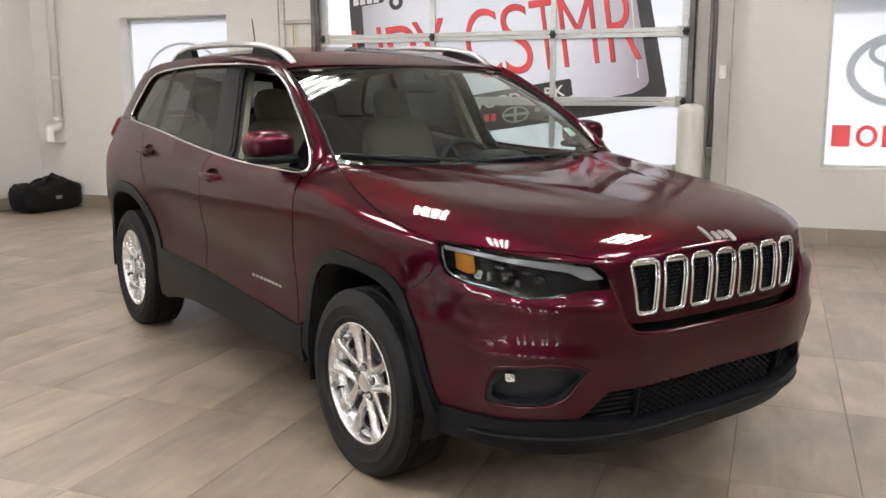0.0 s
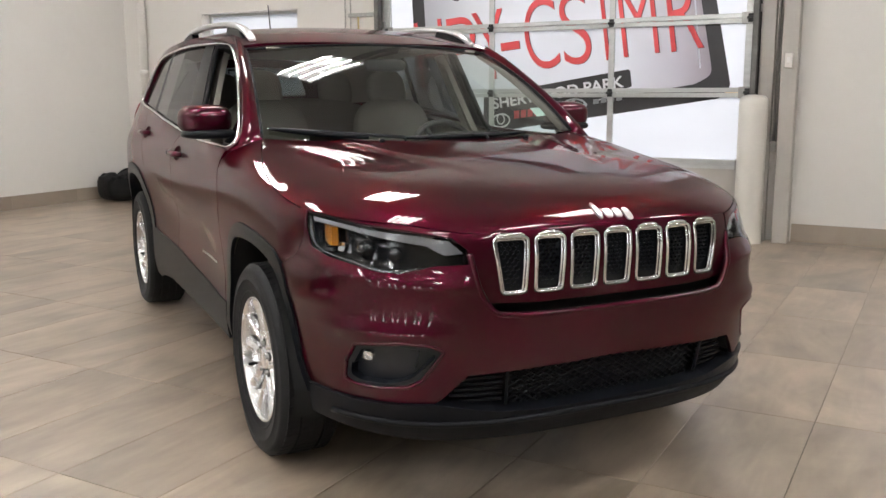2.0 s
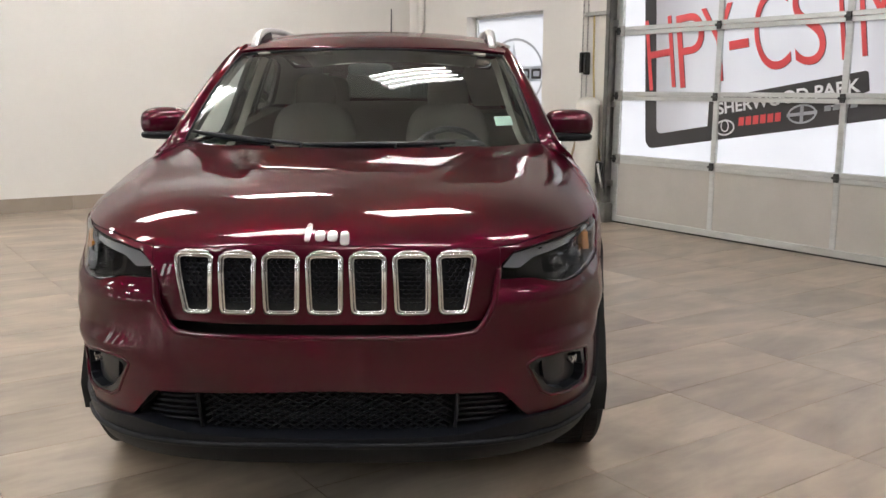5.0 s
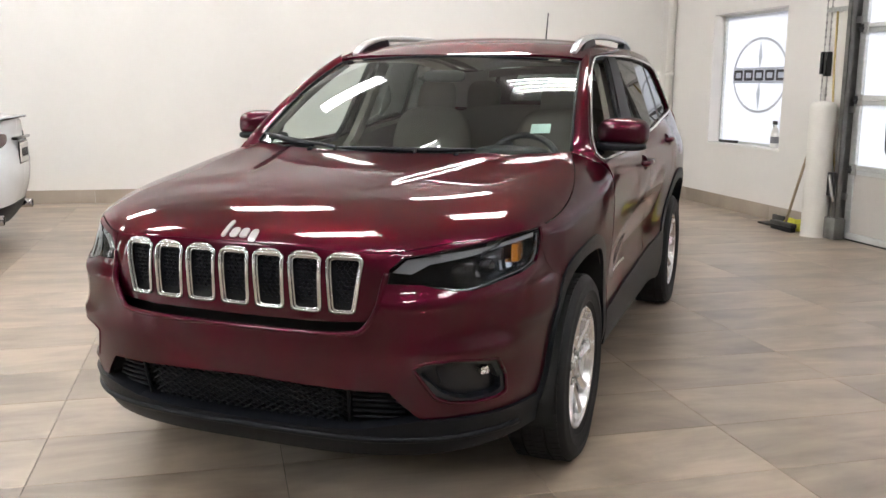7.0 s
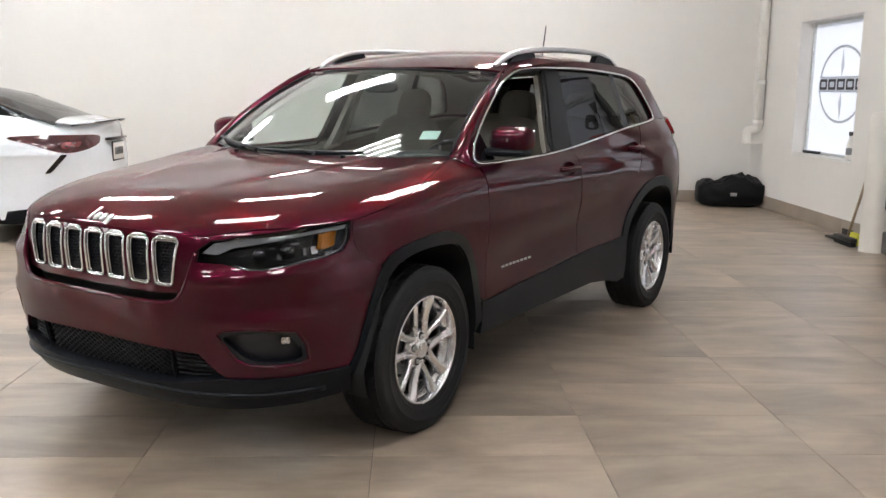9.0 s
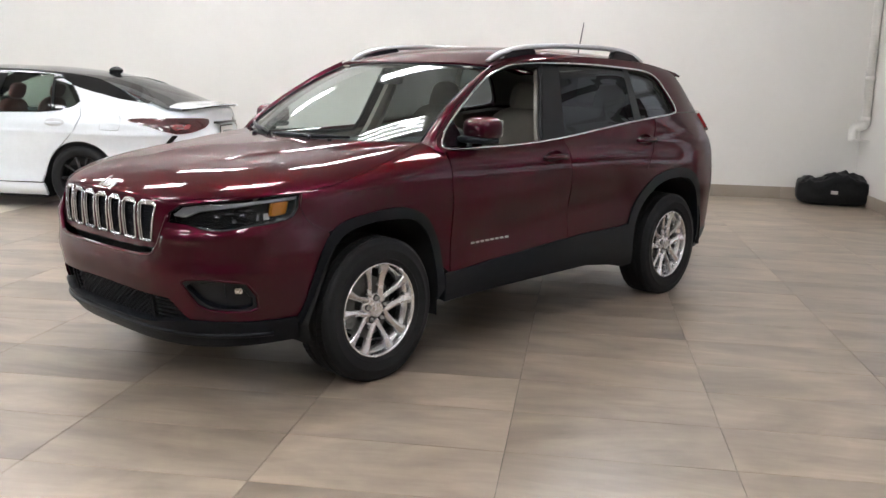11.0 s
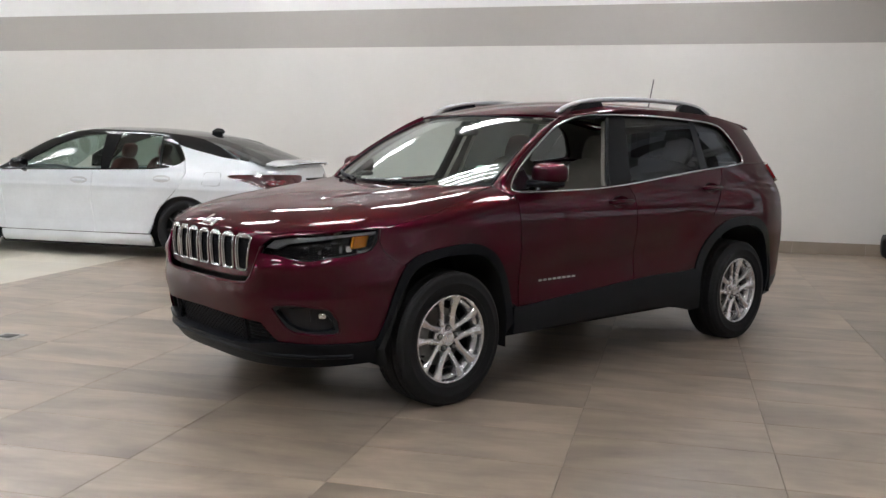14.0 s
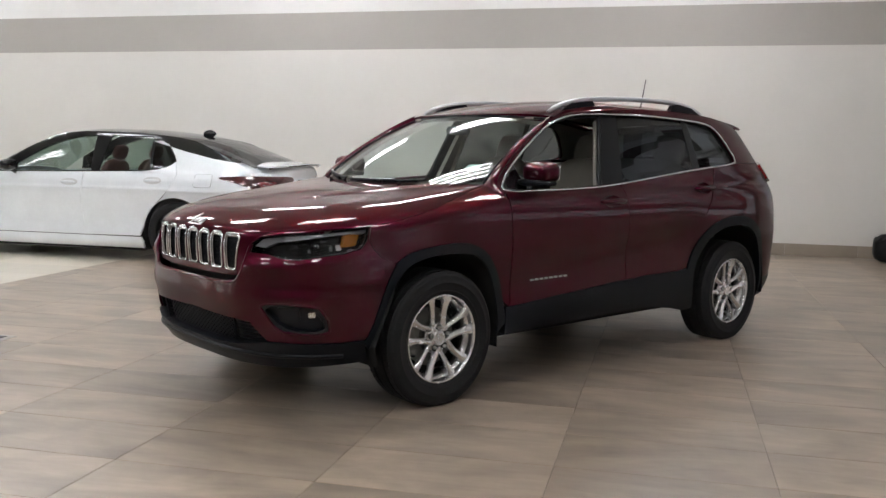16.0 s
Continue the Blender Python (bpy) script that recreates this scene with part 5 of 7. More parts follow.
# roof rails
for sgn in (1, -1):
    line = smooth_line([(0.255, 1.548), (0.19, 1.583), (0.10, 1.612), (-0.077, 1.640), (-0.45, 1.662), (-0.90, 1.666), (-1.15, 1.650), (-1.30, 1.618), (-1.38, 1.588)], 5)
    rail = new("roof_rail")
    rail.parent = suv
    bm = bmesh.new()
    rows = []
    for k, (x, z) in enumerate(line):
        y = 0.585 - 0.012 * abs((x + 0.5) / 0.9) ** 2
        end = min(1, min(k, len(line) - 1 - k) / 4)
        w, h = 0.017 + 0.005 * end, 0.008 + 0.005 * end
        rows.append([bm.verts.new((x, (y + w * math.cos(a) * (1 if abs(math.cos(a)) < 0.9 else 0.92)) * sgn, z - h + h * 1.25 * math.sin(a))) for a in [2 * math.pi * j / 12 for j in range(12)]])
    for p, q in zip(rows, rows[1:]):
        for j in range(12):
            bm.faces.new((p[j], p[(j + 1) % 12], q[(j + 1) % 12], q[j]))
    bm.faces.new(rows[0])
    bm.faces.new(rows[-1])
    bmesh.ops.recalc_face_normals(bm, faces=bm.faces)
    part("rail_bar", bm, M_SATIN, rail, "satin silver bar")
    for xa, xb, xc in ((0.17, -0.13, -0.16), (-1.34, -1.02, -0.98)):
        bm = bmesh.new()
        prof = [(xa, roof_z(xa) - 0.045), (xa + (xb - xa) * 0.35, curve([(a, b) for a, b in sorted(line)], xa + (xb - xa) * 0.35) - 0.016), (xb, curve([(a, b) for a, b in sorted(line)], xb) - 0.016), (xc, roof_z(xc) - 0.045)]
        vs = [[bm.verts.new((x, y * sgn, z)) for x, z in prof] for y in (0.562, 0.600)]
        bm.faces.new(vs[0])
        bm.faces.new(vs[1][::-1])
        for j in range(4):
            bm.faces.new((vs[0][j], vs[0][(j + 1) % 4], vs[1][(j + 1) % 4], vs[1][j]))
        bmesh.ops.recalc_face_normals(bm, faces=bm.faces)
        part("rail_foot", bm, M_BLACKPLASTIC, rail, "black rail foot", smooth=False)
# aerial
aer = part("aerial", blob(bmesh.new(), (-1.44, 0, roof_z(-1.44) + 0.012), (0.026, 0.018, 0.018), 2.2, nu=14, nv=8), M_BLACKPLASTIC, suv, "black whip aerial")
part("aerial_rod", tube(bmesh.new(), [(-1.44, 0, roof_z(-1.44) + 0.02), (-1.50, 0, 1.865)], [0.005, 0.0036], 6), M_BLACKPLASTIC, aer)
# tail lamps and rear glass
TAIL_LAMP = fillet([(-1.83, 1.225), (-1.93, 1.235), (-2.20, 1.235), (-2.20, 1.10), (-1.95, 1.10), (-1.88, 1.13)], 0.03)
both("tail_lamp", TAIL_LAMP, offset(cabin, 0.020), M_REDLENS, "red tail lamp", rim=0.03)
# side badge as small blocks
for sgn in (1, -1):
    for k in range(8):
        x = 0.705 - k * 0.0415
        q = fillet([(x, 0.586), (x - 0.030, 0.586), (x - 0.026, 0.597), (x + 0.004, 0.597)], 0.005)
        g = offset(cabin, 0.002)
        part("side_badge", patch(q, g if sgn > 0 else mirrored(g), flip=sgn > 0, step=0.02, rim=0.003), M_SATIN, suv, "small silver badge block")
# paper sticker inside the glass
bm = patch([(0.775, 0.165), (0.775, 0.245), (0.88, 0.245), (0.88, 0.165)], lambda s, h: screen(s, h) - Vector((0.006, 0, 0.006)), step=0.03, rim=0.0008)
part("sticker", bm, M_STICKER, suv, "mint green paper sticker")

# cabin
part("cabin_floor", newbox(-1.9, 0.95, -0.78, 0.78, 0.40, 0.44), M_DASH, suv)
lin = [(x, 0.57) for x in np.linspace(-1.75, 0.10, 8)] + [(x, -0.57) for x in np.linspace(0.10, -1.75, 8)]
part("headlining", patch(lin, lambda x, y: roof_top(x, y) - Vector((0, 0, 0.035)), step=0.08, flip=True, rim=0), M_LINING, suv, "pale cloth roof lining")
tub = [(0.88, 0.45), (0.88, 1.07)] + [(x, belt_h(x) - 0.01) for x in np.linspace(0.8, -1.45, 12)] + [(-2.3, 1.2), (-2.3, 0.93), (-0.84, 0.93), (-0.84, 0.45)]
both("door_trim", tub, offset(cabin, -0.075), M_BEIGE, "beige inner door trim", rim=-0.05)
both("pillar_trim", [(0.88, 1.085)] + [(x, belt_h(x) + 0.006) for x in np.linspace(0.8, -1.5, 16)] + [(-2.1, 1.24), (-2.1, 1.54)] + [(x, roof_z(x) - 0.075) for x in np.linspace(-1.7, 0.02, 10)] + [(0.16, 1.545), (0.25, 1.52), (0.385, 1.47), (0.555, 1.38), (0.715, 1.28), (0.835, 1.19), (0.90, 1.13)], offset(cabin, -0.035), M_LINING, holes=[dlo], rim=0.0)
both("pillar_trim", slice_dlo((0.0, -0.14), (-0.13, -0.23)), offset(cabin, -0.075), M_LINING, rim=0.03)
bm = blob(bmesh.new(), (0.72, 0, 0.95), (0.26, 0.74, 0.125), 5.0, nu=48, nv=18)
part("dashboard", bm, M_DASH, suv, "dark dashboard")
part("cluster_hood", blob(bmesh.new(), (0.56, 0.37, 1.075), (0.10, 0.17, 0.035), 3.0), M_DASH, suv)
part("console", newbox(-0.3, 0.6, -0.13, 0.13, 0.42, 0.68, 0.03), M_DASH, suv)
sw = Matrix.Translation((0.38, 0.37, 0.98)) @ Matrix.Rotation(radians(64), 4, "Y")
bm = tube(bmesh.new(), [sw @ Vector((0.185 * math.cos(a), 0.185 * math.sin(a), 0)) for a in np.linspace(0, 2 * math.pi, 36, endpoint=False)], 0.016, 8, closed=True)
wheel_part = part("steering_wheel", bm, M_DASH, suv, "dark steering wheel")
part("wheel_boss", blob(bmesh.new(), (0, 0, 0), (0.075, 0.10, 0.03), 2.8, sw), M_DASH, wheel_part)
for a in (90, 210, 330):
    d = Vector((math.cos(radians(a)), math.sin(radians(a)), 0))
    part("wheel_spoke", tube(bmesh.new(), [sw @ (d * 0.06), sw @ (d * 0.18)], 0.014, 6), M_DASH, wheel_part)


def seat(x, y, w, rear=False):
    t = new("seat")
    t.parent = suv
    t["label"] = "beige cloth car seat"
    part("cushion", blob(bmesh.new(), (x + 0.02, y, 0.60), (0.27, w, 0.085), 4.0), M_BEIGE, t)
    lean = Matrix.Translation((x - 0.22, y, 0.66)) @ Matrix.Rotation(radians(-16), 4, "Y")
    part("backrest", blob(bmesh.new(), (0, 0, 0.30), (0.075, w, 0.32), 3.6, lean), M_BEIGE, t)
    for dy in ((0,) if not rear else (-0.38, 0.38)):
        part("headrest", blob(bmesh.new(), (-0.015, dy, 0.675), (0.048, 0.115, 0.115), 3.0, lean), M_BEIGE, t)
        for k in (-0.05, 0.05):
            part("headrest_post", tube(bmesh.new(), [lean @ Vector((-0.01, dy + k, 0.58)), lean @ Vector((-0.01, dy + k, 0.68))], 0.006, 6), M_CHROME, t)
    return t


seat(0.02, 0.37, 0.235)
seat(0.02, -0.37, 0.235)
seat(-0.88, 0, 0.66, True)
part("rear_view_mirror", blob(bmesh.new(), (0.46, 0, 1.425), (0.02, 0.105, 0.030), 3.2), M_DASH, suv)
for sgn in (1, -1):
    part("sun_visor", newbox(0.20, 0.36, sgn * 0.36 - 0.18, sgn * 0.36 + 0.18, 1.495, 1.507, 0.004), M_LINING, suv)


# ---- garage door, windows and wall things ----
def wall_chart(y):
    return lambda x, z: Vector((x, y, z))


def plate(name, outline, y, material, parent, label="", holes=(), depth=0.002):
    return part(name, patch(outline, wall_chart(y), step=0.4, holes=holes, rim=depth, flip=False), material, parent, label, smooth=False)


def ellipse(cx, cz, rx, rz, n=40, a0=0, a1=360):
    return [(cx + rx * math.cos(radians(a0 + (a1 - a0) * k / n)), cz + rz * math.sin(radians(a0 + (a1 - a0) * k / n))) for k in range(n)]


def ring_plate(name, cx, cz, rx, rz, w, y, material, parent, tilt=0.0):
    def t(p):
        c, s = math.cos(radians(tilt)), math.sin(radians(tilt))
        return [(cx + (a - cx) * c - (b - cz) * s, cz + (a - cx) * s + (b - cz) * c) for a, b in p]

    return plate(name, t(ellipse(cx, cz, rx, rz)), y, material, parent, holes=[t(ellipse(cx, cz, rx - w, rz - w))])


door = thing("garage_door", pose(0, 0, 0), "sectional garage door in aluminium frames with printed white panes, closed", "garage door", kind="structure")
RAILS = [0.655, 1.286, 1.918, 2.55, 3.14]
STILES = [-2.505, -1.285, -0.05, 1.19]
DY = 4.315
for k in range(3):
    a, b = STILES[k] + 0.02, STILES[k + 1] - 0.02
    bm = newbox(a, b, DY, DY + 0.045, 0.05, 0.63, 0.004)
    part("solid_panel", bm, M_DOORPANEL, door, "beige painted steel panel", smooth=False)
    for r in range(4):
        part("pane", newbox(a, b, DY + 0.020, DY + 0.026, RAILS[r] + 0.01, RAILS[r + 1] - 0.01), M_FILM, door, "pane covered with white film", smooth=False)
for z in RAILS:
    for zz, dep in ((z + 0.022, 0.0), (z - 0.022, 0.006)):
        part("rail", newbox(-2.53, 1.215, DY - 0.018 + dep, DY + 0.04, zz - 0.020, zz + 0.020, 0.003), M_FRAME, door, smooth=False)
part("rail", newbox(-2.53, 1.215, DY - 0.015, DY + 0.04, 0.015, 0.075, 0.003), M_FRAME, door, smooth=False)
part("seal", newbox(-2.53, 1.215, DY - 0.01, DY + 0.03, -0.003, 0.018, 0.003), M_DARKSTEEL, door, "black rubber floor seal", smooth=False)
for x0, x1, z0, z1 in ((DOOR_X0 + 0.001, -2.531, 0.0, 3.168), (1.216, DOOR_X1 - 0.001, 0.0, 3.168), (-2.531, 1.216, 3.161, 3.168)):
    part("weather_strip", newbox(x0, x1, DY + 0.036, DY + 0.06, z0, z1), M_DARKSTEEL, door, "black weather strip", smooth=False)
for x in STILES:
    w = 0.026 if x in (-1.285, -0.05) else 0.040
    part("stile", newbox(x - w, x + w, DY - 0.010, DY + 0.042, 0.04, 3.16, 0.003), M_FRAME, door, smooth=False)
    for z in RAILS[:4]:
        hinge = newbox(x - 0.022, x + 0.022, DY - 0.034, DY - 0.016, z - 0.036, z + 0.036, 0.004)
        tube(hinge, [(x - 0.03, DY - 0.036, z), (x + 0.03, DY - 0.036, z)], 0.011, 8)
        part("hinge", hinge, M_DARKSTEEL, door, "dark steel hinge", smooth=False)
for x in (-2.475, 1.16):
    for z in RAILS[:4]:
        part("roller_bracket", newbox(x - 0.045, x + 0.045, DY - 0.028, DY - 0.014, z - 0.05, z + 0.05, 0.003), M_GALV, door, smooth=False)

# print on the panes: a slanting vanity plate with red letters
PY = DY + 0.0165
art = thing("poster", pose(0, 0, 0), "white printed poster with red slanted letters in a black plate frame", "poster")
outer = [(-2.24, 2.98), (-2.21, 2.2), (-2.13, 0.84), (-2.07, 0.78), (0.95, 1.235), (1.04, 1.34), (0.86, 2.2), (0.70, 2.98)]
hole = [(-2.10, 2.86), (-2.07, 2.2), (-1.995, 0.955), (-1.95, 0.93), (0.72, 1.36), (0.88, 1.44), (0.73, 2.2), (0.58, 2.86)]
plate("frame", fillet(outer, 0.09), PY - 0.001, M_FILM_DARK, art, "black printed plate frame", holes=[fillet(hole, 0.10)])


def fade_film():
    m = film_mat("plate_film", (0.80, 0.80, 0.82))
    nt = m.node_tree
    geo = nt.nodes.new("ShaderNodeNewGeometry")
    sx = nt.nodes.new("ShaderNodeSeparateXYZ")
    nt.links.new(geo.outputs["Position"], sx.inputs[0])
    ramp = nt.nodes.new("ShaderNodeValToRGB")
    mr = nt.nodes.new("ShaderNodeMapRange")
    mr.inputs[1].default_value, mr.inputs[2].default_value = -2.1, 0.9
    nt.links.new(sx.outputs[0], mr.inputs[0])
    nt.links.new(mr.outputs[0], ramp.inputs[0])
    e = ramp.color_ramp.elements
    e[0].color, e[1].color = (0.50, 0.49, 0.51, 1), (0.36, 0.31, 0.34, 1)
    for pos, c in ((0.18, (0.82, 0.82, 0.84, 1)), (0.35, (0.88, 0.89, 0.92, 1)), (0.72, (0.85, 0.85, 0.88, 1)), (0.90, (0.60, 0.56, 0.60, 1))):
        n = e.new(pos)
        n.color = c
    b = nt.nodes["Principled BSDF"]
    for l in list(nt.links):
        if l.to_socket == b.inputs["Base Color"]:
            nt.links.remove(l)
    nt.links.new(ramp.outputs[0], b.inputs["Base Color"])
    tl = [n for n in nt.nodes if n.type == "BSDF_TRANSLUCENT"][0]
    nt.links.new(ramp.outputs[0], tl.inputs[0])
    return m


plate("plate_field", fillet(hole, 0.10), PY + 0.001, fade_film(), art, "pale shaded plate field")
LETTERS = [("H", -2.145, -1.825, 1.34), ("P", -1.765, -1.46, 1.365), ("Y", -1.475, -1.137, 1.41), ("-", -1.19, -0.99, 1.445), ("C", -0.935, -0.60, 1.50), ("S", -0.56, -0.28, 1.54), ("T", -0.26, 0.0, 1.575), ("M", 0.02, 0.35, 1.61), ("R", 0.46, 0.75, 1.645)]
for ch, a, b, z0 in LETTERS:
    for dx, dy, m, tag in ((0.006, 0.0, M_FILM_DARK, ""), (0.0, -0.0025, M_FILM_RED, "red printed letter")):
        bm = text_mesh(ch, 1.0, Matrix.Identity(4), depth=0.0008, bold=-0.012)
        co = np.array([v.co[:] for v in bm.verts])
        lo, hi = co.min(0), co.max(0)
        hgt = 0.66 if ch != "-" else 0.075
        base = z0 if ch != "-" else z0 + 0.25
        for v in bm.verts:
            u, w = (v.co.x - lo[0]) / (hi[0] - lo[0]), (v.co.y - lo[1]) / (hi[1] - lo[1])
            v.co = Vector((a + (b - a) * u - 0.095 * (w - 0.5) * hgt / 0.66 + dx, PY - 0.0045 + dy - v.co.z, base + hgt * w + (b - a) * u * 0.112 - dx * 0.5))
        part("letter", bm, m, art, tag, smooth=False)
banner = [(-1.38, 0.97), (-1.375, 1.262), (0.11, 1.500), (0.13, 1.485), (0.15, 1.345), (-0.4, 1.14)]
plate("banner", banner, PY - 0.008, M_FILM_DARK, art, "black printed banner")


def bar_row(x0, x1, z0, slope, h, n, y, material, parent, name="text_bar", seedv=3):
    """A word as a row of plain bars."""
    w = (x1 - x0) / n
    for k in range(n):
        a, b = x0 + k * w, x0 + k * w + w * 0.76
        za = z0 + (a - x0) * slope
        plate(name, [(a, za), (b, za + (b - a) * slope), (b, za + h + (b - a) * slope), (a, za + h)], y, material, parent)


bm = text_mesh("SHERWOOD PARK", 1.0, Matrix.Identity(4), depth=0.0008, bold=0.022)
co = np.array([v.co[:] for v in bm.verts])
lo, hi = co.min(0), co.max(0)
for v in bm.verts:
    u, w = (v.co.x - lo[0]) / (hi[0] - lo[0]), (v.co.y - lo[1]) / (hi[1] - lo[1])
    v.co = Vector((-1.27 + 1.35 * u - 0.014 * w, PY - 0.0105 - v.co.z, 1.126 + 1.35 * u * 0.157 + 0.108 * w))
part("lettering", bm, M_PRINT, art, "white printed words", smooth=False)
ring_plate("logo_ring", -1.185, 1.015, 0.105, 0.072, 0.016, PY - 0.0105, M_PRINT, art, 8)
ring_plate("logo_ring", -1.185, 1.03, 0.045, 0.055, 0.012, PY - 0.013, M_PRINT, art, 8)
bar_row(-1.04, -0.60, 1.035, 0.13, 0.075, 6, PY - 0.0105, M_FILM_RED, art)
ring_plate("logo_ring", -0.42, 1.155, 0.135, 0.080, 0.016, PY - 0.0105, M_FILM_SILVER, art, 8)
plate("logo_bar", [(-0.56, 1.125), (-0.28, 1.16), (-0.28, 1.188), (-0.56, 1.153)], PY - 0.0125, M_FILM_SILVER, art)
plate("logo_bar", [(-0.435, 1.08), (-0.405, 1.08), (-0.405, 1.23), (-0.435, 1.23)], PY - 0.0125, M_FILM_SILVER, art)
bar_row(-0.22, 0.08, 1.180, 0.14, 0.045, 4, PY - 0.0105, M_FILM_GREY, art)
plate("tab", [(-2.19, 2.232), (-1.84, 2.275), (-1.77, 2.34), (-1.77, 2.46), (-2.2, 2.46)], PY - 0.0045, M_FILM_DARK, art, "black printed tab")
bar_row(-2.165, -1.86, 2.252, 0.10, 0.12, 4, PY - 0.0070, M_PRINT, art)
ring_plate("bolt_hole", -1.69, 2.275, 0.075, 0.075, 0.042, PY - 0.0045, M_FILM_DARK, art)
plate("pin_line", [(0.60, 2.85), (0.615, 2.85), (0.775, 1.50), (0.76, 1.50)], PY - 0.0045, M_FILM, art)


def window(name, hole_box, depth, label):
    x0, x1, z0, z1 = hole_box
    t = thing(name, pose(0, 0, 0), label, "window", kind="structure")
    y = WY + depth
    part("pane", newbox(x0, x1, y, y + 0.008, z0, z1), M_FILM, t, "pane covered with printed white film", smooth=False)
    for a, b, c, d in ((x0, x0 + 0.03, z0, z1), (x1 - 0.03, x1, z0, z1), (x0 + 0.03, x1 - 0.03, z0, z0 + 0.03), (x0 + 0.03, x1 - 0.03, z1 - 0.03, z1)):
        part("window_frame", newbox(a, b, y - 0.03, y - 0.001, c, d, 0.003), M_FRAME, t, smooth=False)
    part("window_sill", newbox(x0 - 0.01, x1 + 0.01, WY - 0.012, y - 0.03, z0 - 0.02, z0 + 0.004, 0.003), M_PIPE, t, "pale window sill", smooth=False)
    return t, y


w1, y1 = window("window_1", HOLE_EMBLEM, 0.17, "deep set window with printed white film and round grey emblem")
cx, cz = -4.42, 1.525
ring_plate("emblem_ring", cx, cz, 0.53, 0.415, 0.026, y1 - 0.003, M_FILM_GREY, w1)
plate("emblem_band", [(cx - 0.52, cz - 0.085), (cx + 0.52, cz - 0.085), (cx + 0.52, cz + 0.085), (cx - 0.52, cz + 0.085)], y1 - 0.005, M_FILM_SILVER, w1)
plate("emblem_band", [(cx - 0.51, cz - 0.072), (cx + 0.51, cz - 0.072), (cx + 0.51, cz + 0.072), (cx - 0.51, cz + 0.072)], y1 - 0.007, M_FILM, w1)
for k in range(5):
    a = cx - 0.50 + k * 0.206
    plate("text_bar", fillet([(a, cz - 0.058), (a + 0.17, cz - 0.058), (a + 0.17, cz + 0.058), (a, cz + 0.058)], 0.02), y1 - 0.009, M_FILM_DARK, w1, holes=[fillet([(a + 0.03, cz - 0.03), (a + 0.14, cz - 0.03), (a + 0.14, cz + 0.03), (a + 0.03, cz + 0.03)], 0.01)])
for sgn in (1, -1):
    blade = [(cx - 0.008 * sgn, cz + sgn * 0.085), (cx + 0.035, cz + sgn * 0.20), (cx - 0.012 * sgn, cz + sgn * 0.37), (cx - 0.035, cz + sgn * 0.20)]
    plate("emblem_blade", blade, y1 - 0.005, M_FILM_SILVER, w1)

w2, y2 = window("window_2", HOLE_OVAL, 0.06, "window with printed white film, silver oval emblem and red blocks")
ring_plate("emblem_ring", 3.06, 1.56, 0.50, 0.335, 0.065, y2 - 0.003, M_FILM_SILVER, w2)
ring_plate("emblem_ring", 3.06, 1.56, 0.20, 0.31, 0.05, y2 - 0.005, M_FILM_SILVER, w2)
ring_plate("emblem_ring", 3.06, 1.70, 0.33, 0.15, 0.045, y2 - 0.007, M_FILM_SILVER, w2)
for k in range(6):
    a = 2.475 + k * 0.205
    if k in (1, 3):
        ring_plate("text_block", a + 0.085, 0.985, 0.088, 0.095, 0.034, y2 - 0.003, M_FILM_RED, w2)
    else:
        plate("text_block", [(a + 0.005, 1.08), (a + 0.155, 1.08), (a + 0.155, 0.89), (a + 0.005, 0.89)], y2 - 0.003, M_FILM_RED, w2)

# door tracks, posts and conduits
for nm, x0, x1, y0, m in (("door_track", -2.60, -2.545, 4.20, M_TRACK), ("door_track", 1.225, 1.275, 4.20, M_TRACK)):
    t = thing(nm, pose(0, 0, 0), "dark steel vertical track beside the garage door", "door track")
    bm = newbox(x0, x0 + 0.008, y0, 4.345, 0.0, 3.4, 0.001)
    box(bm, x0, x1, y0, y0 + 0.008, 0.0, 3.4, 0.001)
    box(bm, x1 - 0.008, x1, y0, y0 + 0.05, 0.0, 3.4, 0.001)
    part("channel", bm, m, t, smooth=False)
    for z in (0.4, 1.2, 2.0, 2.8):
        part("bracket", newbox(x0 - 0.02, x1 + 0.02, 4.29, 4.348, z - 0.03, z + 0.03, 0.003), M_GALV, t, smooth=False)
for x0, x1 in ((1.47, 1.60),):
    t = thing("steel_post", pose(0, 0, 0), "beige painted steel post against the wall", "post")
    part("post", newbox(x0, x1, 4.20, 4.345, 0.0, CEILING - 0.01, 0.006), M_POST, t, smooth=False)
t = thing("jamb_post", pose(0, 0, 0), "beige painted door jamb of the garage door", "post")
part("jamb", newbox(1.285, 1.40, 4.27, 4.348, 0.0, 3.4, 0.004), M_POST, t, smooth=False)
t = thing("jamb_post", pose(0, 0, 0), "beige painted door jamb of the garage door", "post")
part("jamb", newbox(-2.80, -2.615, 4.30, 4.348, 0.0, 3.4, 0.004), M_BOLLARD, t, smooth=False)
for x, z0 in ((1.425, 0.86), (1.452, 0.86)):
    t = thing("conduit", pose(0, 0, 0), "thin grey metal conduit on the wall", "conduit")
    part("run", tube(bmesh.new(), [(x, 4.325, z0), (x, 4.325, CEILING - 0.02)], 0.010, 8), M_GALV, t)
t = thing("junction_box", pose(0, 0, 0), "small grey metal junction box beside the door", "junction box")
part("box", newbox(1.405, 1.465, 4.27, 4.345, 0.78, 0.87, 0.006), M_GALV, t)
t = thing("light_switch", pose(0, 0, 0), "white switch box on the steel post", "switch")
part("box", newbox(1.505, 1.565, 4.155, 4.201, 1.49, 1.61, 0.006), M_PIPE, t)
part("button", newbox(1.522, 1.548, 4.148, 4.154, 1.53, 1.575, 0.002), M_UPPER, t)


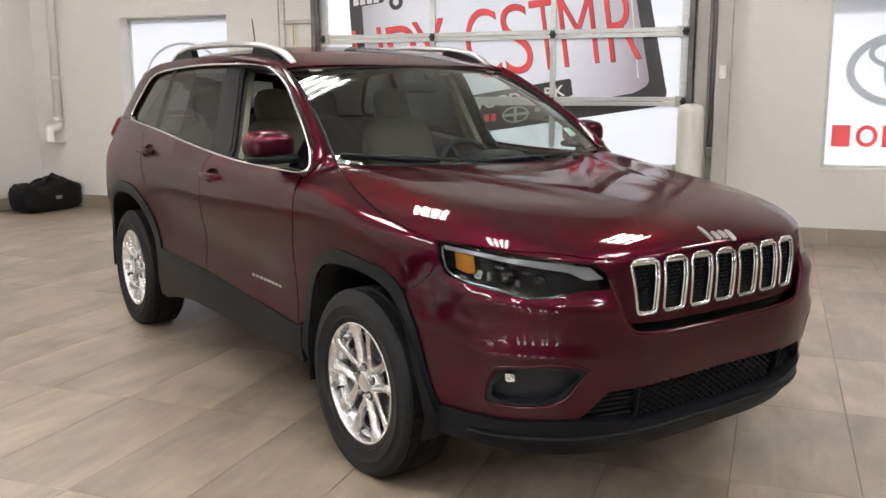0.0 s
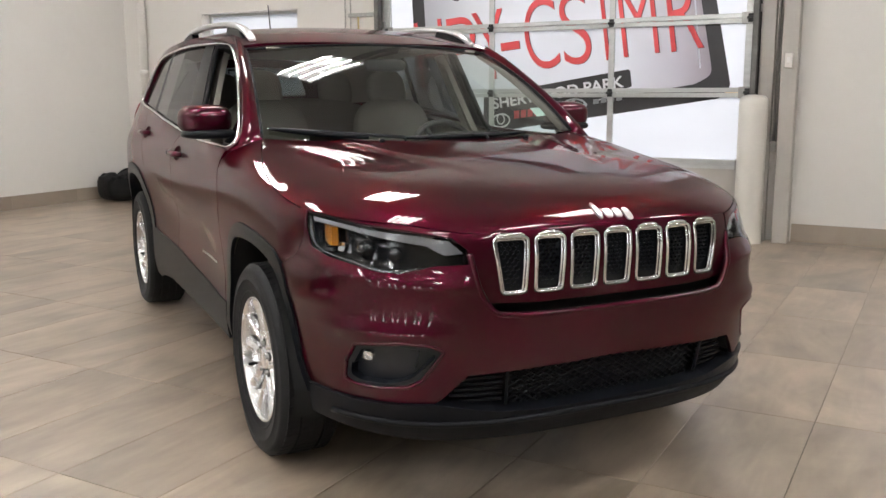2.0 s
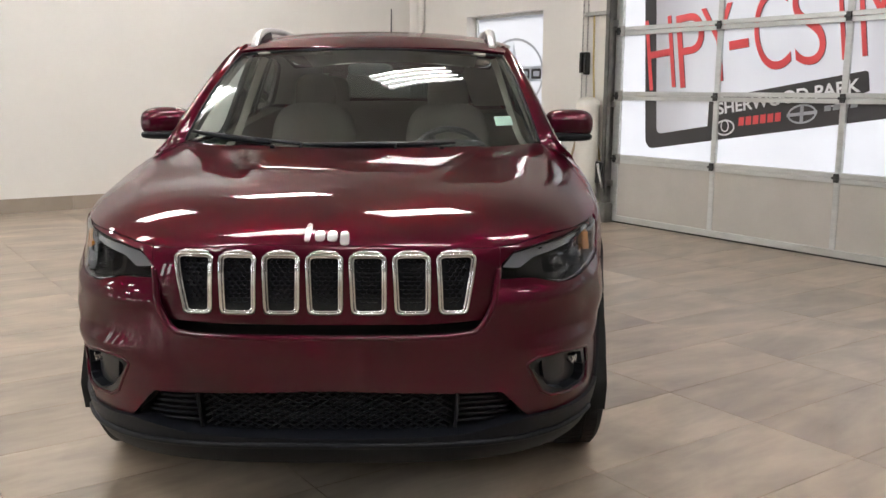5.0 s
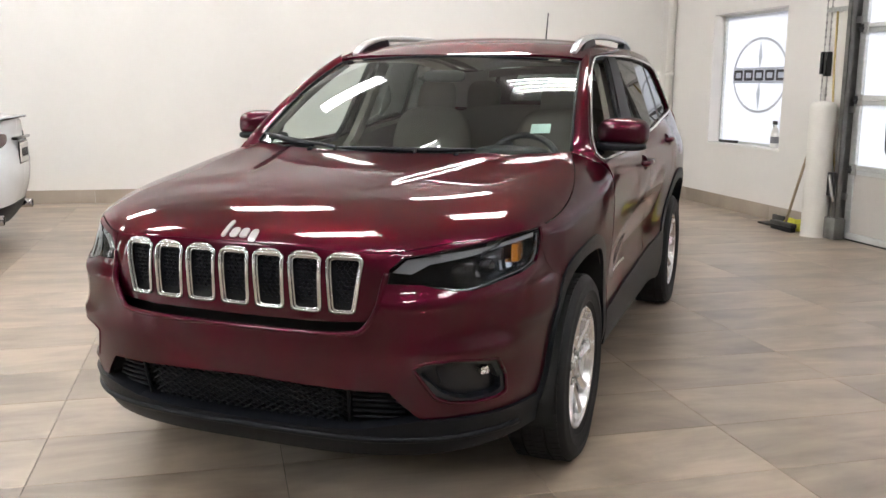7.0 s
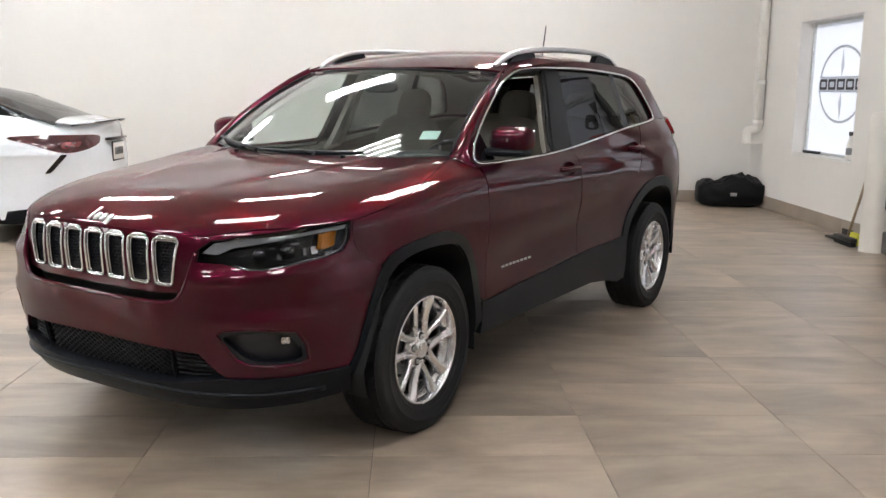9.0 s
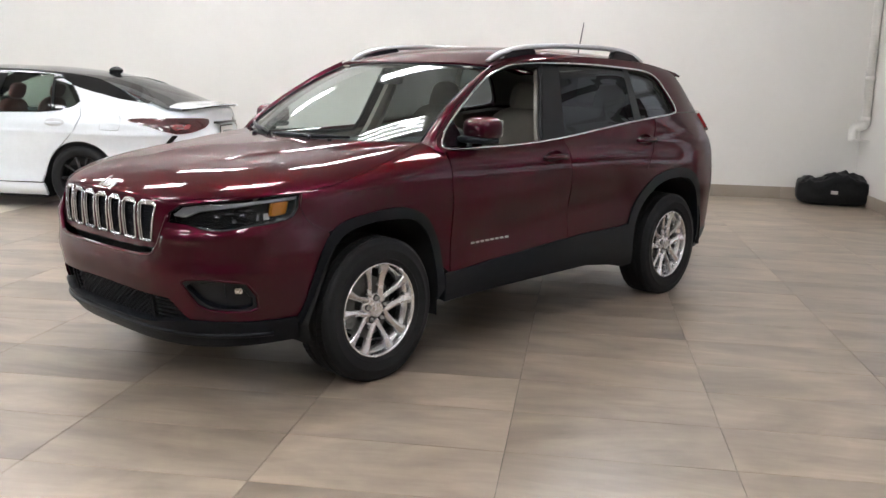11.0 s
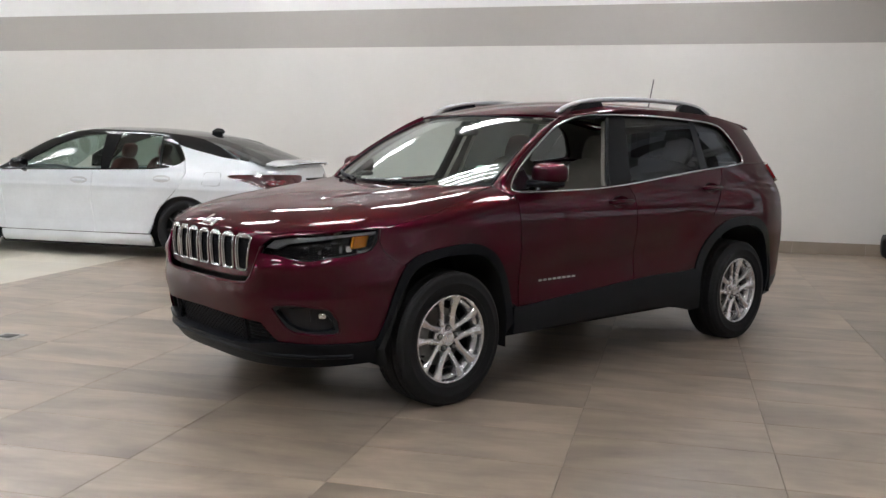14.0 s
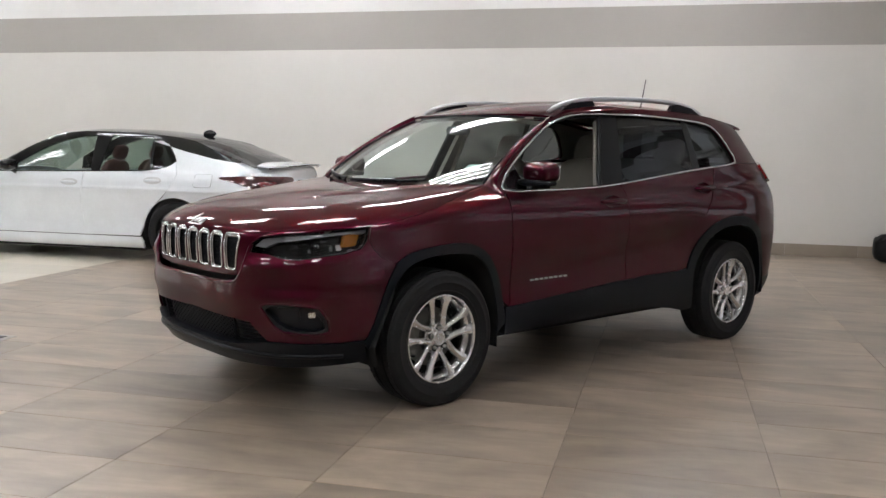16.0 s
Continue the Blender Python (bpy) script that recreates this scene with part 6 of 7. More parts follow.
def bollard(x, y):
    t = thing("bollard", pose(x, y, 0), "cream plastic-sleeved bollard beside the garage door", "bollard", "door bollards")
    part("sleeve", lathe(bmesh.new(), [(0.118, 0.012), (0.118, 1.195)], 40), M_BOLLARD, t)
    part("cap", lathe(bmesh.new(), [(0.1185, 1.192), (0.1185, 1.20), (0.112, 1.235), (0.09, 1.258), (0.05, 1.268), (0.0, 1.27)], 40), M_BOLLARD, t)
    part("base_ring", lathe(bmesh.new(), [(0.122, 0.0), (0.122, 0.012), (0.116, 0.014)], 40), M_BOLLARD, t)
    return t


bollard(-2.765, 4.15)
bollard(1.28, 4.13)

t = thing("chain_hoist", pose(0, 0, 0), "loop of steel chain with black keeper beside the garage door", "chain hoist")
for x in (-3.045, -2.975):
    bm = bmesh.new()
    for k in range(64):
        z = 1.22 + k * 0.034
        blob(bm, (x, 4.315, z), (0.006 if k % 2 else 0.012, 0.012 if k % 2 else 0.006, 0.019), 2.0, nu=6, nv=4)
    part("chain", bm, M_GALV, t, "steel link chain")
part("keeper", newbox(-3.055, -3.020, 4.28, 4.345, 1.52, 1.73, 0.006), M_GLOSSBLACK, t, "black chain keeper")
part("keeper", newbox(-2.995, -2.955, 4.28, 4.345, 1.50, 1.73, 0.006), M_GLOSSBLACK, t, "black chain keeper")
t = thing("wall_bracket", pose(0, 0, 0), "grey steel bracket high beside the garage door", "bracket")
part("arm", newbox(-2.98, -2.62, 4.27, 4.345, 2.09, 2.13, 0.004), M_GALV, t, smooth=False)
t = thing("pull_strap", pose(0, 0, 0), "worn yellow pull strap hanging beside the garage door", "strap")
part("strap", tube(bmesh.new(), [(-2.86, 4.29, 2.10), (-2.85, 4.29, 1.6), (-2.80, 4.285, 1.0), (-2.70, 4.28, 0.62)], 0.010, 6), mat("yellow_webbing", (0.50, 0.38, 0.16), 0.8, vary=0.15, scale=20), t)
t = thing("door_latch", pose(0, 0, 0), "dark slide latch low on the garage door frame", "latch")
part("plate", newbox(-2.66, -2.56, 4.17, 4.20, 0.40, 0.62, 0.006, Matrix.Identity(4)), M_DARKSTEEL, t)
part("handle", tube(bmesh.new(), [(-2.60, 4.15, 0.60), (-2.53, 4.14, 0.42), (-2.52, 4.15, 0.36)], 0.014, 8), M_GALV, t)
t = thing("floor_box", pose(0, 0, 0), "dark scuffed steel box on the floor by the bollard", "box")
part("body", newbox(-2.66, -2.50, 4.17, 4.29, 0.0, 0.20, 0.01), M_TRACK, t)

t = thing("drain_pipe", pose(0, 0, 0), "white painted drain pipe with elbow in the corner", "pipe")
PX, PYY = -6.085, 4.29
part("riser", tube(bmesh.new(), [(PX, PYY, CEILING - 0.02), (PX, PYY, 1.04)], 0.050, 20), M_PIPE, t)
part("elbow", tube(bmesh.new(), smooth_line([(PX, PYY, 1.05), (PX, PYY, 1.005), (PX - 0.01, PYY - 0.02, 0.975), (PX - 0.025, PYY - 0.07, 0.965)], 4), 0.053, 20), M_PIPE, t)
part("outlet", tube(bmesh.new(), smooth_line([(PX - 0.02, PYY - 0.06, 0.965), (PX - 0.035, PYY - 0.105, 0.955), (PX - 0.04, PYY - 0.12, 0.915), (PX - 0.04, PYY - 0.12, 0.80)], 4), 0.054, 20), M_PIPE, t)
part("foot_plate", newbox(PX - 0.07, PX + 0.05, PYY - 0.16, 4.345, 0.788, 0.800, 0.002), M_PIPE, t)
for z in (1.06, 1.55, 2.9):
    part("collar", lathe(bmesh.new(), [(0.051, -0.03), (0.058, -0.028), (0.058, 0.028), (0.051, 0.03)], 24, "z", Matrix.Translation((PX, PYY, z))), M_PIPE, t)

# duffel bag
t = thing("duffel_bag", pose(-6.05, 3.97, 0, 0, 0, 82), "black duffel bag slumped on the floor by the wall", "bag")
bm = blob(bmesh.new(), (0, 0, 0.185), (0.42, 0.19, 0.185), 4.5, nu=64, nv=32)
for v in bm.verts:
    n = noise.noise(v.co * 6.0) * 0.045 + noise.noise(v.co * 17.0) * 0.03
    sag = 0.05 * math.exp(-(((v.co.x - 0.10) / 0.13) ** 2)) - 0.035 * math.exp(-(((v.co.x + 0.16) / 0.10) ** 2)) - 0.02
    if v.co.z > 0.10:
        v.co.z += (n + sag) * (v.co.z - 0.05) / 0.25
        v.co.y += n * 0.5
    v.co.z = max(v.co.z, 0.001)
part("body", bm, M_BAG, t)
for sgn in (1, -1):
    part("strap", tube(bmesh.new(), smooth_line([(-0.16, 0.14 * sgn, 0.08), (-0.15, 0.15 * sgn, 0.25), (-0.06, 0.10 * sgn, 0.36), (0.05, 0.08 * sgn, 0.355), (0.13, 0.15 * sgn, 0.24), (0.14, 0.16 * sgn, 0.08)], 5), 0.013, 6), M_BAG, t, "black webbing strap")
part("buckle", newbox(-0.03, 0.05, -0.205, -0.195, 0.15, 0.19, 0.003), M_GALV, t)

# cleaning things
t = thing("broom", pose(0, 0, 0), "push broom with wooden handle leaning on the bollard", "broom")
part("handle", tube(bmesh.new(), [(-3.12, 4.08, 0.05), (-2.93, 4.20, 0.98)], 0.013, 8), mat("worn_wood", (0.30, 0.22, 0.14), 0.6, vary=0.2, scale=15), t)
part("head", newbox(-3.30, -2.95, 4.03, 4.10, 0.045, 0.085, 0.008), M_DARKSTEEL, t)
part("bristles", newbox(-3.29, -2.96, 4.035, 4.095, 0.0, 0.046, 0.004), M_RUBBER, t)
t = thing("dustpan", pose(0, 0, 0), "dark dustpan lying on the floor by the wall", "dustpan")
bm = newbox(-3.62, -3.42, 4.10, 4.28, 0.0, 0.02, 0.004)
box(bm, -3.62, -3.42, 4.27, 4.29, 0.0, 0.09, 0.004)
part("pan", bm, M_DARKSTEEL, t)
t = thing("cleaning_cloth", pose(-3.11, 4.19, 0), "crumpled yellow cleaning cloth on the floor", "cloth")
bm = blob(bmesh.new(), (0, 0, 0.05), (0.15, 0.075, 0.055), 2.2, nu=40, nv=20)
for v in bm.verts:
    v.co += Vector((noise.noise(v.co * 18), noise.noise(v.co * 18 + Vector((5, 0, 0))), noise.noise(v.co * 18 + Vector((0, 7, 0))))) * 0.035
    v.co.z = max(v.co.z, 0.001)
part("cloth", bm, mat("yellow_cloth", (0.62, 0.60, 0.06), 0.85, vary=0.25, scale=25), t)
t = thing("spray_bottle", pose(-3.93, 4.44, 0.756), "white spray bottle with grey label on the window sill", "spray bottle")
part("bottle", lathe(bmesh.new(), [(0.0, 0.0), (0.042, 0.0), (0.045, 0.02), (0.045, 0.15), (0.03, 0.20), (0.014, 0.225), (0.014, 0.245)], 24), M_PIPE, t)
part("label", lathe(bmesh.new(), [(0.0456, 0.05), (0.0456, 0.12)], 24), mat("bottle_label", (0.18, 0.18, 0.19), 0.5, vary=0.2, scale=40), t)
bm = newbox(-0.045, 0.02, -0.012, 0.012, 0.245, 0.285, 0.005)
box(bm, -0.035, -0.02, -0.006, 0.006, 0.195, 0.25, 0.002)
part("trigger", bm, M_DARKSTEEL, t)
t = thing("squeegee", pose(-5.0, 4.42, 0.757, 0, 0, 10), "black squeegee lying on the window sill", "squeegee")
bm = newbox(0.0, 0.30, -0.015, 0.015, 0.0, 0.03, 0.005)
box(bm, 0.12, 0.16, -0.06, -0.015, 0.005, 0.025, 0.004)
part("blade", bm, M_DARKSTEEL, t)
t = thing("floor_outlet", pose(1.0, -3.25, 0.001), "flat grey metal outlet cover in the floor", "outlet cover")
part("cover", newbox(-0.09, 0.09, -0.09, 0.09, 0.0, 0.006, 0.003), M_GALV, t)
part("flap", newbox(-0.05, 0.05, -0.05, 0.05, 0.006, 0.010, 0.002), M_DARKSTEEL, t)


# ---- the white saloon car ----
saloon = thing("saloon_car", pose(-3.74, -5.58, 0, 0, 0, -90), "white saloon car with gloss black roof parked along the wall", "car")
M_WHITE = paint_mat("pearl_white_paint", (0.82, 0.855, 0.895), 0.3, 0.3, 0.0)
M_REDSEAT = mat("red_leather", (0.13, 0.018, 0.017), 0.5, vary=0.1, scale=20)
M_BLACKWHEEL = mat("black_alloy", (0.0035, 0.0035, 0.004), 0.3, 0.0, spec=0.35, vary=0.2, scale=20)
S_WIDE = [(0.12, 0.80), (0.18, 0.87), (0.25, 0.895), (0.32, 0.892), (0.42, 0.880), (0.55, 0.884), (0.68, 0.896), (0.77, 0.912), (0.805, 0.924), (0.825, 0.917), (0.90, 0.905), (0.94, 0.892), (0.98, 0.872)]
S_ROOF = [(-2.7, 1.06), (-2.3, 1.13), (-2.0, 1.235), (-1.7, 1.335), (-1.4, 1.408), (-1.0, 1.456), (-0.5, 1.480), (0.0, 1.478), (0.3, 1.430), (0.6, 1.310), (0.9, 1.152), (1.2, 1.0), (1.5, 0.95), (2.3, 0.80)]
S_LEAN = [(0, 0.872), (0.15, 0.848), (0.4, 0.79), (0.7, 0.70), (0.88, 0.625), (1.0, 0.54)]
S_TAIL = [(0.15, -2.40), (0.3, -2.52), (0.5, -2.60), (0.7, -2.62), (0.84, -2.60), (0.95, -2.57), (1.05, -2.58), (1.15, -2.50), (1.4, -2.3)]
S_NOSE = [(0.15, 2.15), (0.3, 2.28), (0.5, 2.33), (0.7, 2.30), (0.85, 2.18), (1.0, 2.0)]


def s_roof(x):
    return curve(S_ROOF, x)


def s_side(x, z):
    top = max(s_roof(x), 1.08)
    w = curve(S_WIDE, z) if z <= 0.98 else curve(S_LEAN, min(1, (z - 0.98) / (top - 0.98)))
    w += 0.018 * math.exp(-(((x + 1.5) / 0.45) ** 2)) * math.exp(-(((z - 0.80) / 0.18) ** 2))
    if -1.6 <= x <= 1.3:
        return Vector((x, w, z))
    if x < 0:
        xr, e, s = -1.6, -curve(S_TAIL, z) - 1.6, -1
        phi = radians(90 - (xr - x) / KT)
    else:
        xr, e, s = 1.3, curve(S_NOSE, z) - 1.3, 1
        phi = radians(90 - (x - xr) / KT)
    n = 3.0
    r = ((abs(math.cos(phi)) / e) ** n + (abs(math.sin(phi)) / w) ** n) ** (-1 / n)
    return Vector((xr + s * r * math.cos(phi), r * math.sin(phi), z))


def s_top(x, y):
    return Vector((x, y, s_roof(x) - 0.045 * (y / 0.6) ** 2 - 0.006))


S_END = -1.6 - 89.9 * KT


def spair(name, outline, f, material, label="", **k):
    out = []
    for g, flip in ((f, True), (mirrored(f), False)):
        out.append(part(name, patch(outline, g, flip=flip, **k), material, saloon, label))
    return out


SA_R, SA_F = (-1.41, 0.336), (1.41, 0.336)
white_line = [(-2.12, 1.118), (-1.85, 1.150), (-1.512, 1.215), (-1.32, 1.262), (-1.20, 1.300), (-1.05, 1.335)]
belt_s = [(0.95, 0.962), (0.60, 0.968), (-0.37, 0.988), (-1.0, 1.008)]
S_DLO = smooth_line([(0.745, 0.975), (0.60, 0.98), (0.1, 0.985), (-0.40, 0.997), (-1.003, 1.014), (-1.284, 1.055), (-1.372, 1.125), (-1.30, 1.225), (-1.219, 1.300), (-1.011, 1.385), (-0.75, 1.395), (-0.515, 1.402), (-0.25, 1.392), (0.08, 1.335), (0.36, 1.228), (0.62, 1.075)], 4, closed=True)
arc = arch(SA_R, 0.385, 0.385, 10, 180, 30, sq=2.05)
spair("door", [(0.90, 0.285), (0.93, 0.62), (0.95, 0.955)] + [(x, curve(sorted(belt_s), x)) for x in np.linspace(0.8, -0.262, 8)] + [(-0.262, 0.82), (-0.222, 0.66), (-0.255, 0.45), (-0.283, 0.285)], s_side, M_WHITE)
spair("door", [(-0.289, 0.285), (-0.261, 0.45), (-0.228, 0.66), (-0.268, 0.82), (-0.270, 0.99)] + [(x, curve(sorted(belt_s), x)) for x in np.linspace(-0.4, -1.0, 6)] + [(-1.28, 1.048), (-1.345, 1.078), (-1.384, 1.116), (-1.425, 0.97), (-1.36, 0.82), (-1.19, 0.667), (-1.09, 0.58), (-1.022, 0.436), (-0.968, 0.29)], s_side, M_WHITE)
quarter_s = [(-0.974, 0.285)] + arc[3:] + [(-1.84, 0.22), (-2.0, 0.24), (S_END, 0.24), (S_END, 1.09), (-2.6, 1.09), (-2.3, 1.10), (-2.13, 1.112)] + white_line + [(-1.13, 1.345), (-1.235, 1.300), (-1.32, 1.22), (-1.388, 1.125), (-1.432, 0.97), (-1.366, 0.82), (-1.196, 0.66), (-1.096, 0.576), (-1.03, 0.43)]
spair("quarter_panel", quarter_s, s_side, M_WHITE)
spair("sill", [(0.95, 0.14), (0.95, 0.278), (-0.985, 0.278), (-1.012, 0.22), (-1.0, 0.15)], offset(s_side, 0.008), M_WHITE, rim=0.03)
spair("fender", [(0.907, 0.285), (0.937, 0.62), (0.957, 0.955), (1.3, 0.945), (1.8, 0.90), (2.5, 0.80), (2.7, 0.25), (1.85, 0.25)] + arch(SA_F, 0.385, 0.385, -8, 186, 30, sq=2.05), s_side, M_WHITE)
black = [(1.0, 0.975), (0.60, 0.972), (-0.27, 0.992), (-1.0, 1.012), (-1.29, 1.052), (-1.392, 1.125), (-1.325, 1.225), (-1.24, 1.304)] + white_line[::-1] + [(x, s_roof(x) - 0.045) for x in np.linspace(-1.95, 0.25, 14)] + [(0.55, 1.275), (0.85, 1.125)]
spair("roof_side", black, s_side, M_GLOSSBLACK, holes=[S_DLO])
line_s = [(x, 0.56) for x in np.linspace(-1.52, 0.2, 8)]
part("roof", patch(line_s + [(x, -y) for x, y in reversed(line_s)], s_top, step=0.06), M_GLOSSBLACK, saloon, "gloss black roof")
rg = [(-2.29, 0.72), (-1.85, 0.67), (-1.53, 0.62), (-1.53, -0.62), (-1.85, -0.67), (-2.29, -0.72)]
part("rear_glass", patch(rg, s_top, step=0.06, rim=0.004), M_TINT, saloon)
part("windscreen", patch([(0.21, 0.56), (1.15, 0.70), (1.15, -0.70), (0.21, -0.56)], s_top, step=0.08, rim=0.004), M_GLASS, saloon)
part("bonnet", patch([(1.16, 0.80), (2.15, 0.70), (2.25, 0.0), (2.15, -0.70), (1.16, -0.80)], lambda x, y: Vector((x, y, s_roof(x) - 0.08 * (y / 0.8) ** 2)), step=0.08), M_WHITE, saloon)
deck = [(-2.28, 0.66), (-2.45, 0.66), (-2.555, 0.50), (-2.585, 0.0), (-2.555, -0.50), (-2.45, -0.66), (-2.28, -0.66)]
part("boot_lid", patch(deck, lambda x, y: Vector((x, y, 1.108 - 0.05 * (y / 0.7) ** 4 - 0.12 * max(0, -2.3 - x) ** 2 + 0.020 * ease((x + 2.46) / 0.18))), step=0.04), M_WHITE, saloon)
for sgn in (1, -1):
    bm = bmesh.new()
    rows = []
    for y in np.linspace(0, 0.68, 12):
        k = y / 0.68
        xb, zb = -2.635 + 0.20 * k**2.2, 1.104 - 0.035 * k**2
        rows.append([bm.verts.new((a, y * sgn, b)) for a, b in ((xb + 0.16, zb - 0.015), (xb, zb), (xb + 0.004, zb - 0.012), (xb + 0.15, zb - 0.026))])
    for p, q in zip(rows, rows[1:]):
        for j in range(4):
            bm.faces.new((p[j], p[(j + 1) % 4], q[(j + 1) % 4], q[j]))
    bmesh.ops.recalc_face_normals(bm, faces=bm.faces)
    part("spoiler", bm, M_WHITE, saloon, smooth=False)
    part("spoiler_edge", tube(bmesh.new(), [(-2.637 + 0.20 * k**2.2 + 0.006, 0.68 * k * sgn, 1.099 - 0.035 * k**2 - 0.008) for k in np.linspace(0, 1, 12)], 0.0075, 6), M_GLOSSBLACK, saloon)
# fuel flap
M_CUP_SHADE = mat("cup_shade_white", (0.66, 0.67, 0.69), 0.3, vary=0.05, scale=10, coat=1.0)
flap = fillet([(-1.66, 0.985), (-1.86, 0.985), (-1.845, 0.845), (-1.645, 0.845)], 0.03)
part("flap_seam", tube(bmesh.new(), [offset(s_side, 0.0005)(*p) for p in flap], 0.0028, 6, closed=True), M_UNDER_SHADE, saloon)
part("fuel_flap", patch(flap, offset(s_side, 0.003), flip=True, rim=0.006), M_WHITE, saloon)
# side glass and pillars
def s_slice(front, back):
    poly = [p for p in S_DLO]
    out = poly
    for line, side in ((front, 1), (back, -1)):
        if line is None:
            continue
        res = []
        for i, p in enumerate(out):
            q = out[(i + 1) % len(out)]
            fp = (p[0] - (line[0] + (line[1] - line[0]) * (p[1] - 0.98) / 0.4)) * side
            fq = (q[0] - (line[0] + (line[1] - line[0]) * (q[1] - 0.98) / 0.4)) * side
            if fp <= 0:
                res.append(p)
            if (fp <= 0) != (fq <= 0):
                s = fp / (fp - fq)
                res.append((p[0] + (q[0] - p[0]) * s, p[1] + (q[1] - p[1]) * s))
        out = res
    return out


s_in = offset(s_side, -0.012)
M_SGLASS = glass_mat("saloon_glass", (0.70, 0.82, 0.75), clear=0.72, ior=1.75)
spair("side_glass", s_slice(None, (-0.36, -0.31)), s_in, M_SGLASS, rim=0.003)
spair("pillar", s_slice((-0.36, -0.31), (-0.455, -0.50)), offset(s_side, -0.004), M_GLOSSBLACK, rim=0.01)
spair("side_glass", s_slice((-0.455, -0.50), (-1.10, -1.02)), s_in, M_SGLASS, rim=0.003)
spair("pillar", s_slice((-1.10, -1.02), (-1.13, -1.05)), offset(s_side, -0.004), M_GLOSSBLACK, rim=0.01)
spair("side_glass", s_slice((-1.13, -1.05), None), s_in, M_TINT, rim=0.003)
for sgn in (1, -1):
    part("window_trim", tube(bmesh.new(), [(x, (s_side(x, z).y + 0.003) * sgn, z) for x, z in [(0.70, 0.974), (0.1, 0.983), (-0.40, 0.994), (-1.0, 1.011), (-1.22, 1.035)]], 0.006, 6), M_GLOSSBLACK, saloon)
    for x, z in ((-0.10, 0.868), (-1.15, 0.905)):
        p = s_side(x, z)
        # flat oval in greyed white: the cup's shade is put into its colour
        cup = [(x + 0.11 * math.cos(a), z + 0.040 * math.sin(a)) for a in np.linspace(0, 2 * math.pi, 20, endpoint=False)]
        part("handle_cup", patch(cup, (lambda f: f if sgn > 0 else mirrored(f))(offset(s_side, 0.002)), flip=sgn > 0, rim=0.003, step=0.03), M_CUP_SHADE, saloon)
        part("door_handle", blob(bmesh.new(), (x, (p.y + 0.018) * sgn, z), (0.095, 0.013, 0.016), 2.6, nu=20, nv=10), M_WHITE, saloon)
    mp = part("wing_mirror", blob(bmesh.new(), (0.62, 0.985 * sgn, 1.045), (0.075, 0.11, 0.065), 2.6), M_GLOSSBLACK, saloon, "gloss black wing mirror")
    part("mirror_foot", tube(bmesh.new(), [(0.62, 0.88 * sgn, 0.96), (0.62, 0.96 * sgn, 1.0)], 0.022, 8), M_GLOSSBLACK, mp)
part("aerial_fin", blob(bmesh.new(), (-1.36, 0, s_roof(-1.36) + 0.02), (0.085, 0.022, 0.045), 1.8), M_GLOSSBLACK, saloon, "black fin aerial")
# tail lamps, plate and bumper
LAMP_S = smooth_line([(-1.935, 0.945), (-2.05, 0.965), (-2.35, 0.972), (-2.70, 0.962), (-2.72, 0.905), (-2.60, 0.855), (-2.345, 0.812), (-2.10, 0.895)], 4, closed=True)
tl = spair("tail_lamp", LAMP_S, offset(s_side, 0.008), mat("smoked_red_lens", (0.05, 0.003, 0.0045), 0.15, vary=0.15, scale=30, coat=1.0), "dark red wraparound tail lamp", rim=0.02)
for o, f, flip in ((tl[0], s_side, True), (tl[1], mirrored(s_side), False)):
    part("clear_insert", patch(fillet([(-2.28, 0.905), (-2.50, 0.91), (-2.46, 0.862), (-2.34, 0.845)], 0.02), f, flip=flip, step=0.02, rim=0.004, lift=0.012), mat("clear_insert", (0.17, 0.045, 0.05), 0.15, vary=0.2, scale=60, coat=1.0), o, "pale clear insert")
    # silver chips stand for the white glints on the lamp
    for a, b in ((-2.31, 0.893), (-2.36, 0.872), (-2.42, 0.897), (-2.40, 0.868)):
        part("reflector", patch([(a - 0.018, b - 0.006), (a + 0.018, b - 0.006), (a + 0.012, b + 0.006), (a - 0.012, b + 0.006)], f, flip=flip, step=0.02, rim=0.003, lift=0.016), M_LAMPSILVER, o, "small silver chip standing for a glint")
spair("bumper_slit", fillet([(-2.31, 0.80), (-2.36, 0.80), (-2.24, 0.64), (-2.19, 0.63)], 0.01), offset(s_side, 0.004), M_GLOSSBLACK, rim=0.006)
spair("lower_bumper", [(-1.86, 0.19), (-1.90, 0.30), (-2.4, 0.36), (S_END, 0.38), (S_END, 0.19)], offset(s_side, 0.008), M_BLACKPLASTIC, rim=0.03)
pl = part("number_plate", newbox(-2.628, -2.616, -0.155, 0.155, 0.715, 0.875, 0.003), M_PIPE, saloon, "plate with dark frame and plain bars")
part("plate_frame", newbox(-2.622, -2.612, -0.17, 0.17, 0.70, 0.89, 0.003), M_GLOSSBLACK, pl)
for k in range(6):
    part("text_bar", newbox(-2.631, -2.6285, -0.12 + k * 0.042, -0.092 + k * 0.042, 0.76, 0.83), M_DASH, pl)
part("boot_garnish", newbox(-2.630, -2.58, -0.26, 0.26, 0.905, 0.93, 0.006), M_GLOSSBLACK, saloon)
for sgn in (1, -1):
    part("exhaust_tip", lathe(bmesh.new(), [(0.035, 0.0), (0.042, 0.0), (0.042, 0.10), (0.035, 0.10)], 20, "z", Matrix.Translation((-2.55, 0.58 * sgn, 0.28)) @ Matrix.Rotation(radians(90), 4, "Y")), M_CHROME, saloon)


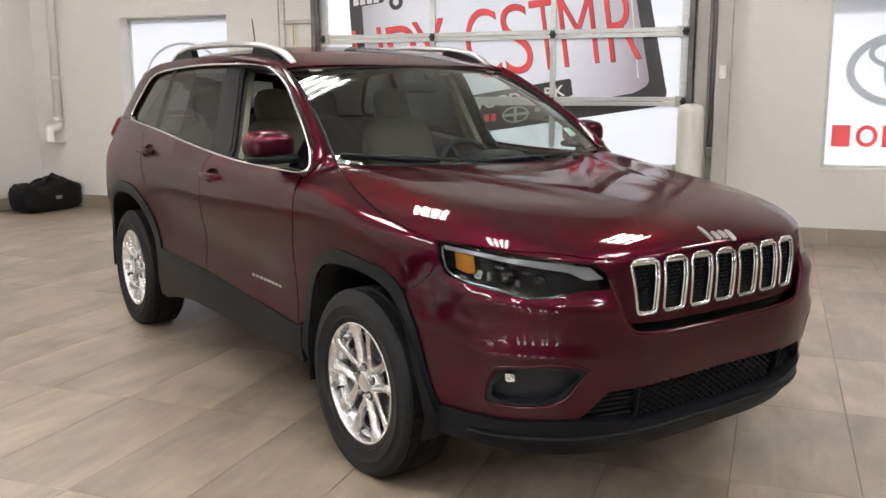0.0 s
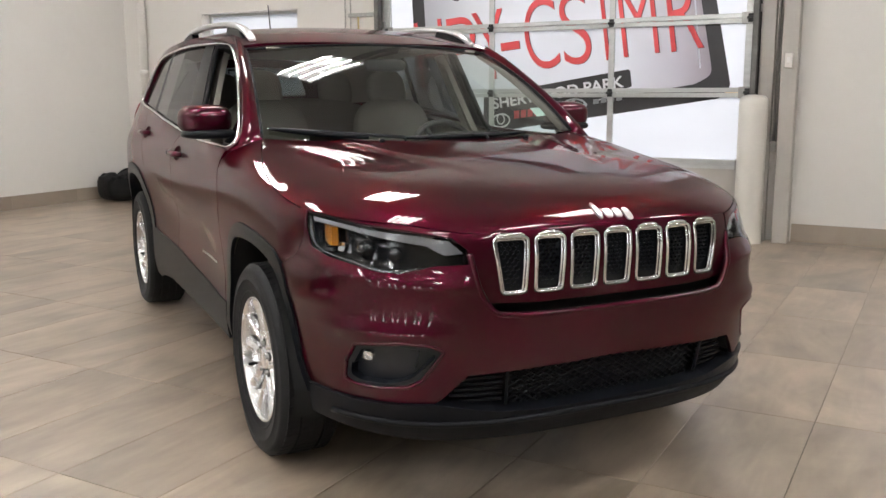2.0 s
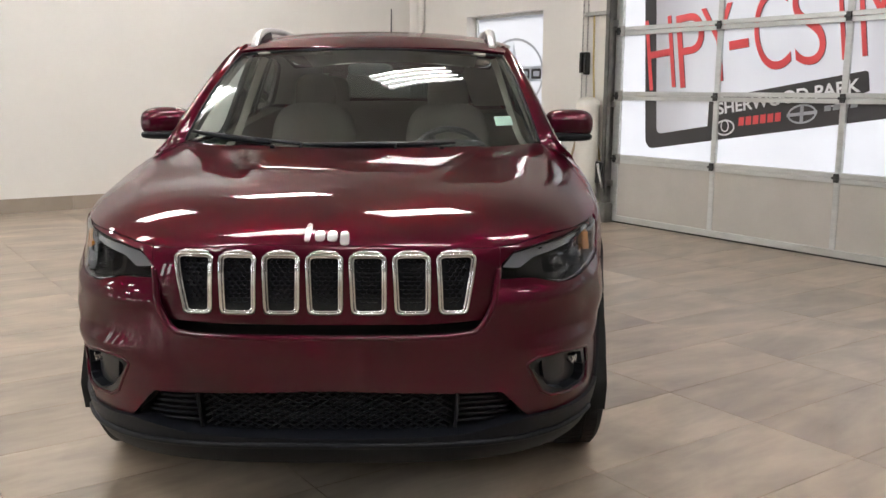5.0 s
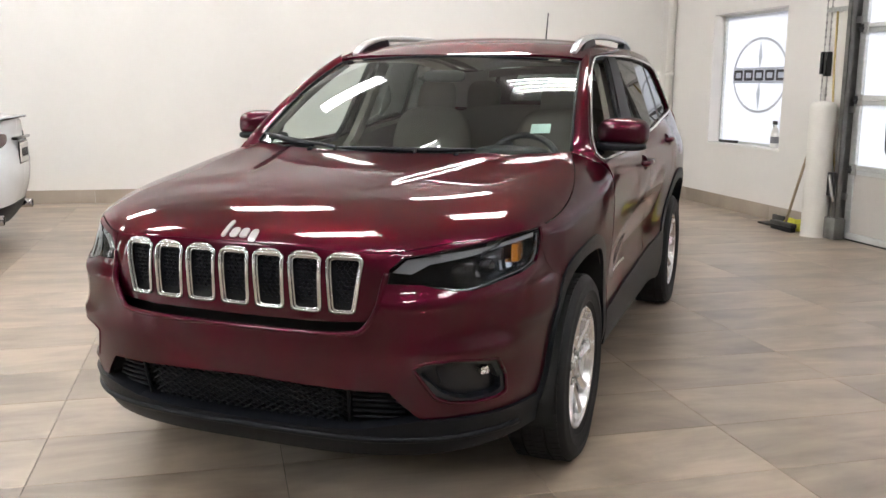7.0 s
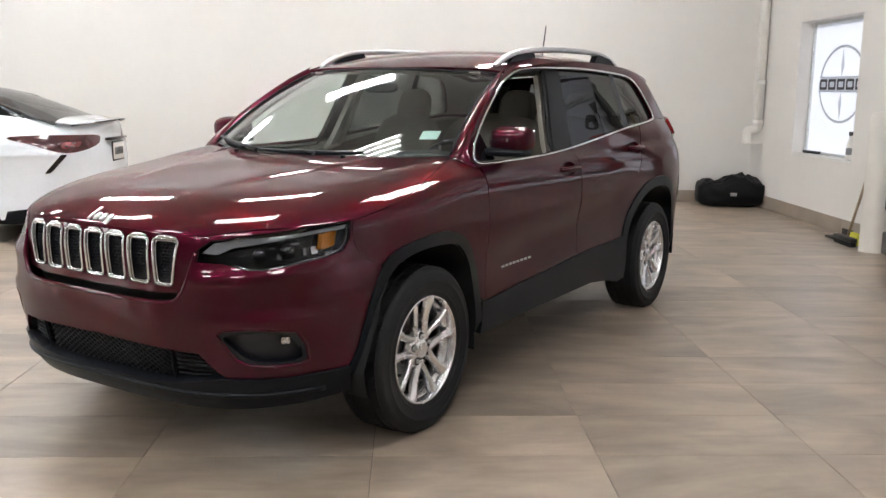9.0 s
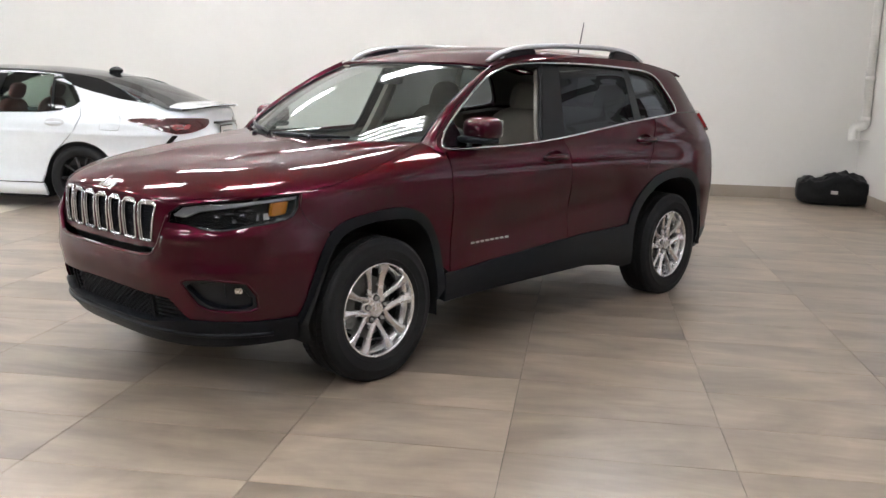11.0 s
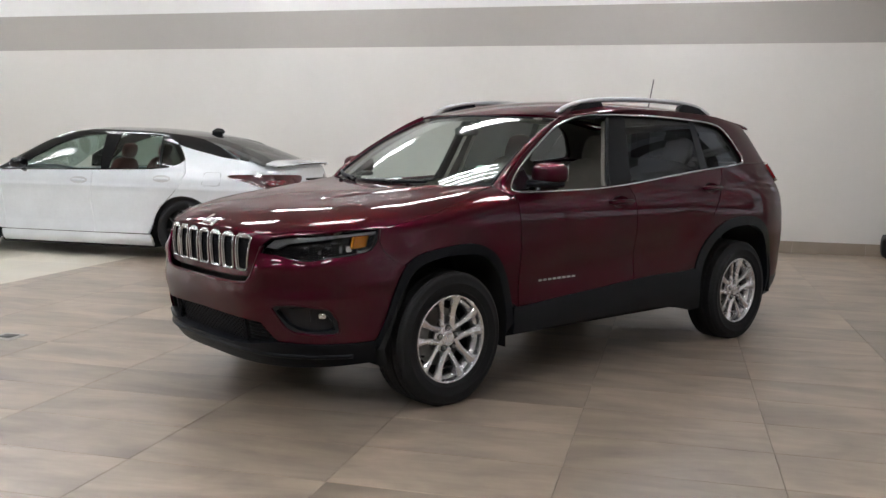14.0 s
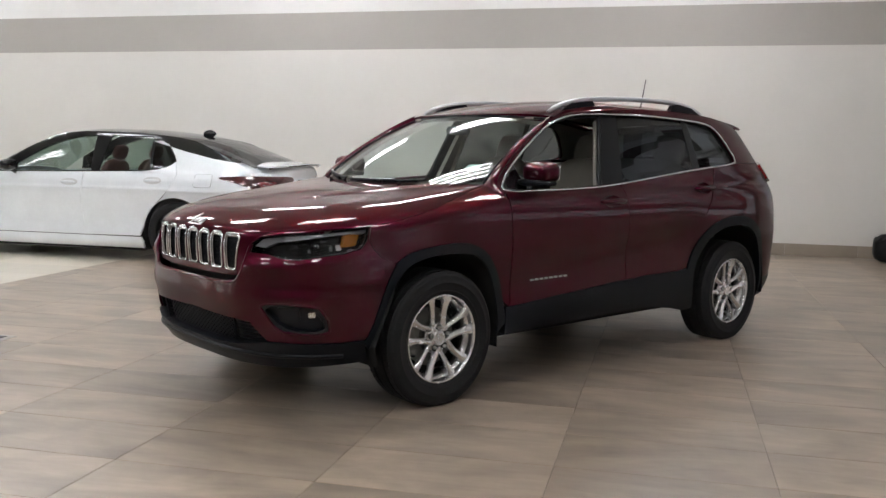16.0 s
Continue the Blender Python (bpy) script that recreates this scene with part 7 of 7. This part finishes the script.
def s_wheel():
    t = new("wheel")
    t.parent = saloon
    prof = [(0.245, -0.10), (0.27, -0.112), (0.31, -0.112), (0.332, -0.095), (0.337, -0.05), (0.337, 0.05), (0.332, 0.095), (0.31, 0.112), (0.27, 0.112), (0.245, 0.10)]
    part("tyre", lathe(bmesh.new(), prof, 56, "y"), M_RUBBER, t, "black road tyre")
    part("rim", lathe(bmesh.new(), [(0.245, -0.09), (0.225, -0.06), (0.225, 0.06), (0.238, 0.095), (0.247, 0.10)], 48, "y"), M_BLACKWHEEL, t, "gloss black rim")
    part("backing", lathe(bmesh.new(), [(0.0, -0.02), (0.225, -0.02)], 32, "y"), M_UNDER_SHADE, t)
    for i in range(10):
        a = radians(36 * i)
        d, n = Vector((math.cos(a), 0, math.sin(a))), Vector((-math.sin(a), 0, math.cos(a)))
        bm = bmesh.new()
        rows = []
        for k in range(5):
            s = k / 4
            c, w, dep = d * (0.05 + 0.185 * s), 0.016 - 0.004 * s + 0.006 * s * s, 0.075 + 0.012 * math.sin(math.pi * s)
            rows.append([bm.verts.new(c + n * w + Vector((0, dep - 0.03, 0))), bm.verts.new(c + n * w * 0.6 + Vector((0, dep, 0))), bm.verts.new(c - n * w * 0.6 + Vector((0, dep, 0))), bm.verts.new(c - n * w + Vector((0, dep - 0.03, 0)))])
        for p, q in zip(rows, rows[1:]):
            for j in range(3):
                bm.faces.new((p[j], p[j + 1], q[j + 1], q[j]))
        bmesh.ops.recalc_face_normals(bm, faces=bm.faces)
        part("spoke", bm, M_BLACKWHEEL, t)
    part("hub", lathe(bmesh.new(), [(0.07, 0.03), (0.065, 0.075), (0.03, 0.085), (0.0, 0.086)], 28, "y"), M_BLACKWHEEL, t)
    for i in range(5):
        a = radians(72 * i + 90)
        part("wheel_nut", lathe(bmesh.new(), [(0.011, 0.06), (0.011, 0.092), (0.0, 0.095)], 8, "y", Matrix.Translation((0.05 * math.cos(a), 0, 0.05 * math.sin(a)))), M_GALV, t)
    return t


s0 = s_wheel()
s0.matrix_basis = pose(-1.41, 0.80, 0.336)
for x, y in ((1.41, 0.80), (-1.41, -0.80), (1.41, -0.80)):
    copy_thing(s0, pose(x, y, 0.336, 0, 0, 0 if y > 0 else 180))
for cx in (1.41, -1.41):
    for sgn in (1, -1):
        bm = bmesh.new()
        pts = arch((cx, 0.336), 0.382, 0.382, -10, 190, 20, sq=2.05)
        rows = [[bm.verts.new((x, sgn * y, z)) for x, z in pts] for y in (0.55, 0.893)]
        for i in range(len(pts) - 1):
            bm.faces.new((rows[0][i], rows[0][i + 1], rows[1][i + 1], rows[1][i]))
        bm.faces.new(rows[0])
        part("wheel_well", bm, M_UNDER_SHADE, saloon)
# low near-black boxes stand in for the shade beneath the car
part("underbody_shade", newbox(-2.35, 2.1, -0.56, 0.56, 0.13, 0.34, 0.03), M_UNDER_SHADE, saloon)
for x0, x1 in ((-2.35, -1.82), (1.82, 2.15)):
    part("underbody_shade", newbox(x0, x1, -0.72, 0.72, 0.16, 0.34, 0.03), M_UNDER_SHADE, saloon)
part("underbody_shade", newbox(-1.0, 1.0, -0.85, 0.85, 0.12, 0.34, 0.03), M_UNDER_SHADE, saloon)
spair("door_trim", [(0.95, 0.30), (0.95, 0.95), (-1.0, 0.99), (-1.5, 1.0), (-1.9, 0.98), (-1.9, 0.5), (-1.0, 0.45)], offset(s_side, -0.07), M_DASH, rim=0)
for x, y, w in ((0.02, 0.38, 0.25), (0.02, -0.38, 0.25), (-0.95, 0, 0.62)):
    t = new("seat")
    t.parent = saloon
    t["label"] = "red leather car seat"
    lean = Matrix.Translation((x - 0.2, y, 0.50)) @ Matrix.Rotation(radians(-18), 4, "Y")
    part("cushion", blob(bmesh.new(), (x + 0.05, y, 0.47), (0.28, w, 0.08), 4.0), M_REDSEAT, t)
    part("backrest", blob(bmesh.new(), (0, 0, 0.32), (0.075, w, 0.33), 3.4, lean), M_REDSEAT, t)
    for dy in ((0,) if w < 0.4 else (-0.36, 0.36)):
        part("headrest", blob(bmesh.new(), (-0.01, dy, 0.74), (0.045, 0.125, 0.09), 2.8, lean), M_REDSEAT, t)
part("dashboard", blob(bmesh.new(), (0.85, 0, 0.82), (0.25, 0.72, 0.13), 4.0), M_DASH, saloon)


# ---- floor tiles and baseboard ----
TX, TY, TW, TL, GAP = 1.031, 0.640, 0.447, 0.886, 0.0024
EDGE_Y = -4.87


def tile_mesh(w, l, h=0.008, chamfer=0.0012):
    bm = bmesh.new()
    a, b = w / 2, l / 2
    low = [bm.verts.new((x, y, -h)) for x, y in ((-a, -b), (a, -b), (a, b), (-a, b))]
    mid = [bm.verts.new((x, y, -chamfer)) for x, y in ((-a, -b), (a, -b), (a, b), (-a, b))]
    a, b = a - chamfer, b - chamfer
    top = [bm.verts.new((x, y, 0)) for x, y in ((-a, -b), (a, -b), (a, b), (-a, b))]
    for p, q in ((low, mid), (mid, top)):
        for i in range(4):
            bm.faces.new((p[i], p[(i + 1) % 4], q[(i + 1) % 4], q[i]))
    bm.faces.new(top)
    return bm


floor_ob = bpy.data.objects["floor"]
full = bpy.data.meshes.new("tile")
bm = tile_mesh(TW - GAP, TL - GAP)
bm.to_mesh(full)
bm.free()
full.materials.append(M_TILE)
cells = []
for i in range(-18, 26):
    for j in range(-8, 6):
        x0, x1 = TX + i * TW, TX + (i + 1) * TW
        y0, y1 = TY + j * TL, TY + (j + 1) * TL
        x0, x1, y0, y1 = max(x0, WX), min(x1, EX), max(y0, EDGE_Y), min(y1, WY)
        if x1 - x0 > 0.02 and y1 - y0 > 0.02:
            cells.append((x0, x1, y0, y1))
near = sorted(cells, key=lambda c: math.hypot((c[0] + c[1]) / 2 - 1.8, (c[2] + c[3]) / 2 - 0.3))
close_by = set(near[:295])
rest = []
for c in cells:
    x0, x1, y0, y1 = c
    if c in close_by:
        whole = abs(x1 - x0 - TW) < 1e-4 and abs(y1 - y0 - TL) < 1e-4
        me = full
        if not whole:
            bm = tile_mesh(x1 - x0 - GAP, y1 - y0 - GAP)
            me = bpy.data.meshes.new("tile")
            bm.to_mesh(me)
            bm.free()
            me.materials.append(M_TILE)
        ob = new("tile", me)
        ob.location = ((x0 + x1) / 2, (y0 + y1) / 2, 0)
        ob.parent = floor_ob
    else:
        rest.append(c)


def joined_tiles(name, cs, material, label):
    verts, faces = [], []
    for x0, x1, y0, y1 in cs:
        g = GAP / 2
        b = len(verts)
        verts += [(x0 + g, y0 + g, 0), (x1 - g, y0 + g, 0), (x1 - g, y1 - g, 0), (x0 + g, y1 - g, 0), (x0 + g, y0 + g, -0.008), (x1 - g, y0 + g, -0.008), (x1 - g, y1 - g, -0.008), (x0 + g, y1 - g, -0.008)]
        faces += [(b, b + 1, b + 2, b + 3)] + [(b + 4 + k, b + 4 + (k + 1) % 4, b + (k + 1) % 4, b + k) for k in range(4)]
    me = bpy.data.meshes.new(name)
    me.from_pydata(verts, [], faces)
    me.materials.append(material)
    ob = new(name, me)
    ob.parent = floor_ob
    tagged(ob, label, kind="stuff")


joined_tiles("far_tiles", rest, M_TILE, "brown wood-look porcelain floor tiles further off")
cream = []
x = WX
while x < EX - 0.05:
    y = EDGE_Y
    while y > SY + 0.05:
        cream.append((x, min(x + 0.6, EX), max(y - 0.6, SY), y))
        y -= 0.6
    x += 0.6
joined_tiles("cream_tiles", cream, M_CREAM, "cream porcelain tiles of the walkway")

base = thing("baseboard", pose(0, 0, 0), "brown tile baseboard along the walls", "baseboard", kind="structure")
H = 0.158


def base_run(a, b, axis, at, sign):
    p = a
    while p < b - 0.02:
        q = min(p + TL, b)
        if axis == "x":
            bm = newbox(p + 0.001, q - 0.001, min(at, at + sign * 0.011), max(at, at + sign * 0.011), 0.001, H, 0.0015)
        else:
            bm = newbox(min(at, at + sign * 0.011), max(at, at + sign * 0.011), p + 0.001, q - 0.001, 0.001, H, 0.0015)
        part("base_tile", bm, M_BASE, base, smooth=False)
        p = q


base_run(SY, WY - 0.012, "y", WX, 1)
base_run(WX + 0.0, -2.81, "x", WY, -1)
base_run(1.61, EX, "x", WY, -1)
